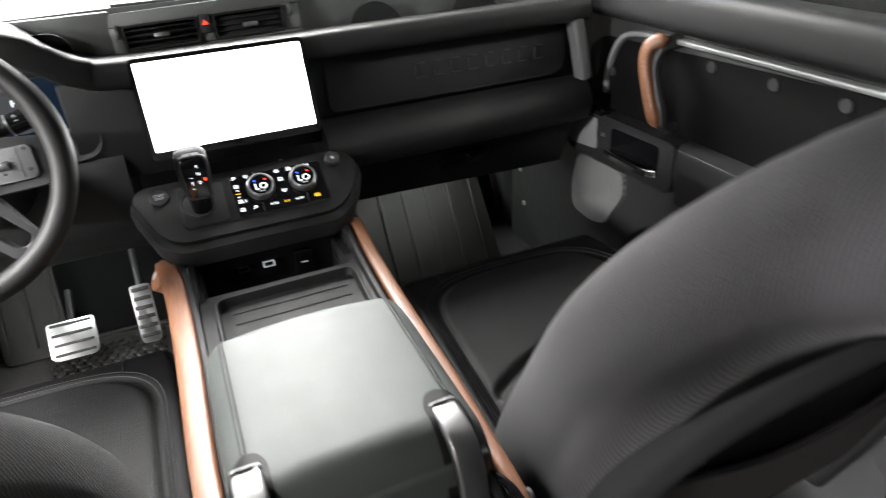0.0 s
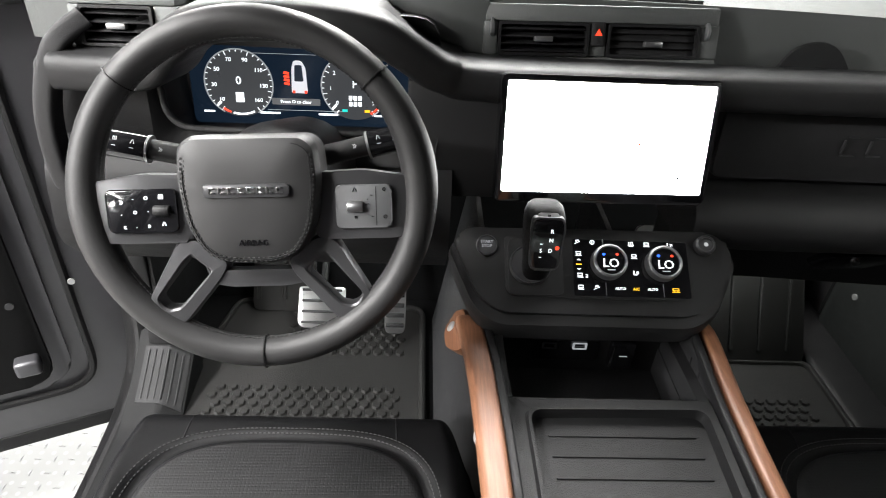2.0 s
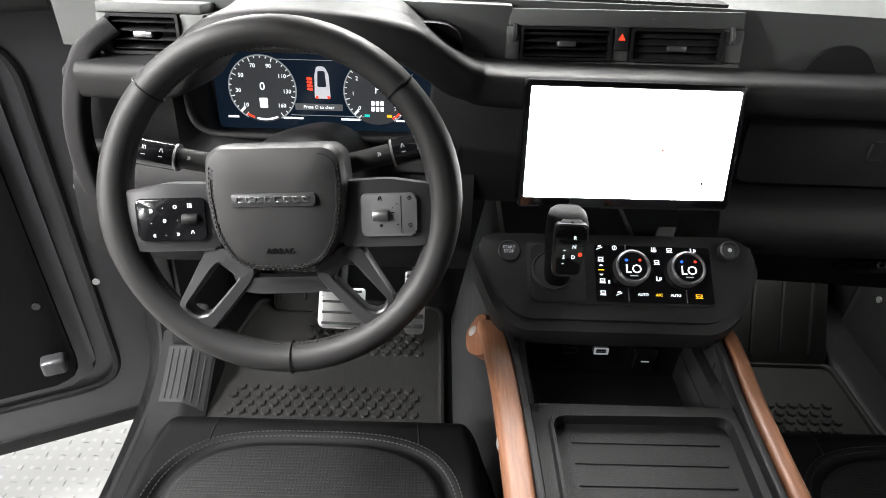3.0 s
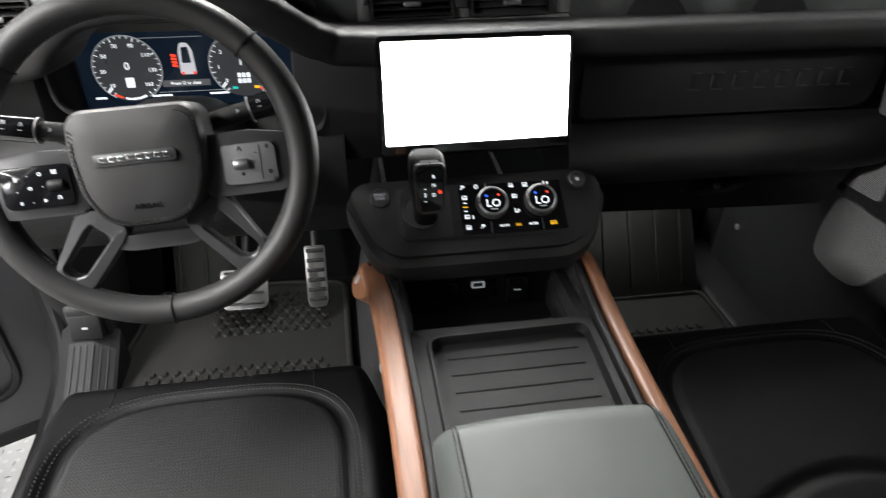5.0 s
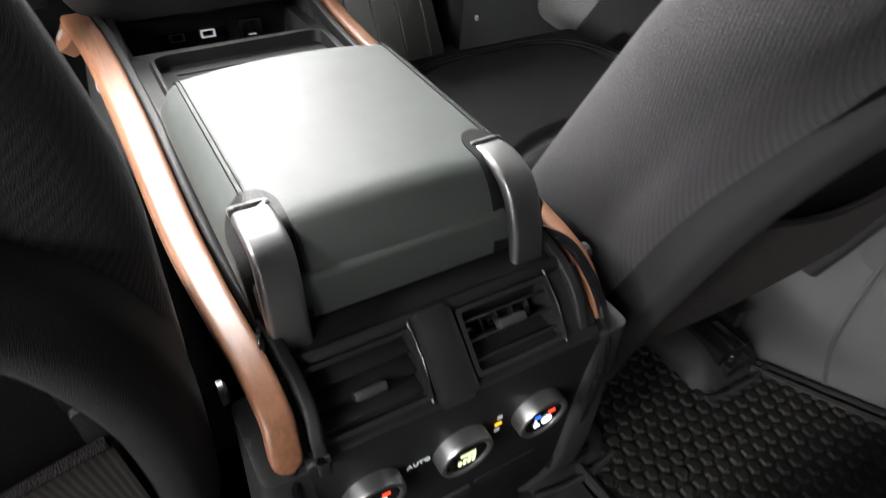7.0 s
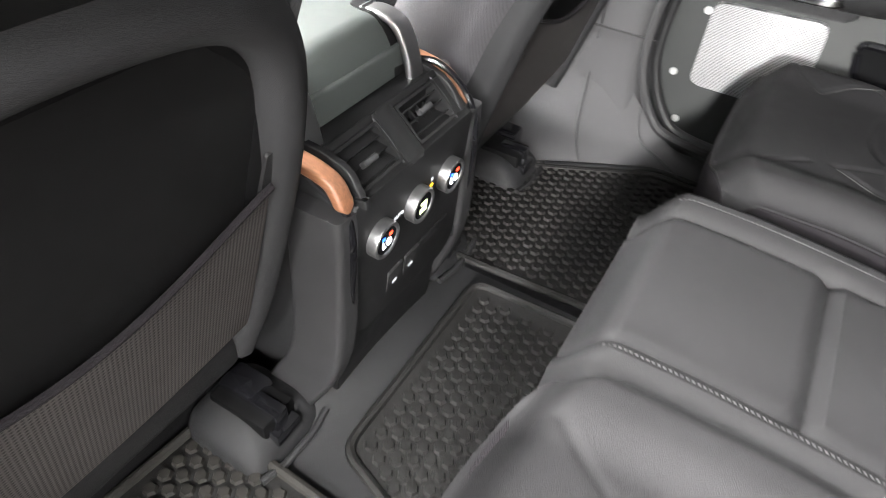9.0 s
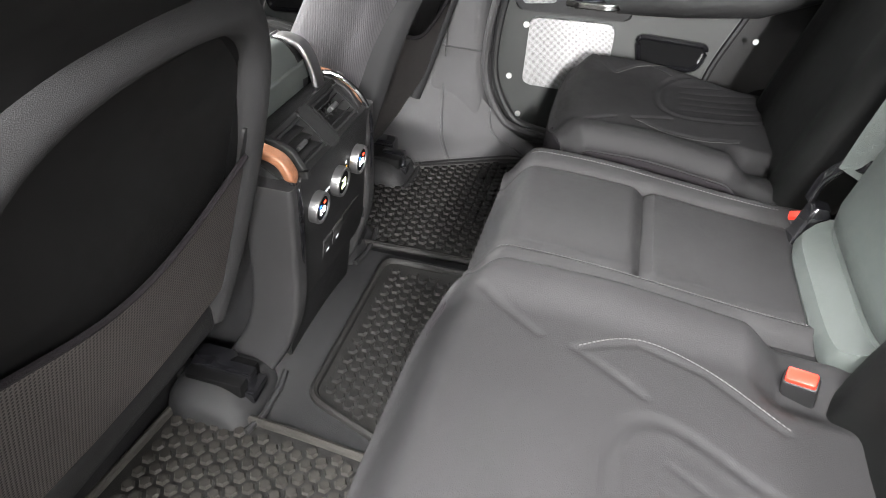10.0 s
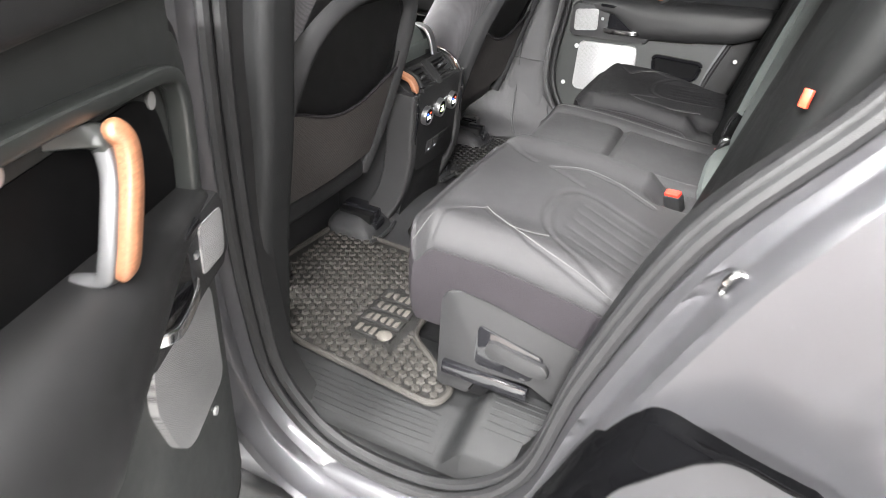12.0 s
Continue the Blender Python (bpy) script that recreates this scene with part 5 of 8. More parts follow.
LEFT_KEYS = (("right", -0.132, -0.004, 0.0026), ("ring", -0.107, 0.000, 0.0024), ("dot", -0.120, -0.001, 0.0010), ("bars", -0.092, 0.001, 0.0030), ("ring", -0.119, -0.0145, 0.0022), ("dot", -0.133, -0.017, 0.0010),
             ("dot", -0.106, -0.014, 0.0010), ("left", -0.131, -0.030, 0.0022), ("right", -0.106, -0.029, 0.0022), ("dot", -0.119, -0.030, 0.0010), ("slash", -0.091, -0.027, 0.0026))
RIGHT_KEYS = (("slash", 0.105, 0.004, 0.0028), ("dash", 0.1225, -0.002, 0.0016), ("ring", 0.1355, 0.004, 0.0024), ("dash", 0.118, -0.011, 0.0022), ("dot", 0.118, -0.006, 0.0014), ("bars", 0.1055, -0.0245, 0.0018),
              ("dash", 0.123, -0.024, 0.0016), ("ring", 0.136, -0.0245, 0.0026))
for s in (-1, 1):
    arm = B()
    prism(arm, rounded([(s * 0.062, 0.022), (s * 0.115, 0.024), (s * 0.166, 0.016), (s * 0.167, -0.040), (s * 0.150, -0.048), (s * 0.062, -0.048)], 0.010), 0.022, Matrix.Translation((0, 0, 0.010)), 0.004)
    armo = part("spoke", arm, DARK_SATIN, sw, "dark satin side spoke", local=True)
    x0, x1 = (-0.148, -0.077) if s < 0 else (0.085, 0.143)
    keys = part("button_pad", prism(B(), rect(x0, x1, -0.036, 0.009, 0.006), 0.006, Matrix.Translation((0, 0, 0.0145)), 0.002), GLOSS if s < 0 else PLASTIC_LIGHT, armo, "gloss black button cluster" if s < 0 else "pale grey button cluster", local=True)
    roller = xf(lathe(B(), Matrix(), [(0.0055, -0.008), (0.006, -0.007), (0.006, 0.007), (0.0055, 0.008)], 16), Matrix.Translation((s * (0.092 if s < 0 else 0.105), -0.0135, 0.0145)) @ pose(0, 0, 0, 0, 90, 0))
    part("thumb_roller", roller, RUBBER if s < 0 else SATIN, keys, "ribbed thumb roller", local=True)
    for kind, x, y, r in (LEFT_KEYS if s < 0 else RIGHT_KEYS):
        part("pictogram", symbol(kind, x, y, r * 0.8, 0.0152), LIT_WHITE if s < 0 else GLOSS, keys, local=True)
    if s > 0:
        part("key_line", box(B(), 0.1265, 0.1270, -0.033, 0.006, 0.0142, 0.0149, 0), GLOSS, keys, local=True)
    leg = B()
    o = [(s * 0.030, -0.070), (s * 0.036, -0.084), (s * 0.083, -0.139), (s * 0.112, -0.134), (s * 0.119, -0.110), (s * 0.082, -0.046), (s * 0.062, -0.044)]
    hole = [(s * 0.0495, -0.080), (s * 0.0705, -0.062), (s * 0.109, -0.108), (s * 0.104, -0.118), (s * 0.090, -0.1235)]
    o = rounded(o, 0.008)
    hole = rounded(hole, 0.004)
    m0 = Vector((s * 0.078, -0.093, 0))
    hole_ring = []
    for x, y in o:
        d = Vector((x, y, 0)) - m0
        best = 9.0
        for k in range(len(hole)):
            (ax, ay), (bx, by) = hole[k], hole[(k + 1) % len(hole)]
            ex, ey = bx - ax, by - ay
            den = d.x * ey - d.y * ex
            if abs(den) > 1e-9:
                t = ((ax - m0.x) * ey - (ay - m0.y) * ex) / den
                u = ((ax - m0.x) * d.y - (ay - m0.y) * d.x) / den
                if t > 0 and -1e-6 <= u <= 1 + 1e-6:
                    best = min(best, t)
        hole_ring.append((m0.x + d.x * best, m0.y + d.y * best))
    loft(leg, [[Vector((x, y, z)) for x, y in ring] for ring, z in ((o, -0.014), (o, 0.005), ([(a * 0.9 + c * 0.1, b * 0.9 + d_ * 0.1) for (a, b), (c, d_) in zip(o, hole_ring)], 0.008), ([(a * 0.15 + c * 0.85, b * 0.15 + d_ * 0.85) for (a, b), (c, d_) in zip(o, hole_ring)], 0.009), (hole_ring, 0.007), (hole_ring, -0.014))], caps=False, around=True)
    part("lower_spoke", leg, DARK_SATIN, sw, "dark satin lower spoke with an open slot", local=True)
bar = B()
prism(bar, rounded([(-0.062, -0.058), (-0.040, -0.080), (0.040, -0.080), (0.062, -0.058), (0.050, -0.094), (0.030, -0.098), (-0.030, -0.098), (-0.050, -0.094)][::-1], 0.006), 0.020, Matrix.Translation((0, 0, 0.006)), 0.003)
part("spoke_bridge", bar, DARK_SATIN, sw, "dark satin bridge below the pad", local=True)
# column and stalks
colm = thing("steering_column", (-0.418, 0.12, 0.69), "black steering column shroud with two control stalks", "steering column")
part("shroud", xf(lathe(B(), Matrix(), [(0.045, -0.02), (0.062, -0.05), (0.075, -0.12), (0.08, -0.30)], 28), WM), PLASTIC, colm)
for s in (-1, 1):
    bm = B()
    p0, p1 = WM @ Vector((s * 0.05, 0.032, -0.05)), WM @ Vector((s * (0.182 if s < 0 else 0.170), 0.058, -0.05))
    st_ = part("stalk", tube(bm, [p0, p0.lerp(p1, 0.5), p1], 0.0115, 12), PLASTIC, colm, "black control stalk")
    bm = B()
    part("stalk_end", tube(bm, [p0.lerp(p1, 0.55), p0.lerp(p1, 0.98), p1.lerp(p0, -0.01)], 0.0150, 14), GLOSS, st_, "ribbed switch end")
    along = (p1 - p0).normalized()
    face = WM.to_3x3() @ Vector((0, 0.25, 1))
    face = (face - along * face.dot(along)).normalized()
    SF = Matrix.Translation(p0) @ Matrix((along * s, face.cross(along * s), face)).transposed().to_4x4()
    for k, (kind, f, h) in enumerate((("ring", 0.92, 0.003), ("bars", 0.80, 0.004), ("dash", 0.80, -0.004), ("slash", 0.66, 0.003), ("dash", 0.66, -0.004), ("right", 0.44, 0.0))):
        bm = symbol(kind, s * f * (p1 - p0).length, h, 0.0022, 0.0151 if f > 0.5 else 0.0117)
        part("pictogram", xf(bm, SF), LIT_DIM, st_)
    part("stalk_ring", tube(B(), [p0.lerp(p1, 0.545), p0.lerp(p1, 0.565)], 0.0157, 14), SATIN, st_)
    part("stalk_cap", tube(B(), [p0.lerp(p1, 0.97), p0.lerp(p1, 1.02)], 0.0158, 14), SATIN, st_, "bright end ring")

# ---- pedals ----
def pedal(name, x0, x1, y, z0, z1, ribs, label, lean=30):
    m = Matrix.Translation(((x0 + x1) / 2, y, (z0 + z1) / 2)) @ pose(0, 0, 0, 90 - lean, 0, 0)
    root = thing(name, m, label, "pedal")
    w, h = (x1 - x0) / 2, (z1 - z0) / 2 / math.cos(radians(lean))
    part("plate", prism(B(), rounded([(-w, -h * 0.8), (-w * 0.8, -h), (w * 0.8, -h), (w, -h * 0.8), (w, h * 0.9), (-w, h * 0.9)], 0.008), 0.008, None, 0.002), STEEL, root, local=True)
    for k in range(ribs):
        y_ = -h * 0.75 + k * (1.5 * h) / max(1, ribs - 1)
        part("grip_strip", box(B(), -w * 0.85, w * 0.85, y_ - h * 0.06, y_ + h * 0.06, -0.001, 0.003, 0.001), RUBBER, root, "black rubber grip strip", local=True)
    part("arm", tube(B(), [(0, h * 0.5, -0.01), (0, h * 1.2, -0.03), (0, h * 2.6, -0.05)], 0.009, 8, up=(1, 0, 0)), RUBBER, root, local=True)
    return root


pedal("brake_pedal", -0.522, -0.412, 0.585, 0.070, 0.146, 4, "wide bright steel brake pedal with rubber strips", 42)
pedal("accelerator_pedal", -0.318, -0.268, 0.60, 0.05, 0.19, 6, "narrow bright steel accelerator pedal with rubber strips")

# ---- centre console ----
con = thing("centre_console", (0, -0.25, 0.0), "black centre console between the front seats", "console")
side = [(0.16, 0.0), (0.16, 0.40), (0.10, 0.47), (-0.05, 0.478), (-0.55, 0.478), (-0.615, 0.44), (-0.625, 0.20), (-0.56, 0.03), (-0.45, 0.0)]
for s in (-1, 1):
    bm = B()
    rows = [[Vector((s * x, y, z)) for y, z in side] for x in (0.122, 0.140)]
    loft(bm, rows)
    part("side_panel", bm, PLASTIC_GREY, con, "dark grey console side")
bm = B()
sheet(bm, 4, 8, lambda u, v: Vector((-0.20 + 0.07 * u, 0.65 - 0.75 * v, 0.02 + 0.42 * u)), lambda u, v: Vector((-0.12, 0.65 - 0.75 * v, 0.02 + 0.42 * u)))
part("footwell_cheek", bm, PLASTIC_GREY, con, "dark grey cheek panel beside the pedals")
bm = B()
sheet(bm, 4, 8, lambda u, v: Vector((0.20 - 0.07 * u, 0.65 - 0.75 * v, 0.02 + 0.42 * u)), lambda u, v: Vector((0.12, 0.65 - 0.75 * v, 0.02 + 0.42 * u)))
part("footwell_cheek", bm, PLASTIC_GREY, con)
# open cubby below the control panel
cub = B()
box(cub, -0.135, 0.150, -0.045, 0.135, 0.375, 0.392, 0.003)
part("cubby_floor", cub, RUBBER, con)
part("cubby_back", box(B(), -0.14, 0.155, 0.112, 0.135, 0.38, 0.53, 0.004), PLASTIC, con)
ck = B()
prism(ck, [(-0.04, 0.385), (-0.04, 0.483), (0.06, 0.50), (0.115, 0.515), (0.115, 0.385)], 0.010, Matrix(((0, 0, 1, 0.148), (1, 0, 0, 0), (0, 1, 0, 0), (0, 0, 0, 1))))
cheek = part("cubby_cheek", ck, PLASTIC_GREY, con, "grey ribbed inner cheek")
for y in (0.005, 0.035):
    bm = B()
    tube(bm, smooth_path([(0.1375, y, 0.43), (0.1375, y + 0.008, 0.455), (0.1375, y + 0.012, 0.485)], 4), 0.0015, 6, up=(0, 1, 0))
    part("rib", bm, PLASTIC, cheek)
ck = B()
prism(ck, [(-0.04, 0.385), (-0.04, 0.483), (0.06, 0.50), (0.115, 0.515), (0.115, 0.385)], 0.010, Matrix(((0, 0, 1, -0.128), (1, 0, 0, 0), (0, 1, 0, 0), (0, 0, 0, 1))))
part("cubby_cheek", ck, PLASTIC, con)
part("socket_strip", prism(B(), rect(-0.070, 0.030, -0.024, 0.024, 0.004), 0.006, frame_at((0, 0.111, 0.440), (1, 0, 0), (0, 0.1, 1)), 0.001), GLOSS, con, "gloss strip with two small sockets")
for x in (-0.047, -0.001):
    bm = B()
    o, i = rect(x - 0.011, x + 0.011, -0.006, 0.006, 0.002), rect(x - 0.008, x + 0.008, -0.004, 0.004, 0.001)
    m = frame_at((0, 0.1095, 0.443), (1, 0, 0), (0, 0.1, 1))
    loft(bm, [[m @ Vector((p, q, 0.0)) for p, q in o], [m @ Vector((p, q, 0.0012)) for p, q in o], [m @ Vector((p, q, 0.0012)) for p, q in i], [m @ Vector((p, q, 0)) for p, q in i]], caps=False, around=True)
    part("usb_socket", bm, LIT_DIM if x > -0.02 else DARK_SATIN, con, "small charging socket")
cap = part("socket_cover", box(B(), 0.044, 0.080, 0.096, 0.112, 0.412, 0.460, 0.003), GLOSS, con, "square gloss socket cover")
part("cover_edge", box(B(), 0.0455, 0.0475, 0.0945, 0.097, 0.415, 0.457, 0.0006), CHROME, cap)
part("pictogram", box(B(), 0.057, 0.069, 0.0952, 0.0965, 0.436, 0.4375, 0), LIT_DIM, cap)
# tray with raised rim and ribs
ty = B()
O = [(-0.127, -0.036), (0.140, -0.030), (0.128, -0.30), (-0.127, -0.30)]
I = rounded([(-0.106, -0.060), (0.118, -0.056), (0.110, -0.255), (-0.106, -0.255)], 0.018, 5)
O2 = []
for x, y in I:
    d = Vector((x, y + 0.16))
    k = min((0.132 / abs(d.x)) if abs(d.x) > 1e-6 else 9, (0.125 / abs(d.y)) if abs(d.y) > 1e-6 else 9)
    O2.append((d.x * k, d.y * k - 0.16))
loft(ty, [[Vector((x, y, 0.44)) for x, y in O2], [Vector((x, y, 0.487)) for x, y in O2], [Vector((x, y, 0.489)) for x, y in [(p[0] * 0.985, (p[1] + 0.16) * 0.985 - 0.16) for p in O2]],
          [Vector((x, y, 0.4885)) for x, y in [(p[0] * 1.06, (p[1] + 0.157) * 1.06 - 0.157) for p in I]], [Vector((x, y, 0.494)) for x, y in [(p[0] * 1.035, (p[1] + 0.157) * 1.035 - 0.157) for p in I]],
          [Vector((x, y, 0.494)) for x, y in I], [Vector((x * 0.98, y, 0.478)) for x, y in I]])
tray = part("tray", ty, RUBBER, con, "black rubber-lined tray")
for k in range(4):
    y = -0.088 - k * 0.030
    part("rib", box(B(), -0.085, 0.098, y - 0.001, y + 0.001, 0.4775, 0.4795, 0.0006), RUBBER, tray)
part("core", box(B(), -0.122, 0.122, -0.56, -0.30, 0.30, 0.486, 0.004), PLASTIC, con)

# wooden rails
for s in (-1, 1):
    rail = thing("console_rail", (s * 0.156, -0.27, 0.49), "satin walnut rail along the console edge", "trim rail", "console rails")
    if s < 0:
        path = smooth_path([(-0.172, 0.120, 0.470), (-0.173, 0.110, 0.494), (-0.170, 0.07, 0.503), (-0.161, -0.03, 0.500), (-0.157, -0.20, 0.499), (-0.157, -0.40, 0.499), (-0.153, -0.50, 0.499), (-0.1470, -0.575, 0.496), (-0.1445, -0.622, 0.484), (-0.146, -0.641, 0.464), (-0.146, -0.646, 0.446)], 8)
    else:
        path = smooth_path([(s * 0.167, 0.120, 0.470), (s * 0.169, 0.112, 0.492), (s * 0.168, 0.07, 0.502), (s * 0.159, -0.05, 0.500), (s * 0.153, -0.20, 0.499), (s * 0.149, -0.40, 0.499), (s * 0.146, -0.50, 0.497), (s * 0.146, -0.575, 0.490), (s * 0.145, -0.612, 0.474), (s * 0.144, -0.632, 0.445)], 8)
    bm = B()
    w = 0.0175 if s < 0 else 0.012
    thin = (lambda f: 1.0 - 0.34 * ramp((f - 0.30) / 0.5) if f < 0.92 else 0.66 * max(0.25, 1 - ((f - 0.92) / 0.08) ** 2.5)) if s < 0 else (lambda f: 1 - 0.45 * ramp((f - 0.5) / 0.45))
    sweep(bm, path, rounded([(-0.020, -w), (0.003, -w), (0.003, w), (-0.020, w)], 0.008, 4), up=(1, 0, 0), scale=thin)
    body = part("rail_body", bm, WOOD, rail)
    if s < 0:
        HM = frame_at((-0.188, 0.085, 0.482), (0, -1, 0), (0.60, 0, 0.80))
        hook = prism(B(), rounded([(-0.052, 0.016), (-0.052, -0.018), (-0.030, -0.030), (0.004, -0.028), (0.030, -0.004), (0.034, 0.016)], 0.016, 5), 0.018, HM, 0.005, 3)
        part("rail_hook", hook, WOOD, rail, "curved walnut rail end")
        for a, b in ((-0.030, -0.014), (-0.020, 0.012)):
            part("bolt", lathe(B(), HM @ Matrix.Translation((a, b, 0.0)), [(0, 0.002), (0.005, 0.002), (0.0085, 0.0005), (0.0085, -0.003)], 18), BOLT, rail, "bright flush bolt")
        part("bolt", lathe(B(), frame_at((-0.1735, -0.10, 0.490), (0, -1, 0), (0.2, 0, 1)), [(0, 0.003), (0.006, 0.003), (0.009, 0.001), (0.009, -0.003)], 18), BOLT, rail, "bright flush bolt")
    part("bolt", lathe(B(), frame_at((s * (0.1695 if s < 0 else 0.155), -0.585, 0.480), (0, -s, 0), (0, 0, 1)), [(0, 0.002), (0.006, 0.003), (0.009, 0.001), (0.009, -0.003)], 18), DARK_SATIN, rail, "dark flush bolt")
    bm = B()
    sweep(bm, [p + Vector((-s * 0.022, 0, -0.004)) for p in path[8:]], rect(-0.005, 0.005, -0.012, 0.008, 0.003), up=(0, 0.3, 1))
    part("rail_edge", bm, PLASTIC, rail, "thin black edging")

# armrest
arm = thing("armrest", (0, -0.4, 0.49), "grey-black leather armrest lid with stitched edges", "armrest")


def arm_z(x, y):
    t = (y + 0.225) / -0.325
    front = 0.075 * max(0, (0.16 - t) / 0.16) ** 2.2
    back = 0.040 * max(0, (t - 0.87) / 0.13) ** 2.4
    edge = 0.020 * max(0, (abs(x) - 0.107) / 0.026) ** 2
    return 0.562 - front - back - edge - 0.010 * (x / 0.13) ** 2 + 0.004


bm = B()
sheet(bm, 36, 40, lambda u, v: Vector(((-0.133 + 0.266 * u) * (0.97 + 0.03 * min(1, v * 4)), -0.225 - 0.325 * v, arm_z(-0.133 + 0.266 * u, -0.225 - 0.325 * v))),
      lambda u, v: Vector((-0.131 + 0.262 * u, -0.235 - 0.315 * v, 0.490)))
lid = part("lid", bm, ARMREST, arm)
bm = B()
box(bm, -0.128, 0.128, -0.554, -0.53, 0.475, 0.528, 0.006, 3)
part("rear_face", bm, ARMREST, arm, "grey-green leather rear face")
for s in (-1, 1):
    path = [Vector((s * 0.108, -0.236 - 0.24 * i / 40, arm_z(0.108, -0.236 - 0.24 * i / 40) + 0.0004)) for i in range(41)]
    part("seam", tube(B(), path, 0.0011, 6), RUBBER, lid, "sunk seam")
    bm = B()
    stitches(bm, [p + Vector((s * 0.0045, 0, -0.0008)) for p in path], 0.0055, 0.003)
    part("stitching", bm, THREAD, lid, "grey stitching")
    # wrap-over hinge in a dark rounded recess
    hx = 0.111 if s < 0 else 0.098
    hp = smooth_path([(s * hx, -0.492, 0.5545), (s * hx, -0.506, 0.561), (s * hx, -0.528, 0.5605), (s * hx, -0.546, 0.5535), (s * (hx + 0.001), -0.558, 0.537), (s * (hx + 0.002), -0.567, 0.512), (s * (hx + 0.002), -0.575, 0.478)], 8)
    bm = B()
    sweep(bm, hp, rounded([(-0.0165, -0.007), (0.0165, -0.007), (0.0150, 0.0035), (-0.0150, 0.0035)], 0.005, 4), up=(0, -1, 0.4))
    part("hinge", bm, SATIN, arm, "satin metal wrap-over hinge")

    def recess(u, v, s=s):
        half = 0.0215 * min(1.0, (1 - (1 - min(1, v / 0.35)) ** 2.4) ** 0.5 + 0.02)
        a = v * 0.105
        x, y = s * (0.111 if s < 0 else 0.098) + (2 * u - 1) * half, -0.472 - min(a, 0.080)
        return Vector((x, y - 0.004 * max(0, a - 0.075) / 0.03, arm_z(min(abs(x), 0.131), y) + 0.0012 - max(0, a - 0.078) * 1.6))

    bm = B()
    sheet(bm, 10, 26, recess, lambda u, v, f=recess: f(u, v) - Vector((0, 0, 0.006)))
    part("hinge_recess", bm, RUBBER, arm, "dark recess round the hinge")

# rear face of the console
rear = thing("rear_console", (0, -0.6, 0.3), "black rear console face with vents, knobs and sockets", "console panel")
RM = frame_at((-0.003, -0.643, 0.368), (1, 0, 0), (0, -0.06, 1))
face = prism(B(), rounded([(-0.128, -0.135), (-0.138, -0.02), (-0.134, 0.078), (0.138, 0.078), (0.144, -0.02), (0.134, -0.165), (0.10, -0.180), (-0.11, -0.165)], 0.012), 0.05, RM, 0.004)
part("face_panel", face, PLASTIC, rear, "satin black panel")
VM = frame_at((-0.002, -0.6155, 0.4665), (1, 0, 0), (0, 0.74, 0.67))
vb = B()
for x0, x1, y0, y1 in ((-0.134, 0.138, -0.040, -0.030), (-0.128, 0.130, 0.027, 0.038), (-0.134, -0.118, -0.030, 0.027), (-0.028, 0.012, -0.030, 0.027), (0.102, 0.138, -0.030, 0.027)):
    box(vb, x0, x1, y0, y1, -0.04, 0, 0.003)
xf(vb, VM)
part("vent_panel", vb, PLASTIC, rear, "sloping black vent panel")
part("top_shelf", box(B(), -0.128, 0.132, -0.592, -0.545, 0.44, 0.486, 0.006), PLASTIC, rear)
hump = prism(B(), rounded([(-0.017, -0.042), (0.019, -0.042), (0.018, 0.036), (-0.016, 0.036)], 0.006), 0.02, VM @ Matrix.Translation((-0.009, 0, 0.006)), 0.004)
part("centre_bridge", hump, PLASTIC, rear)
for k, x in enumerate((-0.073, 0.057)):
    v = vent(VM @ Matrix.Translation((x, -0.0015, 0.002)), 0.090, 0.057, 3, "black slatted rear air vent with a metal tab", 0.004 * (1 if k else -1), 0 if k else 55)
    tr = B()
    tube(tr, [VM @ Vector((x + 0.047 + 0.004 * (y / 0.034) * (1 if y < 0 else -0.6), y, 0.0035)) for y in (-0.033, -0.02, 0.0, 0.02, 0.031)], 0.0013, 6, up=(1, 0, 0))
    part("vent_trim", tr, DARK_SATIN, rear, "thin satin trim strip")
fr = B()
edge_path = smooth_path([(0.128, -0.55, 0.492), (0.141, -0.585, 0.490), (0.144, -0.632, 0.455), (0.145, -0.648, 0.40), (0.146, -0.642, 0.30), (0.134, -0.630, 0.205)], 8)
tube(fr, edge_path, 0.005, 8)
part("edge_trim", fr, GLOSS, rear, "gloss black edge trim")
fr = B()
tube(fr, [Vector((-p.x, p.y, p.z)) for p in edge_path], 0.005, 8)
part("edge_trim", fr, GLOSS, rear, "gloss black edge trim")
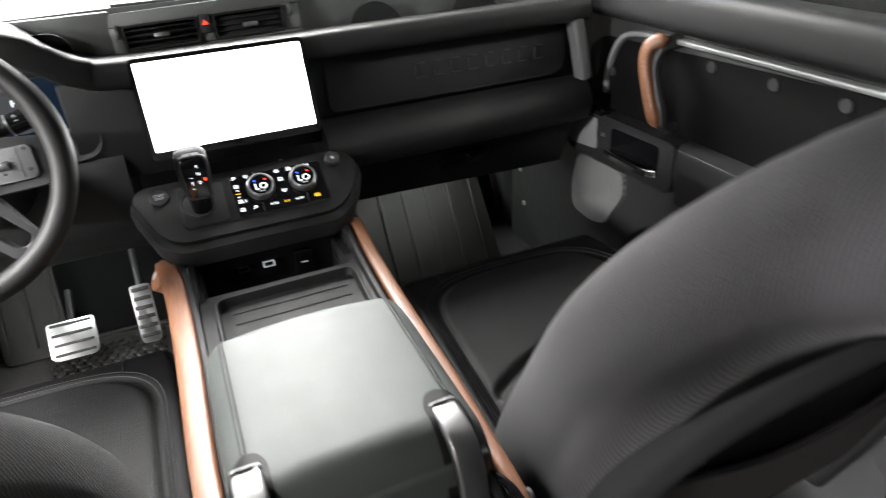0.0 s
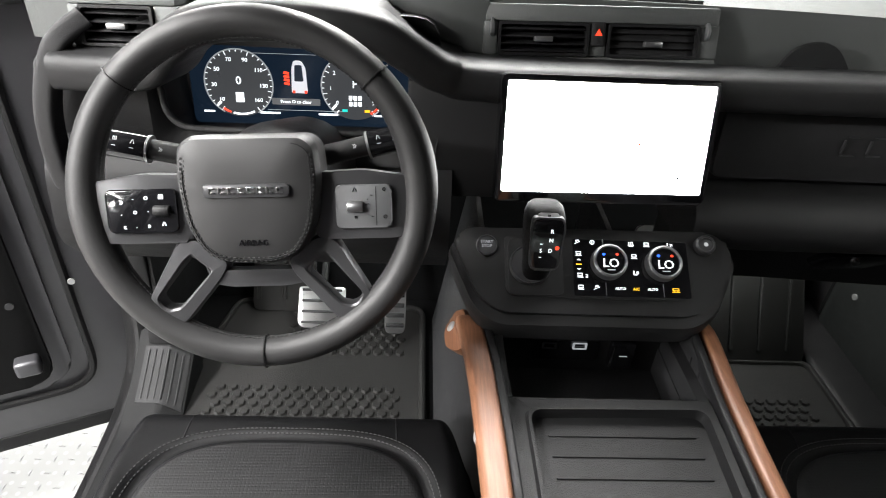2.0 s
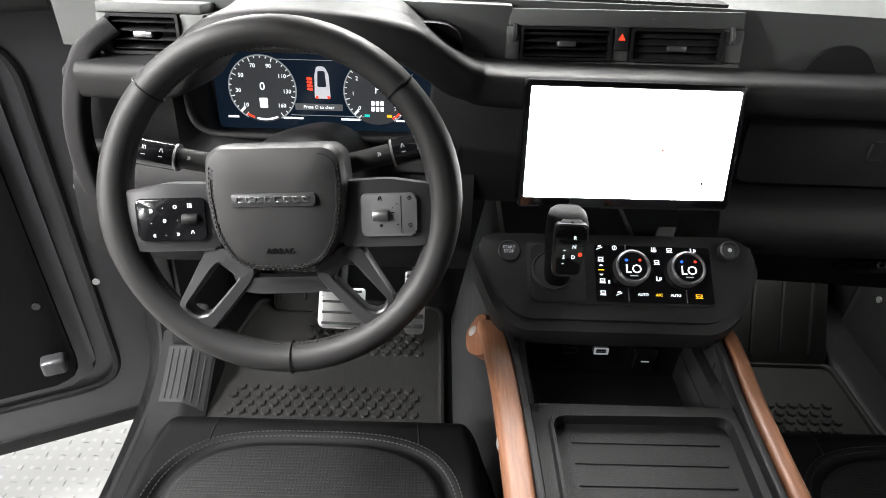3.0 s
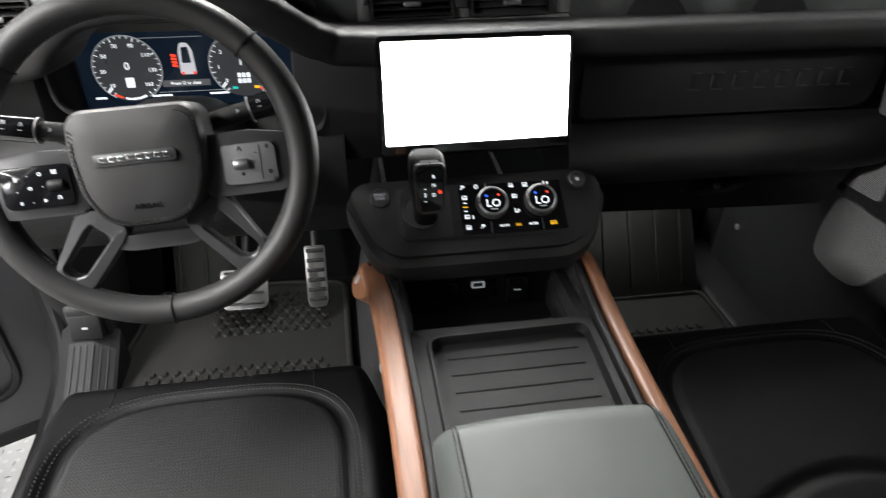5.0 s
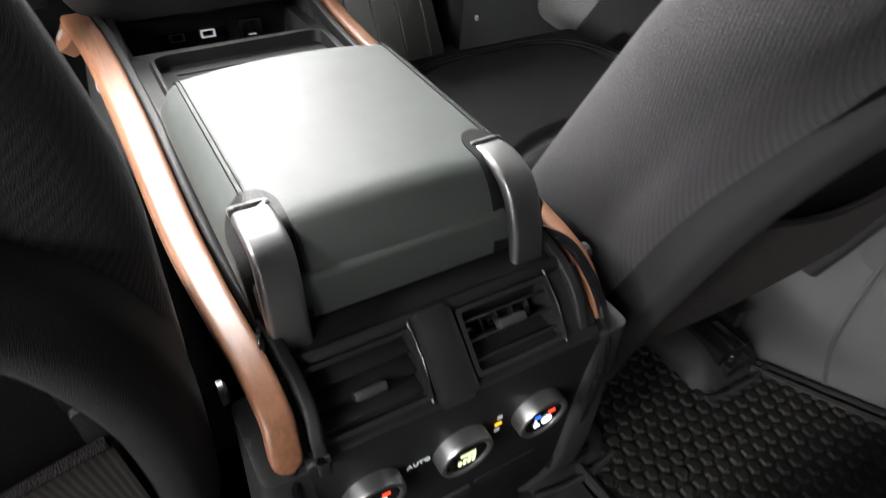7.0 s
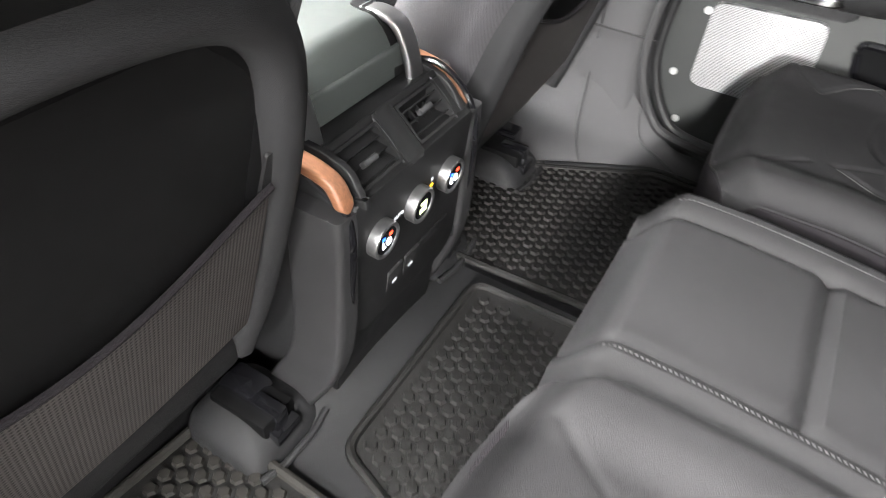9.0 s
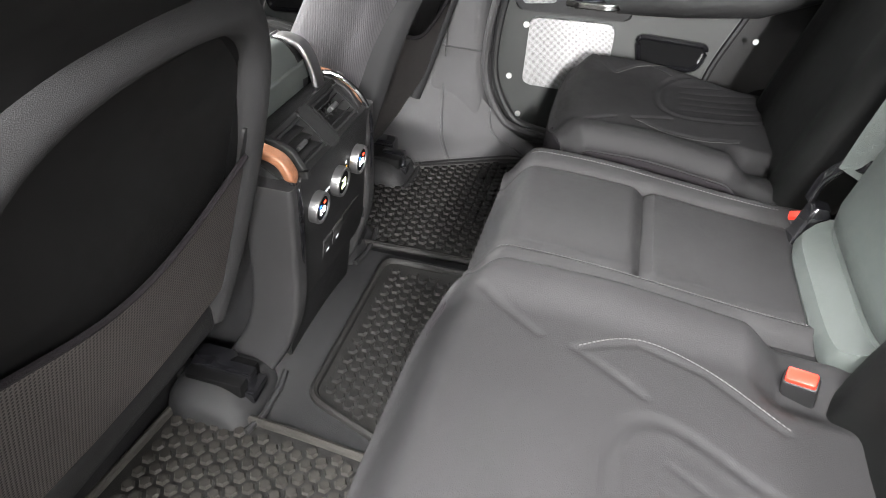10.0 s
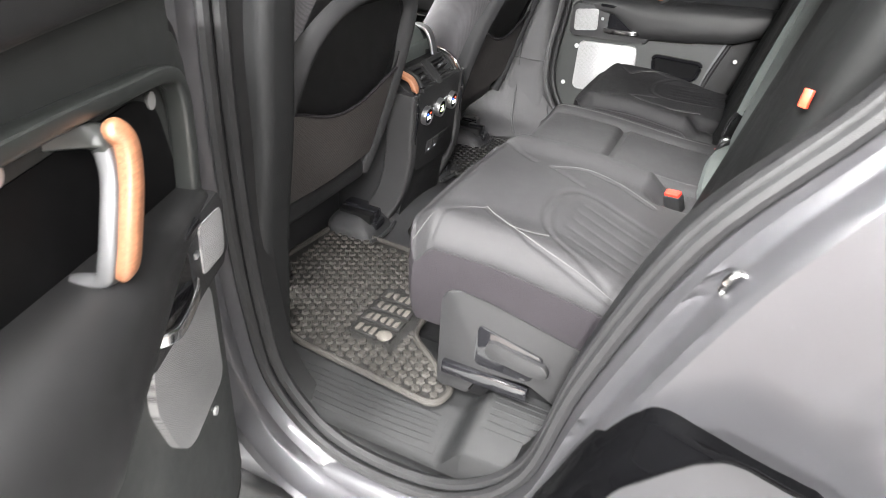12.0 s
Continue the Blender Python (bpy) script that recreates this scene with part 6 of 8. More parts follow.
for k, (x, text) in enumerate(((-0.084, "LO"), (0.0, ""), (0.081, "LO"))):
    m = RM @ Matrix.Translation((x, 0.0, 0.0))
    kn = part("knob", lathe(B(), m, [(0.0265, 0.0), (0.0265, 0.012), (0.0255, 0.0145), (0.0225, 0.0150), (0.0205, 0.0135), (0.020, 0.0115), (0, 0.0115)], 32), KNOB, rear, "satin ring knob with lit display")
    part("knob_display", prism(B(), oval(0, 0, 0.0200, 0.0200, 28), 0.0008, m @ Matrix.Translation((0, 0, 0.0130))), GLOSS, kn)
    if text:
        part("reading", words(text, 0.016, m @ Matrix.Translation((0, -0.004, 0.0136))), LIT_WHITE, kn)
        part("cold_mark", prism(B(), rect(-0.011, -0.005, 0.005, 0.009), 0.0004, m @ Matrix.Translation((0, 0, 0.0136))), LIT_BLUE, kn, "blue mark")
        part("warm_mark", prism(B(), rect(0.004, 0.011, 0.006, 0.010), 0.0004, m @ Matrix.Translation((0, 0, 0.0136))), LIT_RED, kn, "red mark")
    else:
        bm = B()
        for j in range(4):
            prism(bm, rect(-0.008 + j * 0.0045, -0.005 + j * 0.0045, -0.010, -0.003 + 0.002 * j), 0.0004, m @ Matrix.Translation((0, 0, 0.0136)))
        prism(bm, rect(-0.007, 0.008, 0.004, 0.007), 0.0004, m @ Matrix.Translation((0, 0, 0.0136)))
        part("fan_symbol", bm, LIT_GREEN, kn)
part("key_lettering", words("AUTO", 0.008, RM @ Matrix.Translation((-0.040, 0.004, 0.0006))), LIT_DIM, rear)
part("seat_symbol", prism(B(), rect(0.036, 0.043, 0.002, 0.006), 0.0004, RM @ Matrix.Translation((0, 0, 0.0008))), LIT_AMBER, rear)
for y in (0.012, -0.008):
    part("seat_symbol", prism(B(), rect(0.037, 0.042, y, y + 0.005), 0.0004, RM @ Matrix.Translation((0, 0, 0.0008))), LIT_DIM, rear)
SO = frame_at((0, -0.633, 0.250), (1, 0, 0), (0, -0.15, 1))
for x in (-0.040, 0.001):
    s_ = part("socket_cover", prism(B(), rect(x - 0.0185, x + 0.0185, -0.027, 0.027, 0.003), 0.010, SO @ Matrix.Translation((0, 0, 0.004)), 0.002), POST_GREY, rear, "grey flap over a charging socket")
    part("pictogram", prism(B(), rect(x - 0.005, x + 0.005, -0.004, 0.001), 0.0004, SO @ Matrix.Translation((0, 0, 0.0046))), LIT_DIM, s_)
part("blank_cover", prism(B(), rect(0.024, 0.100, -0.028, 0.028, 0.003), 0.008, SO @ Matrix.Translation((0, 0, 0.002)), 0.002), PLASTIC, rear)
for s in (-1, 1):
    bm = B()
    sweep(bm, smooth_path([(s * 0.147, -0.625, 0.44), (s * 0.150, -0.625, 0.34), (s * 0.153, -0.620, 0.22), (s * 0.150, -0.590, 0.12), (s * 0.165, -0.55, 0.045)], 6), rect(-0.020, 0.020, -0.022, 0.060, 0.010), up=(0, 1, 0))
    part("corner_post", bm, POST_GREY, rear, "grey moulded corner post")
part("lower_skirt", prism(B(), [(-0.135, 0.0), (-0.12, 0.20), (0.12, 0.20), (0.135, 0.0)], 0.03, frame_at((0, -0.592, 0.03), (1, 0, 0), (0, -0.15, 1)), 0.004), PLASTIC, rear)

# ---- front seats ----
def dip(d, w):
    """A seam's groove: 1 on the line, 0 from w metres away."""
    return max(0.0, 1 - (d / w) ** 2) ** 2


NP = 3.2


def insert_f(x, y):
    """1 on the edge of the cushion's insert, less inside it."""
    return ((abs(x) / 0.188) ** NP + (max(0.0, y + 0.17) / 0.146) ** NP) ** (1 / NP)


def seat_z(x, y):
    z = 0.388 - 0.05 * ramp((-y - 0.03) / 0.45)
    f = insert_f(x, y)
    z += 0.020 * ramp((abs(x) - 0.17) / 0.06) * ramp((-0.02 - y) / 0.2)
    z -= 0.085 * ramp((abs(x) - 0.205) / 0.06) ** 1.5
    z -= 0.12 * ramp((y + 0.010) / 0.09) ** 1.8
    z -= 0.006 * dip((f - 1) * 0.17, 0.014)
    arc = -0.255 - 0.05 * (x / 0.16) ** 2
    z -= 0.010 * dip(y - arc, 0.018) * ramp((0.185 - abs(x)) / 0.02)
    return z


def back_y(z):
    return -0.470 - 0.52 * (z - 0.50) - 1.3 * max(0.0, z - 0.66) ** 2


def rear_y(z):
    """The rear face of the backrest."""
    return -0.622 - 0.30 * (z - 0.53) - 0.7 * max(0.0, z - 0.62) ** 2


def back_w(z):
    return 0.262 - 0.012 * ramp((0.5 - z) / 0.2) - 0.022 * ramp((z - 0.66) / 0.20) - 0.12 * ramp((z - 0.88) / 0.12) ** 1.5


def back_t(z):
    return max(back_y(z) - rear_y(z), 0.085 - 0.03 * ramp((z - 0.92) / 0.06)) - 0.012 * ramp((0.86 - z) / 0.05)


def front_seat(cx, out, deep=0.0, mid_x=0.0):
    """One front seat; out and mid_x shift its rear shell and its backrest, deep thickens it."""
    thick = lambda z: deep * (1 + 0.75 * ramp((z - 0.5) / 0.3))
    ry = lambda z: rear_y(z) - thick(z)
    seat = thing("front_seat", (cx, 0, 0), "black leather front seat with perforated cushion insert", "car seat", "front seats")
    bm = B()


    def cushion_point(u, v):
        x, y = -0.262 + 0.524 * u, 0.080 - 0.54 * v
        y -= 0.105 * abs(2 * u - 1) ** 3.4 * (1 - v) ** 2
        return Vector((x * (0.95 + 0.05 * ramp(v * 5)), y, seat_z(x, y)))


    sheet(bm, 120, 120, cushion_point, lambda u, v: Vector((cushion_point(u, v).x * 0.97, cushion_point(u, v).y * 0.97 - 0.01, 0.225)))
    cushion = part("cushion", bm, LEATHER, seat, "black leather seat cushion", local=True)
    bm = B()


    def insert_edge(s, off=0.0):
        """Half width and y of the insert's outline, from its rear (0) to its front (1)."""
        if s < 0.5:
            return 0.188 + off, -0.40 + 0.46 * s
        a = (s - 0.5) * math.pi
        return (0.188 + off) * max(0.0, math.cos(a)) ** (2 / NP), -0.17 + (0.146 + off) * math.sin(a) ** (2 / NP)


    def insert_point(u, v):
        half, y = insert_edge(v, -0.005)
        x = (2 * u - 1) * half
        return Vector((x, y, seat_z(x, y) + 0.003 * ramp((1 - insert_f(x, y)) * 14)))


    sheet(bm, 70, 110, insert_point, lambda u, v: insert_point(u, v) - Vector((0, 0, 0.012)))
    part("insert", bm, PERFORATED, cushion, "perforated leather insert", local=True)
    bm = B()
    for off in (0.008, 0.015):
        left = [insert_edge(i / 100, off) for i in range(100)]
        edge = [(-h, y) for h, y in left] + [(h, y) for h, y in left[::-1]]
        stitches(bm, [Vector((x, y, seat_z(x, y) + 0.0006)) for x, y in edge], 0.006, 0.0036, 0.0007)
    part("stitching", bm, THREAD, cushion, "double grey stitching round the insert", local=True)
    for s in (-1, 1):
        bm = B()
        tube(bm, [Vector((s * (0.142 - 0.006 * i / 8), -0.028 + 0.105 * i / 8, seat_z(s * 0.139, -0.028 + 0.105 * i / 8) + 0.0002)) for i in range(9)], 0.0012, 5)
        part("seam", bm, RUBBER, cushion, local=True)
    part("pedestal", box(B(), -0.21, 0.21, -0.44, -0.03, 0.02, 0.235, 0.02), PLASTIC, seat, "black seat frame", local=True)
    for s in (-1, 1):
        part("seat_rail", box(B(), s * 0.185 - 0.022, s * 0.185 + 0.022, -0.52, 0.05, 0.02, 0.075, 0.006), PLASTIC, seat, "black floor rail", local=True)
        part("rail_end", box(B(), s * 0.185 - 0.018, s * 0.185 + 0.030, -0.535, -0.47, 0.060, 0.118, 0.008), GLOSS, seat, "black rail end cap", local=True)
    bm = B()
    rows = []
    for i in range(34):
        z = 0.25 + 0.725 * i / 33
        w, t, y0 = back_w(z), back_t(z) + thick(z), back_y(max(z, 0.34))
        t -= back_y(z) - y0
        ring = []
        for k in range(56):
            a = 2 * math.pi * k / 56
            c, s_ = math.cos(a), math.sin(a)
            x = w * math.copysign(abs(c) ** 0.42, c)
            d = -t / 2 + t / 2 * math.copysign(abs(s_) ** (0.5 if s_ > 0 else 0.45), s_)
            if s_ < 0:
                x *= 1 + 0.08 * s_
            if s_ > 0:
                d += 0.030 * ramp((abs(x) - w * 0.55) / (w * 0.3)) * ramp((abs(s_)) / 0.6) - 0.012 * dip(abs(x) - w * 0.62, 0.014)
            ring.append(Vector((x + mid_x, y0 + d, z + d * 0.10)))
        rows.append(ring)
    loft(bm, rows)
    backrest = part("backrest", bm, FABRIC, seat, "charcoal backrest with woven leather facing", local=True)
    # smooth leather cover over the rear and shoulders
    bm = B()
    cover = []
    for ring, z in zip(rows, [0.25 + 0.725 * i / 33 for i in range(34)]):
        mid_y = sum(p.y for p in ring) / len(ring)
        cover.append([Vector(((p.x - mid_x) * 1.008 + mid_x, p.y - 0.002, p.z + (0.001 if z > 0.95 else 0))) for p in ring[35:50]])
    loft(bm, cover, closed=False)
    bmesh.ops.solidify(bm, geom=bm.faces[:], thickness=0.0015)
    part("rear_cover", bm, LEATHER_DASH, backrest, "smooth black rear cover", local=True)
    # hard border round a hollow shell on the rear
    border = [(-0.195, 0.235), (-0.214, 0.32), (-0.220, 0.44), (-0.214, 0.565), (-0.186, 0.672), (-0.12, 0.732), (0.0, 0.750), (0.12, 0.732), (0.186, 0.672), (0.214, 0.565), (0.220, 0.44), (0.214, 0.32), (0.195, 0.235)]
    bm = B()
    sweep(bm, smooth_path([(x + out, ry(z) + 0.010, z) for x, z in border], 8), rounded([(-0.040, -0.038), (0.010, -0.028), (0.014, 0.006), (0.004, 0.023), (-0.014, 0.027), (-0.036, 0.012)], 0.009, 4), up=(0, -1, -0.3))
    part("back_border", bm, BACK_TRIM, backrest, "dark grey hard border", local=True)
    bm = B()

    def shell_at(u, v):
        z = 0.27 + 0.465 * v
        x = (2 * u - 1) * (0.212 - 0.085 * ramp((v - 0.74) / 0.26) ** 1.3)
        y = ry(z) + 0.004 + 0.020 * ramp(min(u, 1 - u) / 0.12) * ramp(min(v + 0.2, 1 - v) / 0.15)
        y -= 0.016 * ramp((0.15 - abs(x)) / 0.09) * ramp((0.60 - z) / 0.12)
        return Vector((x + out, y, z))

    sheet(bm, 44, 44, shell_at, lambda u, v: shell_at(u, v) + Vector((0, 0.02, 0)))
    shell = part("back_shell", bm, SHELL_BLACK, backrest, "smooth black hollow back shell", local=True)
    bm = B()
    rows = []
    for i in range(15):
        v = i / 14
        row = []
        for j in range(25):
            u = j / 24
            x = -0.205 + 0.410 * u
            top = 0.532 - 0.055 * math.sin(math.pi * u) ** 1.2
            low = 0.295 - 0.012 * math.sin(math.pi * u)
            z = top + (low - top) * v
            row.append(Vector((x + out, ry(z) - 0.006 - 0.004 * math.sin(math.pi * u), z)))
        rows.append(row)
    loft(bm, rows, closed=False)
    bmesh.ops.solidify(bm, geom=bm.faces[:], thickness=0.003)
    pocket = part("map_pocket", bm, NET, backrest, "stretched brown-grey net pocket", local=True)
    part("pocket_hem", tube(B(), [p + Vector((0, -0.001, 0)) for p in rows[0]], 0.004, 7), SIDE_FABRIC, pocket, "elastic hem", local=True)
    for s in (-1, 1):
        bm = B()
        prism(bm, rounded([(-0.014, -0.030), (0.014, -0.030), (0.014, 0.030), (-0.012, 0.030)], 0.005), 0.004, frame_at((s * 0.208 + out, ry(0.545) - 0.004, 0.545), (1, 0, 0), (0, -0.3, 1)), 0.001)
        part("pocket_anchor", bm, PLASTIC, pocket, "black pocket corner clip", local=True)
    bm = box(B(), -0.20 + out, 0.20 + out, -0.545, -0.44, 0.215, 0.275, 0.02, 4)
    part("lower_trim", bm, PLASTIC, seat, "black trim under the backrest", local=True)
    hr = B()
    rows = []
    for i in range(14):
        f = i / 13
        z = 0.985 + 0.17 * f
        k = (1 - abs(2 * f - 1) ** 3.2) ** 0.5 if 0 < f < 1 else 0.12
        k = max(k, 0.12)
        rows.append([Vector((x * k * 0.135 + out, -0.845 - 0.30 * 0.17 * f + y * k * 0.05, z)) for x, y in rounded([(-1, -1), (1, -1), (1, 1), (-1, 1)], 0.6, 5)])
    loft(hr, rows)
    head = part("head_restraint", hr, LEATHER, seat, "black leather head restraint", local=True)
    for s in (-1, 1):
        part("post", tube(B(), [(s * 0.06 + out, -0.81, 0.92), (s * 0.06 + out, -0.855, 1.05)], 0.006, 8, up=(1, 0, 0)), CHROME, head, local=True)
    return seat


front_seat(-0.412, -0.030, 0.0, -0.032)
front_seat(0.434, 0.030, 0.038, 0.008)


def buckle(m, label, tall=0.07):
    root = thing("belt_buckle", m, label, "seat belt", "belt buckles")
    part("body", box(B(), -0.020, 0.020, -0.013, 0.013, -tall, 0.0, 0.006), PLASTIC, root, "black buckle body", local=True)
    part("release_button", box(B(), -0.017, 0.017, -0.0095, 0.0095, -0.006, 0.006, 0.003), RED_BUTTON, root, "orange-red release button", local=True)
    return root


buckle(pose(-0.205, -0.43, 0.405, 10, 0, 90), "black front belt buckle with red button")

# ---- rear bench ----
bench = thing("rear_bench", (0, -1.2, 0.03), "black leather rear bench with stitched ribbed cushions", "bench seat")


def bench_z(x, y, cx, half):
    """The height of an outer cushion: cx its middle, half its half width; e runs from its outer to its inner edge."""
    e = (x - cx) / half * 0.29 * (1 if cx < 0 else -1)
    back = ramp((-y - 1.05) / 0.35)
    z = (0.400 if cx < 0 else 0.392) - 0.030 * back
    z += (0.016 if cx < 0 else 0.014) * ramp((-e - 0.12) / 0.11) * (1 - 0.6 * back)
    z += 0.016 * ramp((e - 0.17) / 0.06)
    z -= 0.042 * ramp((-e - 0.195) / 0.095) ** 1.6 + 0.034 * ramp((e - 0.235) / 0.055) ** 2
    z -= 0.040 * ramp((y + 0.95) / 0.07) ** 1.8
    z -= 0.032 * ramp((e - 0.12) / 0.06) * ramp((-y - 1.27) / 0.06)
    f = e - 0.5 * (y + 1.13)
    a = (abs((f + 0.04) / 0.128) ** 2.4 + (max(0.0, y + 1.225) / 0.105) ** 2.4) ** (1 / 2.4)
    z -= 0.0030 * dip((a - 1) * 0.12, 0.012) * ramp((y + 1.42) / 0.04)
    z -= 0.0025 * ramp((1 - a) / 0.25)
    if a < 0.9 and y < -1.17:
        for k in range(5):
            z -= 0.0014 * dip(f + 0.115 - 0.037 * k, 0.0065) * ramp((-y - 1.17) / 0.02) * ramp((0.9 - a) / 0.08)
    near = min(seg_dist(e, y, p, q) for line in SEAMS for p, q in zip(line[:-1], line[1:]))
    return z - 0.0028 * dip(near, 0.008)


# seams of an outer cushion, across from its middle and along
SEAMS = (((-0.285, -0.925), (-0.20, -0.955), (-0.14, -1.014)), ((-0.14, -1.014), (-0.185, -1.06), (-0.205, -1.10), (-0.185, -1.155)), ((-0.185, -1.06), (-0.225, -1.13), (-0.25, -1.24), (-0.272, -1.34)),
         ((0.20, -0.93), (0.138, -1.025)), ((0.129, -1.071), (0.085, -1.153)), ((0.129, -1.071), (0.165, -1.14), (0.150, -1.225), (0.10, -1.31)))


def seg_dist(x, y, p, q):
    dx, dy = q[0] - p[0], q[1] - p[1]
    t = min(1, max(0, ((x - p[0]) * dx + (y - p[1]) * dy) / (dx * dx + dy * dy)))
    return math.hypot(x - p[0] - t * dx, y - p[1] - t * dy)


def outer_cushion(cx, half, label, front=-0.880):
    bm = B()
    def at(u, v):
        y = -0.880 - 0.548 * v
        return Vector((cx + half * (2 * u - 1), front + (y + 0.880) * (1.428 + front) / 0.548 - 0.06 * abs(2 * u - 1) ** 4 * (1 - v) ** 3, bench_z(cx + half * (2 * u - 1), y, cx, half)))

    sheet(bm, 150, 120, at, lambda u, v: Vector((cx + (at(u, v).x - cx) * 0.97, at(u, v).y * 0.99 - 0.012, 0.26)))
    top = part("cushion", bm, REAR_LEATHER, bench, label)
    n = 40
    edge = [at(i / n, 0) for i in range(n)] + [at(1, i / n) for i in range(n)] + [at(1 - i / n, 1) for i in range(n)] + [at(0, 1 - i / n) for i in range(n)]
    c = Vector((cx, -1.15, 0))
    bm = B()
    rows = []
    for k, z in ((0.99, 0.002), (1.006, 0.004), (1.012, 0.02), (1.014, 0.05), (1.010, 0.09), (0.995, 0.13), (0.97, 0.15)):
        rows.append([Vector((c.x + (p.x - c.x) * k, c.y + (p.y - c.y) * k, p.z - z if z < 0.1 else 0.345 - z)) for p in edge])
    loft(bm, rows)
    part("skirt", bm, SIDE_FABRIC, top, "mauve-grey woven cushion side")
    flip = 1 if cx < 0 else -1

    def on(e, y):
        x = cx + flip * e * half / 0.29
        return Vector((x, front + (y + 0.880) * (1.428 + front) / 0.548, bench_z(x, y, cx, half) + 0.0006))

    for line in SEAMS[:3] + SEAMS[5:]:
        bm = B()
        path = smooth_path([(e + 0.007, y - 0.004, 0) for e, y in line], 10)
        stitches(bm, [on(p.x, p.y) for p in path], 0.006, 0.004, 0.0007)
        part("stitching", bm, THREAD, top, "grey seam stitching")
    return top


outer_cushion(-0.425, 0.290, "black leather cushion with a ribbed seat panel")
outer_cushion(0.510, 0.250, "black leather cushion with a ribbed seat panel", -0.945)


def mid_z(x, y):
    d = x - 0.055
    z = 0.368 - 0.03 * ramp((-y - 1.0) / 0.4)
    z += 0.016 * ramp((abs(d) - 0.125) / 0.04) - 0.024 * ramp((abs(d) - 0.160) / 0.03)
    z -= 0.07 * ramp((y + 0.965) / 0.075) ** 1.7
    z -= 0.012 * dip(y + 1.15, 0.016) * (abs(d) < 0.13)
    z -= 0.008 * dip(abs(d) - 0.128, 0.010)
    return z


bm = B()
sheet(bm, 50, 60, lambda u, v: Vector((0.055 + 0.19 * (2 * u - 1), -0.893 - 0.53 * v, mid_z(0.055 + 0.19 * (2 * u - 1), -0.893 - 0.53 * v))), lambda u, v: Vector((0.055 + 0.185 * (2 * u - 1), -0.90 - 0.52 * v, 0.21)))
mid = part("cushion", bm, REAR_LEATHER, bench, "narrow black leather middle cushion")
for s in (-1, 1):
    bm = B()
    x = 0.055 + s * 0.152
    stitches(bm, [Vector((x, -0.94 - 0.44 * i / 30, mid_z(x, -0.94 - 0.44 * i / 30) + 0.0008)) for i in range(31)], 0.006, 0.004, 0.0008)
    part("stitching", bm, THREAD, mid, "grey edge stitching")


def rear_back(cx, half, label, forward=0.0):
    bm = B()
    rows = []
    for i in range(26):
        f = i / 25
        z = 0.33 + 0.66 * f
        y = -1.392 + forward - 0.24 * (z - 0.375) - 0.02 * ramp((z - 0.85) / 0.14)
        w = half * (1 - 0.10 * ramp((f - 0.8) / 0.2) - 0.04 * ramp((0.12 - f) / 0.12))
        ring = []
        for k in range(44):
            a = 2 * math.pi * k / 44
            c, s_ = math.cos(a), math.sin(a)
            x = w * math.copysign(abs(c) ** 0.5, c)
            d = -0.065 + 0.065 * math.copysign(abs(s_) ** 0.5, s_)
            if s_ > 0:
                d += 0.012 * ramp((abs(x) - w * 0.5) / (w * 0.3)) - 0.004 * dip(abs(x) - w * 0.5, 0.012)
            ring.append(Vector((cx + x, y + d, z)))
        rows.append(ring)
    loft(bm, rows)
    # the darkened leather carries the shade that falls on the backrests
    return part("backrest", bm, REAR_BACK_SHADED, bench, label)


rear_back(-0.448, 0.262, "black leather outer backrest, darkened to stand in for shade")
rear_back(0.478, 0.232, "black leather outer backrest, darkened to stand in for shade")

# middle section: a folded-up armrest with a padded lip
bm = B()
rows = []
PAD = [(-1.405, 0.318), (-1.388, 0.328), (-1.382, 0.348), (-1.390, 0.368), (-1.412, 0.380), (-1.430, 0.383), (-1.433, 0.390), (-1.426, 0.400), (-1.424, 0.430), (-1.440, 0.52), (-1.468, 0.66), (-1.500, 0.80), (-1.525, 0.88), (-1.56, 0.90), (-1.60, 0.88), (-1.57, 0.6), (-1.53, 0.32)]
for i in range(25):
    f = 2 * i / 24 - 1
    k = (1 - abs(f) ** 5) ** 0.4 if abs(f) < 1 else 0.0
    rows.append([Vector((-0.026 + 0.152 * f, -1.48 + (y + 1.48) * (0.72 + 0.28 * k), 0.60 + (z - 0.60) * (0.93 + 0.07 * k))) for y, z in PAD])
loft(bm, rows)
part("backrest", bm, PAD_LEATHER, bench, "grey-green leather middle pad, folded up")

# moulded base with the folding lever
bm = B()
prism(bm, rounded([(-1.005, 0.06), (-1.005, 0.285), (-1.03, 0.305), (-1.10, 0.298), (-1.34, 0.245), (-1.40, 0.20), (-1.40, 0.11), (-1.26, 0.11), (-1.20, 0.14), (-1.10, 0.14), (-1.08, 0.06)], 0.014, 3), 0.05, Matrix(((0, 0, -1, -0.722), (1, 0, 0, 0), (0, 1, 0, 0), (0, 0, 0, 1))), 0.006)
base = part("side_cover", bm, PLASTIC, bench, "black moulded side cover")
bm = B()
prism(bm, rounded([(-1.085, 0.150), (-1.085, 0.245), (-1.22, 0.215), (-1.20, 0.150)], 0.012), 0.010, Matrix(((0, 0, -1, -0.7265), (1, 0, 0, 0), (0, 1, 0, 0), (0, 0, 0, 1))), 0.003)
part("lever_recess", bm, GLOSS, base, "dark recess")
bm = B()
prism(bm, rounded([(-1.105, 0.185), (-1.11, 0.222), (-1.225, 0.205), (-1.235, 0.180), (-1.20, 0.172)], 0.010), 0.014, Matrix(((0, 0, -1, -0.735), (1, 0, 0, 0), (0, 1, 0, 0), (0, 0, 0, 1))), 0.004)
part("fold_lever", bm, PLASTIC, base, "black folding lever")
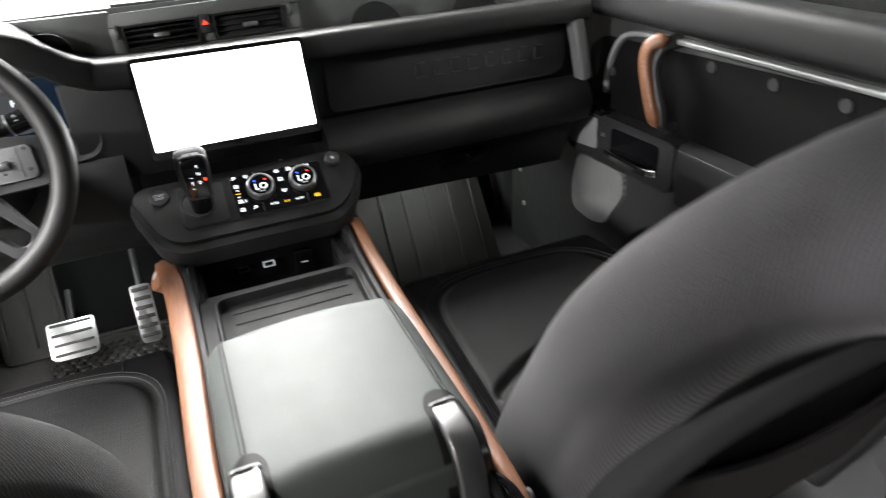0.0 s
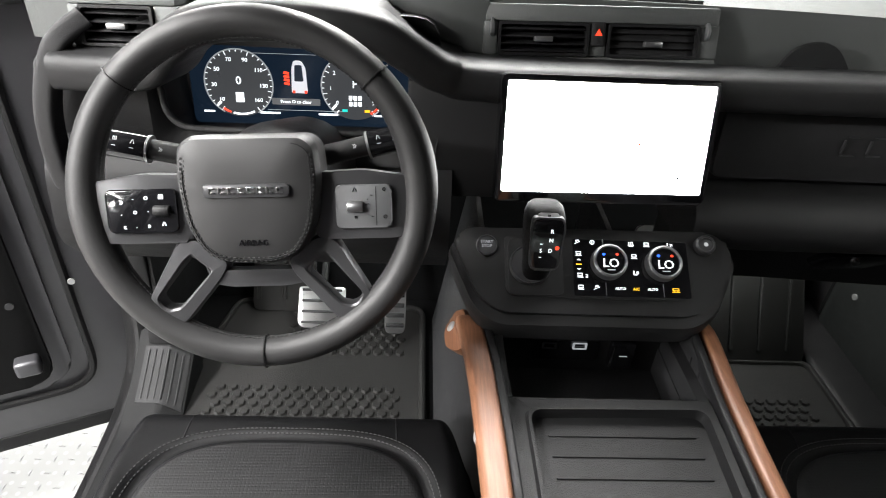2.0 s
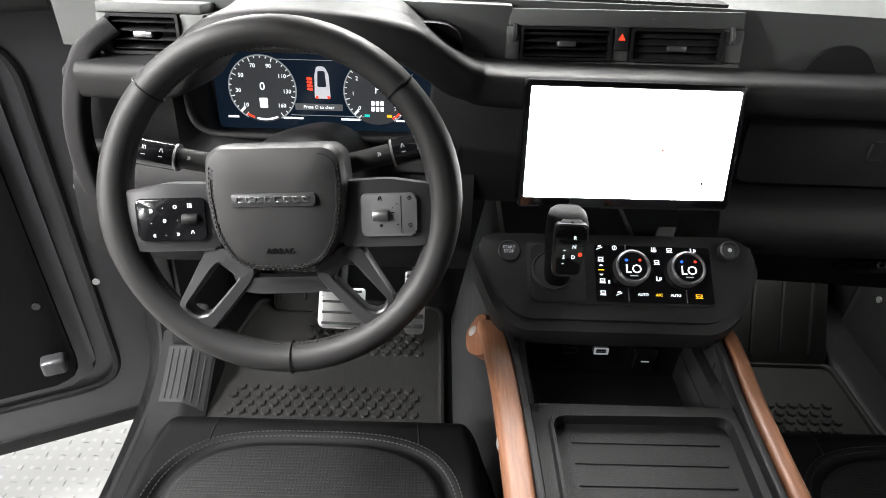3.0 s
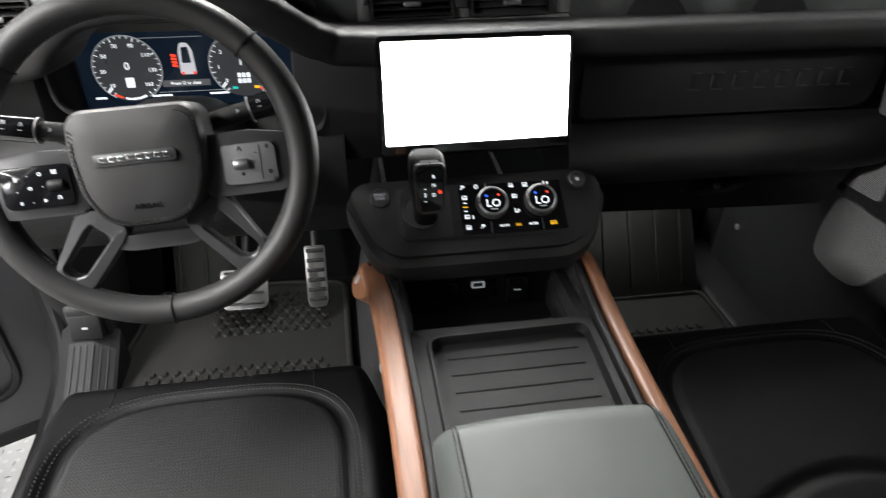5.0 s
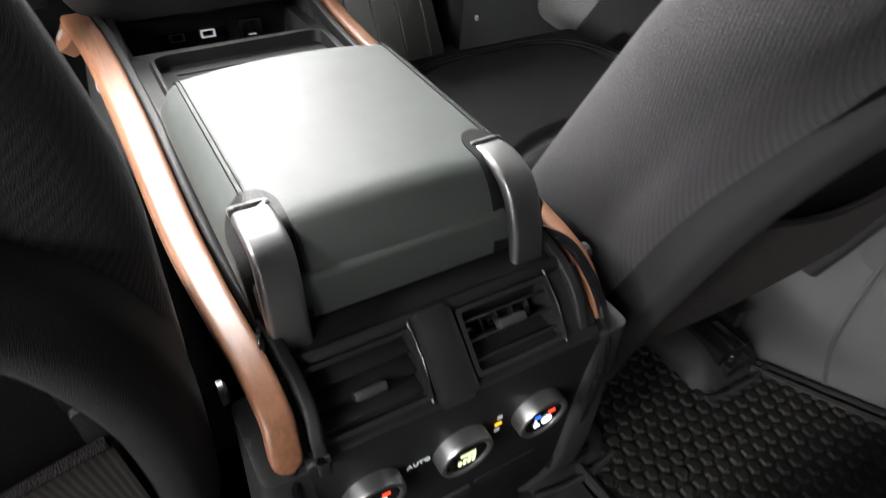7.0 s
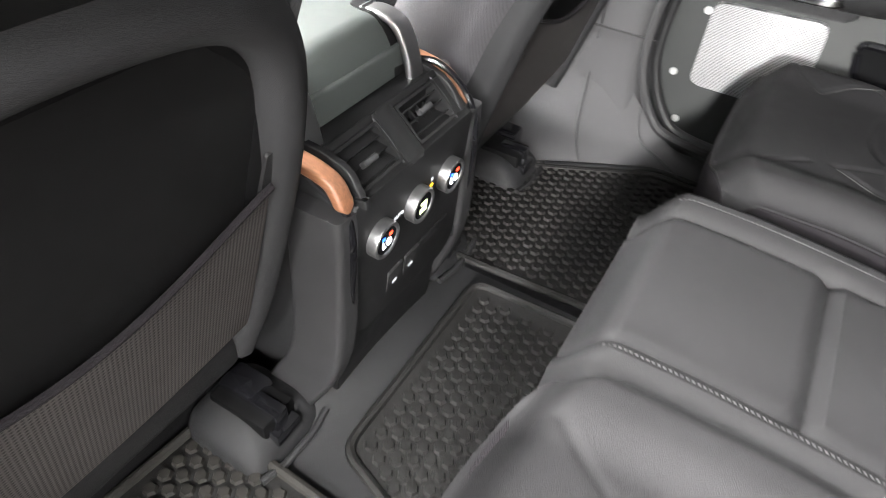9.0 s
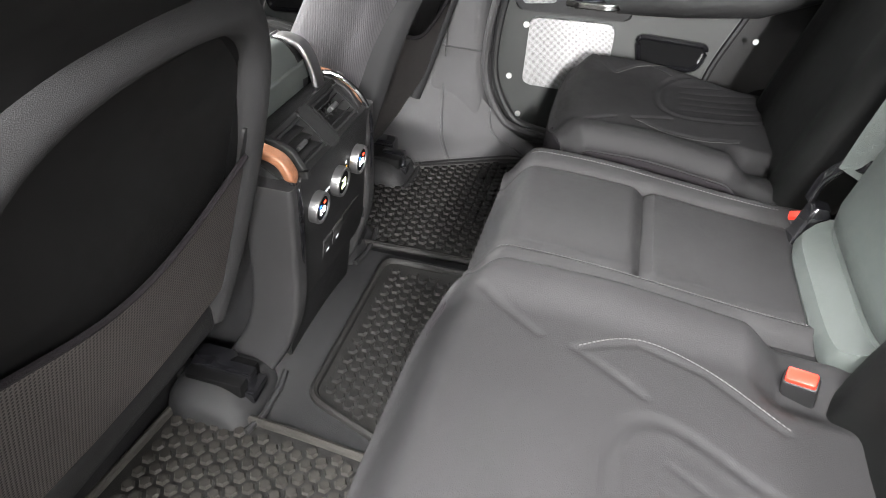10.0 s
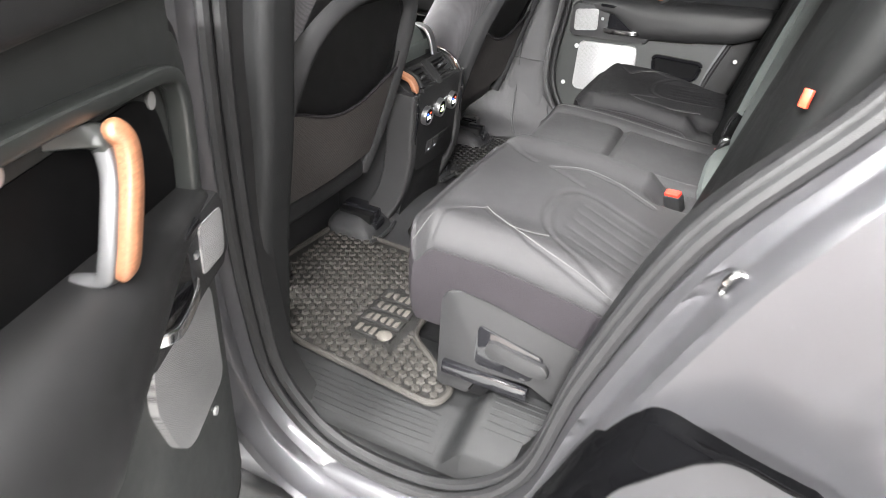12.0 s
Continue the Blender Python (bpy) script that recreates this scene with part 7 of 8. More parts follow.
part("frame", box(B(), -0.70, 0.70, -1.40, -1.02, 0.04, 0.215, 0.01), CARPET, bench, "dark seat frame")
part("hinge_bar", box(B(), -0.735, -0.72, -1.20, -1.02, 0.105, 0.135, 0.004), GLOSS, base)

buckle(pose(-0.238, -1.338, 0.380, -20, 10, 70), "black rear belt buckle with orange-red button", 0.09)
buckle(pose(0.198, -1.412, 0.352, -12, 25, 70), "black rear belt buckle with orange button", 0.09)
loop = thing("belt_guide", (0.15, -1.405, 0.30), "black plastic belt guide with a loop beside the middle pad", "seat belt")
bm = B()
sweep(bm, smooth_path([(0.170, -1.405, 0.400), (0.172, -1.412, 0.440), (0.160, -1.430, 0.475), (0.135, -1.445, 0.490), (0.100, -1.450, 0.497), (0.06, -1.452, 0.500)], 6), rounded([(-0.012, -0.005), (0.012, -0.005), (0.012, 0.005), (-0.012, 0.005)], 0.003, 3), up=(0, 1, 0.3))
part("loop", bm, GLOSS, loop, "smooth black loop")
bm = B()
loft(bm, [[Vector((0.150 + a * 0.026 * k, -1.405 + b * 0.020 * k - 0.15 * (z - 0.31), z)) for a, b in rounded([(-1, -1), (1, -1), (1, 1), (-1, 1)], 0.4, 4)] for z, k in ((0.300, 0.80), (0.312, 1.0), (0.335, 1.05), (0.345, 0.86), (0.375, 0.84), (0.395, 0.80), (0.405, 0.55))])
part("body", bm, GLOSS, loop, "black stepped body")
TG = frame_at((-0.694, -1.479, 0.753), (-0.6, -0.8, 0), (0, -0.24, 0.97))
tag = thing("belt_tag", TG, "small orange fabric tag on the backrest edge", "tag")
part("cloth", box(B(), -0.006, 0.006, -0.012, 0.012, -0.003, 0.002, 0.0006), ORANGE, tag, local=True)
bm = B()
sweep(bm, smooth_path([(0.140, -1.432, 0.470), (0.150, -1.448, 0.56), (0.165, -1.480, 0.70), (0.19, -1.535, 0.90)], 8), rect(-0.022, 0.022, -0.0012, 0.0012), up=(-0.5, 0.8, 0.2))
b2 = thing("seat_belt", (0.15, -1.43, 0.47), "pale grey-green belt webbing behind the middle pad", "seat belt")
part("webbing", bm, PALE_BELT, b2)
anchor = thing("seat_anchor", (-0.315, -1.372, 0.325), "black anchor cover with a bright bolt behind the cushion", "anchor")
part("cover", box(B(), -0.345, -0.275, -1.41, -1.372, 0.27, 0.352, 0.012, 3), PLASTIC, anchor)
part("bolt", lathe(B(), frame_at((-0.309, -1.371, 0.334), (1, 0, 0), (0, -0.2, 1)), [(0, 0.005), (0.005, 0.005), (0.0065, 0.003), (0.007, -0.002)], 14), BOLT, anchor)


# ---- rubber mats ----
def mat(name_label, outline, z, fields, size=0.0115, marks=(), worn=None):
    """A rubber mat with a raised rim and fields of six-sided studs."""
    cx = sum(p[0] for p in outline) / len(outline)
    cy = sum(p[1] for p in outline) / len(outline)
    root = thing("floor_mat", (cx, cy, z), name_label, "floor mat", "rubber mats")
    out = rounded(outline, 0.03, 5)
    part("sheet", prism(B(), out, 0.010, Matrix.Translation((0, 0, z + 0.006))), MAT, root)
    part("rim", tube(B(), [Vector((x, y, z + 0.008)) for x, y in out], 0.008, 8, closed=True), worn or MAT, root, "raised rim")
    bm = B()
    for inside in fields:
        xs, ys = [p[0] for p in inside], [p[1] for p in inside]
        step = size * 2.15
        j = 0
        y = min(ys) + size
        while y < max(ys) - size * 0.8:
            x = min(xs) + size + (step / 2 if j % 2 else 0)
            while x < max(xs) - size * 0.8:
                hit, n = False, len(inside)
                for k in range(n):
                    (ax, ay), (bx, by) = inside[k], inside[k - 1]
                    if (ay > y) != (by > y) and x < (bx - ax) * (y - ay) / (by - ay) + ax:
                        hit = not hit
                if hit and not any(a < x < b and c < y < d for a, b, c, d in marks):
                    low = [bm.verts.new((x + size * math.sin(radians(60 * k)), y + size * math.cos(radians(60 * k)), z + 0.005)) for k in range(6)]
                    top = [bm.verts.new((x + size * 0.72 * math.sin(radians(60 * k)), y + size * 0.72 * math.cos(radians(60 * k)), z + 0.0115)) for k in range(6)]
                    bm.faces.new(top)
                    for k in range(6):
                        bm.faces.new((low[k], low[(k + 1) % 6], top[(k + 1) % 6], top[k]))
                x += step
            y += step * 0.866
            j += 1
    part("studs", bm, worn or MAT, root, "six-sided raised studs", kind="stuff")
    return root


shrink = lambda pts, k: [((x - sum(p[0] for p in pts) / len(pts)) * k + sum(p[0] for p in pts) / len(pts), (y - sum(p[1] for p in pts) / len(pts)) * k + sum(p[1] for p in pts) / len(pts)) for x, y in pts]
REAR = [(-0.575, -0.435), (-0.272, -0.462), (-0.281, -0.692), (-0.30, -0.95), (-0.524, -0.885), (-0.60, -0.890), (-0.715, -1.045), (-0.775, -1.03), (-0.745, -0.677), (-0.68, -0.52)]
rm = mat("black rubber rear floor mat with six-sided studs", REAR, 0.042, [shrink(REAR, 0.94)], marks=((-0.665, -0.455, -0.87, -0.745),), worn=DUSTY)
for k in range(4):
    pad = part("moulded_pad", box(B(), -0.655 + 0.047 * k, -0.620 + 0.047 * k, -0.858, -0.754, 0.046, 0.054, 0.003, 3), MAT, rm, "raised black pad")
    bm = B()
    for j in range(5):
        y = -0.848 + 0.018 * j
        x = -0.650 + 0.047 * k
        prism(bm, rounded([(x, y), (x + 0.025, y), (x + 0.025 - 0.008 * ((j + k) % 2), y + 0.011), (x + 0.006 * ((j + k) % 3 == 0), y + 0.011)], 0.002), 0.003, Matrix.Translation((0, 0, 0.0555)), 0.0005)
    part("moulded_mark", bm, MAT_MARK, pad, "pale worn mark")
part("round_mark", lathe(B(), Matrix.Translation((-0.640, -0.838, 0.0555)), [(0, 0.003), (0.012, 0.003), (0.017, 0.001), (0.018, -0.003)], 20), MAT_MARK, rm, "pale round mark")
RIGHT = [(0.24, -0.45), (0.59, -0.44), (0.60, -0.57), (0.68, -0.72), (0.745, -0.83), (0.74, -1.0), (0.27, -1.0)]
mat("black rubber rear floor mat with six-sided studs", RIGHT, 0.042, [shrink(RIGHT, 0.94)])
MID = [(-0.205, -0.665), (0.20, -0.66), (0.21, -1.0), (-0.272, -1.0), (-0.268, -0.85)]
mat("black rubber mat over the rear tunnel", MID, 0.046, [shrink(MID, 0.90)])
DR = [(-0.225, 0.30), (-0.225, 0.70), (-0.36, 0.72), (-0.70, 0.72), (-0.745, 0.50), (-0.745, 0.12), (-0.24, 0.12)]
mat("black rubber driver's floor mat with studded bands", DR, 0.0, [[(-0.27, 0.335), (-0.27, 0.445), (-0.68, 0.445), (-0.70, 0.335)], [(-0.265, 0.525), (-0.265, 0.70), (-0.56, 0.70), (-0.56, 0.525)]], 0.0125)
PR = [(0.225, 0.12), (0.225, 0.535), (0.73, 0.535), (0.74, 0.12)]
mat("black rubber passenger's floor mat with studded bands", PR, 0.0, [[(0.30, 0.30), (0.68, 0.30), (0.68, 0.42), (0.30, 0.42)]], 0.0125)
# ribbed mat upstands in the footwells
for x0, x1, n, label in ((0.27, 0.72, 6, "ribbed rubber mat upstand in the passenger's footwell"), (-0.66, -0.50, 3, "ribbed rubber footrest in the driver's footwell")):
    m = Matrix.Translation(((x0 + x1) / 2, 0.53 if x0 > 0 else 0.68, 0.01)) @ pose(0, 0, 0, 58)
    root = thing("footwell_mat", m, label, "floor mat")
    h = 0.33 if x0 > 0 else 0.36
    w = (x1 - x0) / 2
    part("sheet", prism(B(), rounded([(-w, 0), (w, 0), (w * 0.94, h), (-w * 0.94, h)], 0.02), 0.010, None, 0.002), MAT, root, local=True)
    for k in range(n):
        x = -w * 0.8 + 1.6 * w * k / (n - 1)
        part("rib", box(B(), x - 0.005, x + 0.005, 0.03, h - 0.03, -0.001, 0.007, 0.002), MAT, root, local=True)
tun = B()
sheet(tun, 20, 12, lambda u, v: Vector((-0.305 + 0.55 * u, -0.58 - 0.42 * v, 0.0325 + 0.05 * math.sin(math.pi * u) ** 2 * max(0.0, 1 - v * 4) ** 2)), lambda u, v: Vector((-0.305 + 0.55 * u, -0.58 - 0.42 * v, 0.020)))
solo("tunnel_trim", tun, PLASTIC_GREY, "grey moulded floor between the rear mats", kind="structure")
# moulded covers over the rear ends of the seat rails
for x in (-0.235, 0.235, 0.565):
    bm = B()
    rows = []
    for i in range(10):
        f = i / 9
        k = 1 - 0.55 * f ** 2.5
        rows.append([Vector((x + a * 0.075 * (1 if f < 0.9 else 0.9) * k, -0.525 + b * 0.075 * k + 0.02 * f, 0.028 + 0.07 * f ** 0.7)) for a, b in rounded([(-1, -1), (1, -1), (1, 1), (-1, 1)], 0.5, 4)])
    loft(bm, rows)
    cover = thing("rail_cover", (x, -0.525, 0.03), "dark grey moulded cover over the seat rail end", "trim", "rail covers")
    part("housing", bm, PLASTIC_GREY, cover)
    socket = part("socket", box(B(), x - 0.030, x + 0.034, -0.575, -0.47, 0.045, 0.108, 0.006), SHELL_BLACK, cover, "open black socket")
    part("latch", box(B(), x - 0.022, x + 0.026, -0.592, -0.53, 0.062, 0.088, 0.004), GLOSS, socket, "gloss black latch")
    part("latch", box(B(), x - 0.010, x + 0.014, -0.582, -0.52, 0.088, 0.116, 0.004), GLOSS, socket)
    part("lip", tube(B(), [(x - 0.07, -0.60, 0.052), (x - 0.03, -0.608, 0.05), (x + 0.03, -0.608, 0.05), (x + 0.07, -0.60, 0.052)], 0.006, 8), PLASTIC_GREY, cover)

# ---- doors ----
def smooth_path4(stations, n):
    """Stations of four numbers, eased between."""
    out = []
    for a, b in zip(stations[:-1], stations[1:]):
        for k in range(n):
            t = k / n
            t = t * t * (3 - 2 * t)
            out.append([p + (q - p) * t for p, q in zip(a, b)])
    return out + [list(stations[-1])]


def door(side, hinge_y, turn, shift, length, label, name, low=-0.22, painted=PAINT, hinge_x=0.90, wide_edge=False):
    """A door in its own frame: x outwards times side, y back from the hinge (negative), z up. shift moves the inner fittings back."""
    root = thing(name, Matrix.Translation((side * hinge_x, hinge_y, 0)) @ pose(0, 0, 0, 0, 0, turn), label, "car door")

    def P(i, y, z):
        return Vector((-side * i, y, z))

    def plate(outline, i0, i1, bev=0.0):
        """An outline in y, z between two depths, its inner rim bevelled."""
        m = Matrix(((0, 0, -side, -side * i1), (1, 0, 0, 0), (0, 1, 0, 0), (0, 0, 0, 1)))
        return prism(B(), outline, i1 - i0, m, bev)

    L = length
    arch_cut = L < 1.0
    if arch_cut:
        out = [(0.0, low), (-0.38, low), (-0.50, low + 0.06), (-0.57, 0.10), (-0.60, 0.34), (-0.69, 0.60), (-0.84, 0.80), (0.0, 0.80)]
    else:
        out = [(0.0, low), (-L + 0.04, low), (-L, low + 0.10), (-L, 0.80), (0.0, 0.80)]
    part("outer_skin", plate(rounded(out, 0.04), -0.045, -0.02), painted, root, "grey metallic door skin", local=True)
    inner = [(y * 0.985 - 0.008, z * 0.98 + 0.006) for y, z in out]
    part("door_shell", plate(rounded(inner, 0.05), -0.02, 0.025, 0.012), painted, root, "grey metallic door shell", local=True)
    card = [(y * 0.90 - 0.045, (z - 0.3) * 0.90 + 0.335) for y, z in out]
    if wide_edge:
        card = [(y * 0.80 - 0.225, (z - 0.3) * 0.87 + 0.40) for y, z in out]
        part("inner_flange", plate(rounded([(y * 0.86 - 0.185, (z - 0.3) * 0.85 + 0.36) for y, z in out], 0.09, 8), 0.02, 0.036, 0.010), painted, root, "grey metallic inner flange", local=True)
        part("bracket", box(B(), *sorted((-side * 0.03, -side * 0.085)), -0.295, -0.240, -0.080, -0.035, 0.010, 3), painted, root, "painted bracket", local=True)
        part("bolt", lathe(B(), Matrix.Translation(P(0.054, -0.259, 0.115)) @ frame_at((0, 0, 0), (0, side, 0), (0, 0, 1)), [(0, 0.003), (0.004, 0.003), (0.0045, 0.005), (0.008, 0.004), (0.009, -0.002)], 16), DARK_SATIN, root, "small round bolt", local=True)
        part("lower_strip", box(B(), *sorted((-side * -0.05, -side * 0.03)), -L + 0.02, -0.02, low - 0.035, low + 0.012, 0.008), RUBBER, root, "black strip along the door's lower edge", local=True)
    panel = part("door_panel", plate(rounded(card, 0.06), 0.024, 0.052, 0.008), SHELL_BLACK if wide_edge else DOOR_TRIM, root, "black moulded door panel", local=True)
    end = -L + 0.10 if not arch_cut else -0.80
    # padded upper roll
    bm = B()
    low_z = -0.032
    rise = 0.07 if arch_cut else 0.0
    sweep(bm, [P(0.045, -0.05, 0.800 + rise), P(0.05, end * 0.5, 0.805 + rise), P(0.045, end, 0.800 + rise)], rounded([(-0.045, low_z), (0.04, low_z), (0.04, 0.05), (-0.045, 0.05)], 0.025, 4))
    part("upper_roll", bm, LEATHER_DASH, root, "padded black top of the door", local=True)
    # long rail with bolts
    s = shift
    w = 1.0 if arch_cut else 1.35
    if arch_cut:
        rail = smooth_path([P(0.064, -0.126 + s, 0.56), P(0.066, -0.118 + s, 0.64), P(0.070, -0.128 + s, 0.712), P(0.074, -0.172 + s, 0.748), P(0.076, -0.30 + s, 0.764), P(0.076, -0.453 + s, 0.778), P(0.074, end, 0.800)], 7)
        prof = rounded([(-0.010, -0.014), (0.010, -0.016), (0.012, 0.016), (-0.008, 0.014)], 0.006, 3)
    else:
        rail = smooth_path([P(0.052, -0.219 + s, 0.60), P(0.054, -0.225 + s, 0.66), P(0.056, -0.262 + s, 0.725), P(0.056, -0.33 + s, 0.750), P(0.056, -0.56 + s, 0.754), P(0.056, end, 0.752)], 7)
        prof = rounded([(-0.007, -0.010), (0.007, -0.010), (0.005, 0.010), (-0.005, 0.010)], 0.004, 3)
    if arch_cut:
        part("upper_panel", plate([(-0.103, 0.66), (-0.106, 0.90), (end, 0.90), (end, 0.797), (-0.453, 0.775), (-0.30, 0.762), (-0.172, 0.746), (-0.130, 0.712), (-0.118, 0.66)], 0.03, 0.066, 0.004), DOOR_TRIM, panel, "smooth dark upper door panel", local=True)
    bm = B()
    sweep(bm, rail, prof, up=P(1, 0, 0))
    rl = part("rail", bm, SATIN_RAIL if not arch_cut else RAIL_TRIM, panel, "smooth rail framing the recess", local=True)
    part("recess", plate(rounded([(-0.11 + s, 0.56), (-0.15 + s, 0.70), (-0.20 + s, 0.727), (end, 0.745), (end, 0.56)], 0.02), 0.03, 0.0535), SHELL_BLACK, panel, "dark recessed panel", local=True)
    for y, z in (((-0.110, 0.600), (-0.164, 0.713), (-0.453, 0.748)) if arch_cut else ((-0.523, 0.653), (-0.816, 0.722), (-0.958, 0.722), (-1.094, 0.721))):
        if y > end:
            part("bolt", lathe(B(), Matrix.Translation(P(0.054, y, z)) @ frame_at((0, 0, 0), (0, side, 0), (0, 0, 1)), [(0, 0.006), (0.007, 0.006), (0.010, 0.003), (0.011, -0.002)], 18), BOLT if arch_cut else DARK_SATIN, panel, "round metal bolt", local=True)
    if arch_cut:
        # one long pad, thin over the tweeter and deep behind the handle
        bm = B()
        rows = []
        stations = ((0.108, 0.078, 0.572, 0.545), (0.118, 0.090, 0.580, 0.540), (0.24, 0.105, 0.592, 0.530), (0.36, 0.116, 0.612, 0.47), (0.50, 0.128, 0.630, 0.40), (0.84, 0.136, 0.640, 0.36))
        if side > 0:
            stations = ((0.108, 0.078, 0.572, 0.545), (0.118, 0.090, 0.580, 0.540), (0.24, 0.105, 0.592, 0.530), (0.34, 0.116, 0.600, 0.462), (0.50, 0.126, 0.612, 0.476), (0.66, 0.130, 0.622, 0.500), (0.80, 0.110, 0.625, 0.560))
        for a, io, zt, zb in [Vector(p) for p in smooth_path4(stations, 5)]:
            rows.append([P(i_, -a, z_) for i_, z_ in [(0.05, zt)] + [(0.05 + (io - 0.05) * (1 - abs(q) ** 3) ** 0.4, (zt + zb) / 2 + (zt - zb) / 2 * q) for q in [1 - 2 * k_ / 16 for k_ in range(1, 16)]] + [(0.05, zb)]])
        loft(bm, rows)
        part("door_armrest", bm, LEATHER_DASH, panel, "long padded black door armrest", local=True)
    else:
        # armrest shelf
        bm = B()
        rows = []
        for i in range(20):
            f = i / 19
            y = -0.375 * w + s + (end - 0.02 + 0.375 * w - s) * f
            bulge = 0.062 * ramp(0.5 + f / 0.10) * (1 - 0.3 * ramp((f - 0.85) / 0.15))
            rows.append([P(0.05 + bulge * a, y, 0.545 + b) for a, b in rounded([(0, -0.12), (0.75, -0.10), (1.0, -0.02), (0.92, 0.022), (0, 0.024)], 0.02, 3)])
        loft(bm, rows)
        part("door_armrest", bm, LEATHER_DASH, panel, "padded black door armrest", local=True)
    # wooden grab handle on metal feet
    hy = -0.335 + s if arch_cut else -0.41 + s
    bm = B()
    lean = 0.035
    if arch_cut:
        hp = smooth_path([P(0.098, hy - 0.050, 0.612), P(0.108, hy - 0.049, 0.626), P(0.111, hy - 0.034, 0.662), P(0.111, hy - 0.014, 0.705), P(0.106, hy - 0.004, 0.738), P(0.092, hy - 0.014, 0.754)], 7)
        core = smooth_path([P(0.060, hy - 0.066, 0.604), P(0.090, hy - 0.060, 0.610), P(0.097, hy - 0.054, 0.630), P(0.099, hy - 0.040, 0.662), P(0.099, hy - 0.020, 0.705), P(0.094, hy - 0.012, 0.732)], 6)
        foot = smooth_path([P(0.094, hy - 0.012, 0.732), P(0.086, hy - 0.018, 0.746), P(0.050, hy - 0.042, 0.750)], 6)
    else:
        hp = smooth_path([P(0.094, hy - lean, 0.590), P(0.106, hy - lean, 0.612), P(0.110, hy - lean * 0.5, 0.66), P(0.110, hy, 0.715), P(0.104, hy - 0.004, 0.748), P(0.084, hy - 0.030, 0.764)], 7)
        core = smooth_path([P(0.056, hy - lean - 0.01, 0.580), P(0.088, hy - lean - 0.006, 0.590), P(0.096, hy - lean - 0.004, 0.62), P(0.098, hy - lean * 0.5 - 0.004, 0.66), P(0.097, hy - 0.006, 0.71), P(0.088, hy - 0.014, 0.745)], 6)
        foot = smooth_path([P(0.088, hy - 0.014, 0.745), P(0.075, hy - 0.022, 0.752), P(0.050, hy - 0.035, 0.757)], 6)
    k = 0.76 if arch_cut else 0.8
    sweep(bm, hp, [(a * k, b) for a, b in rounded([(-0.017, -0.008), (0.017, -0.008), (0.017, 0.006), (0.008, 0.010), (-0.008, 0.010), (-0.017, 0.006)], 0.004, 3)], up=P(1, 0, 0), scale=lambda f: max(0.15, 1 - (max(0, abs(2 * f - 1) - 0.78) / 0.22) ** 2.2))
    hd = part("grab_handle", bm, WOOD, panel, "walnut grab handle", local=True)
    prof_ = [(a * k, b) for a, b in rounded([(-0.019, -0.010), (0.019, -0.010), (0.016, 0.006), (-0.016, 0.006)], 0.005, 3)]
    part("handle_core", sweep(B(), core, prof_, up=P(1, 0, 0)), HANDLE_CORE if arch_cut else DARK_SATIN, hd, "satin metal handle core", local=True)
    part("handle_foot", sweep(B(), foot, prof_, up=P(1, 0, 0)), RAIL_TRIM, hd, "dark upper foot of the handle", local=True)
    # speaker grilles
    g1 = rounded([(-0.100 * w + s, 0.540), (-0.185 * w + s, 0.552), (-0.190 * w + s, 0.478), (-0.105 * w + s, 0.466)], 0.012)
    part("tweeter_surround", plate([(y * 1.0, z) for y, z in rounded([(-0.085 * w + s, 0.562), (-0.376 * w + s, 0.568), (-0.376 * w + s, 0.455), (-0.088 * w + s, 0.448)], 0.02)], 0.045, 0.096, 0.008), PLASTIC_GREY, panel, "grey switch surround", local=True)
    part("tweeter_grille", plate(g1, 0.060, 0.0985, 0.002), GRILLE, panel, "pale metal tweeter grille", local=True)
    g2 = rounded([(-0.128 + s, 0.422), (-0.315 + s, 0.430), (-0.325 + s, 0.372), (-0.258 + s, 0.268), (-0.20 + s, 0.255), (-0.118 + s, 0.262), (-0.112 + s, 0.33)] if not arch_cut else [(-0.125, 0.425), (-0.338, 0.435), (-0.345, 0.40), (-0.345, 0.245), (-0.125, 0.245)] if side > 0 else [(-0.094, 0.400), (-0.305, 0.415), (-0.318, 0.34), (-0.285, 0.24), (-0.245, 0.195), (-0.094, 0.205)], 0.022)
    part("speaker_grille", plate(g2, 0.045, 0.064, 0.003), GRILLE, panel, "pale metal speaker grille", local=True)
    # pull handle
    part("pull_recess", plate(rounded([(-0.225 * w + s, 0.545), (-0.345 * w + s, 0.550), (-0.345 * w + s, 0.478), (-0.225 * w + s, 0.470)], 0.012), 0.060, 0.0968), GLOSS, panel, "dark pull recess", local=True)
    bm = B()
    sweep(bm, smooth_path([P(0.096, -0.215 * w + s, 0.483), P(0.106, -0.25 * w + s, 0.484), P(0.112, -0.32 * w + s, 0.488), P(0.098, -0.345 * w + s, 0.492)], 5), rect(-0.006, 0.006, -0.009, 0.009, 0.004))
    part("pull_handle", bm, CHROME, panel, "bright metal door pull", local=True)
    part("lock_button", box(B(), *sorted((-side * 0.094, -side * 0.1)), -0.208 * w + s, -0.208 * w + 0.01 + s, 0.515, 0.525, 0.002), SATIN, panel, local=True)
    part("window_switches", box(B(), *sorted((-side * 0.075, -side * 0.105)), -0.27 + s, -0.19 + s, 0.562, 0.572, 0.003), GLOSS, panel, "gloss window switches", local=True)
    # lower pocket
    py = -0.40 + s if arch_cut else -0.52 + s
    bm = B()
    o = rounded([(py, 0.415), (py - 0.175, 0.412), (py - 0.160, 0.35), (py - 0.02, 0.34)], 0.02)
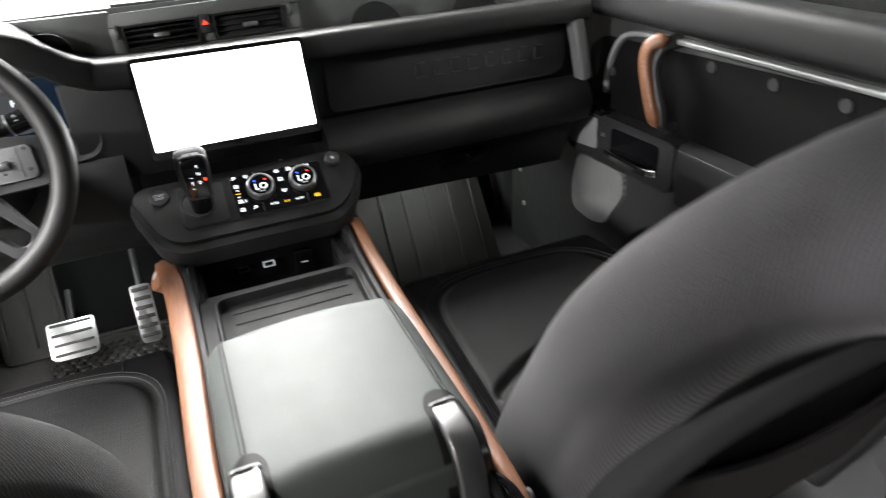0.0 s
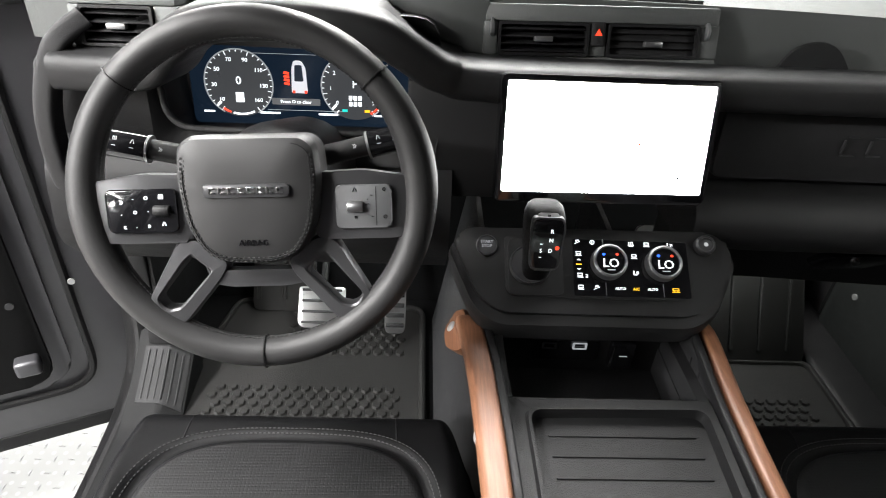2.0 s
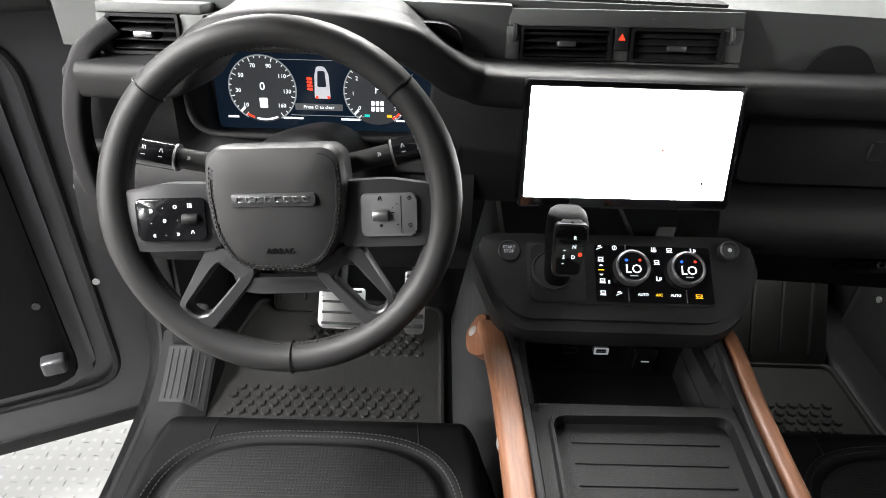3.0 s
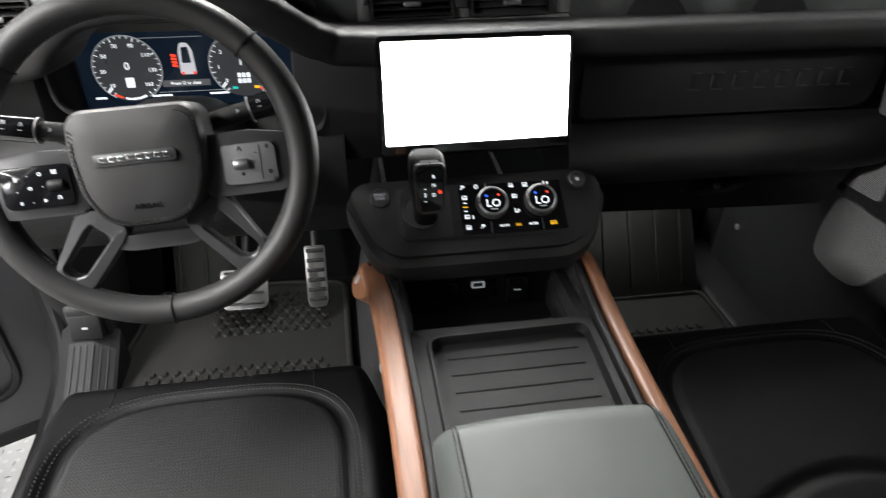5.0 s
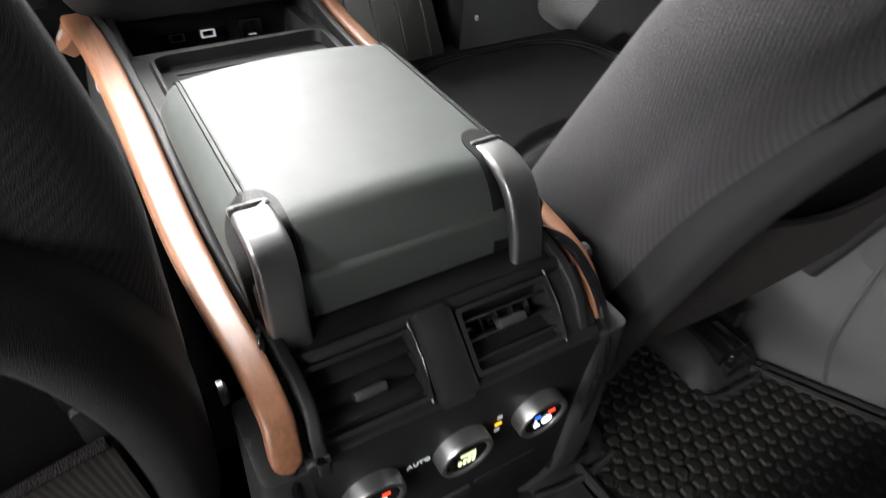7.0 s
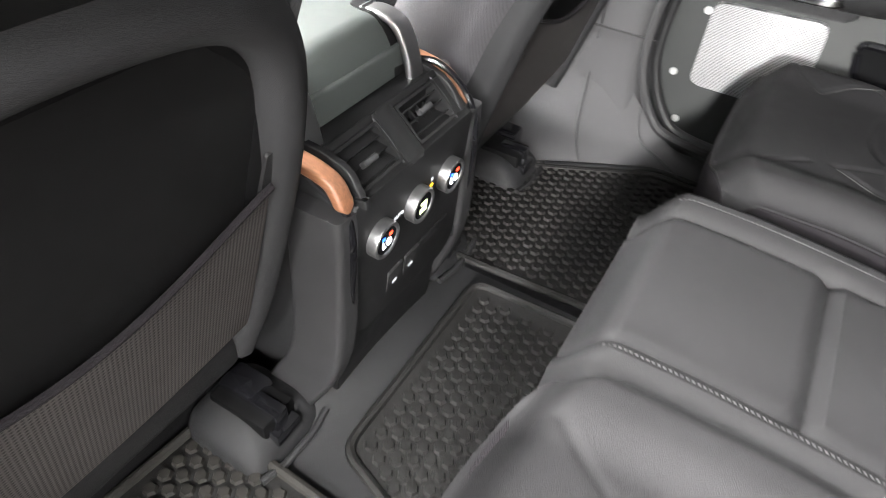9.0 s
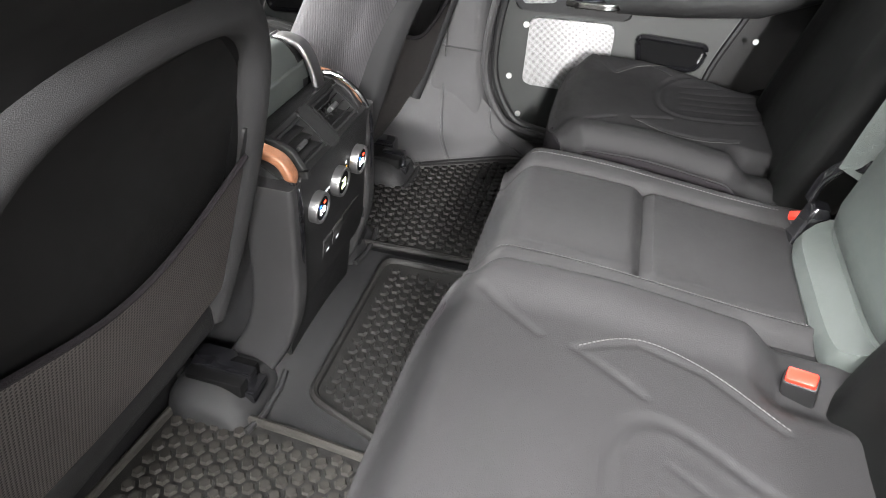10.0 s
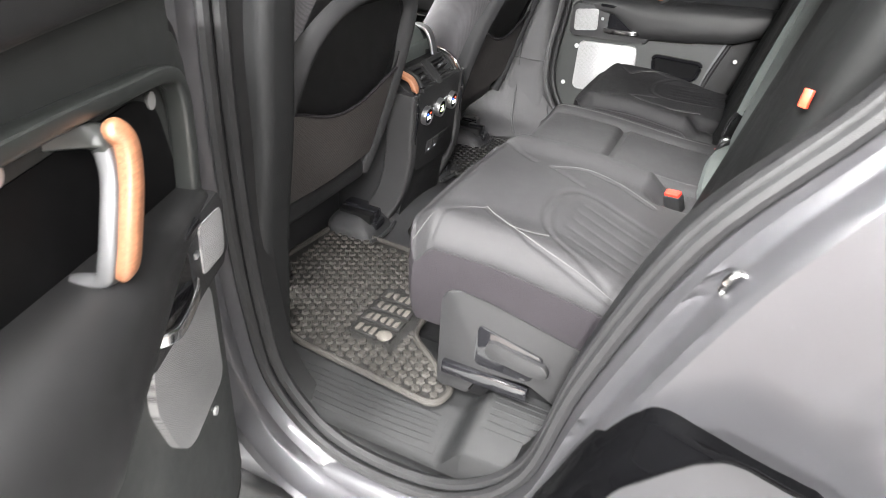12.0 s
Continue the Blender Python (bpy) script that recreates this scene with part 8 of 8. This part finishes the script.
    tube(bm, [P(0.055, y, z) for y, z in o], 0.008, 7, closed=True)
    part("pocket_rim", bm, GLOSS, panel, "dark rim of the lower pocket", local=True)
    part("pocket", plate(o, 0.05, 0.0535), CARPET, panel, "dark lower pocket", local=True)
    for y, z in ((-0.087 if arch_cut else -0.10, 0.257), (-0.116 if arch_cut else -0.10, 0.402), (-0.125, 0.15)):
        part("bolt", lathe(B(), Matrix.Translation(P(0.054, y, z)) @ frame_at((0, 0, 0), (0, side, 0), (0, 0, 1)), [(0, 0.004), (0.006, 0.004), (0.008, 0.002), (0.008, -0.002)], 16), BOLT, panel, "small bright bolt", local=True)
    if arch_cut:
        part("bolt", lathe(B(), Matrix.Translation(P(0.054, -0.677, 0.44)) @ frame_at((0, 0, 0), (0, side, 0), (0, 0, 1)), [(0, 0.004), (0.005, 0.004), (0.007, 0.002), (0.007, -0.002)], 16), BOLT, panel, "round bright bolt", local=True)
    # window frame and pane
    top = [P(-0.02, -0.02, 0.78), P(0.06, -0.03 if arch_cut else -0.46, 1.30), P(0.06, end + 0.02, 1.31), P(-0.01, end - 0.02, 0.80)]
    bm = B()
    tube(bm, smooth_path(top, 6), 0.020, 8, up=(0, 1, 0))
    part("window_frame", bm, PLASTIC, root, "black window frame", local=True)
    bm = B()
    bm.faces.new([bm.verts.new(p) for p in top])
    bmesh.ops.solidify(bm, geom=bm.faces[:], thickness=0.004)
    pane = part("pane", bm, CLEAR, root, "clear side window", local=True)
    pane.visible_shadow = False
    bm = B()
    ring = [(y * 0.90 - 0.14, (z - 0.3) * 0.82 + 0.31) for y, z in out] if wide_edge else [(y * 0.965 - 0.016, z * 0.96 + 0.02) for y, z in out]
    tube(bm, [P(0.028, y, z) for y, z in rounded(ring, 0.10 if wide_edge else 0.06, 8)], 0.010 if wide_edge else 0.008, 7, up=(1, 0, 0), closed=True)
    part("door_seal", bm, RUBBER, root, "black rubber door seal", local=True)
    return root


door(1, 0.75, 0, -0.285, 1.28, "closed front passenger door with pale speaker grilles and a walnut handle", "front_door")
door(1, -0.70, 0, 0.0, 0.90, "closed rear door with pale speaker grilles", "rear_door")
door(-1, -0.644, -66, 0.0, 0.90, "open rear door with a walnut grab handle and pale speaker grille", "rear_door", hinge_x=0.967)
door(-1, 0.70, -66, -0.285, 1.26, "open driver's door with grey painted edge", "front_door", low=-0.32, hinge_x=0.95, wide_edge=True)

# door striker on the rear pillar
strk = thing("door_striker", (-0.90, -1.487, 0.565), "bright metal door striker loop on the rear pillar", "striker")
part("plate", prism(B(), rounded([(-0.030, -0.022), (0.030, -0.022), (0.034, 0.018), (-0.026, 0.022)], 0.008), 0.004, frame_at((-0.915, -1.487, 0.565), (-0.2, -0.75, 0.6), (0.3, 0.5, 0.8)), 0.001), STEEL, strk)
part("loop", tube(B(), smooth_path([(-0.915, -1.475, 0.555), (-0.925, -1.445, 0.575), (-0.925, -1.455, 0.605), (-0.915, -1.490, 0.590)], 5), 0.005, 8), CHROME, strk)
for d in (-0.02, 0.02):
    part("bolt", lathe(B(), frame_at((-0.918, -1.487 + d, 0.565 - d * 0.8), (0, -1, 0), (0, 0, 1)), [(0, 0.004), (0.005, 0.004), (0.007, 0.0)], 12), BOLT, strk)
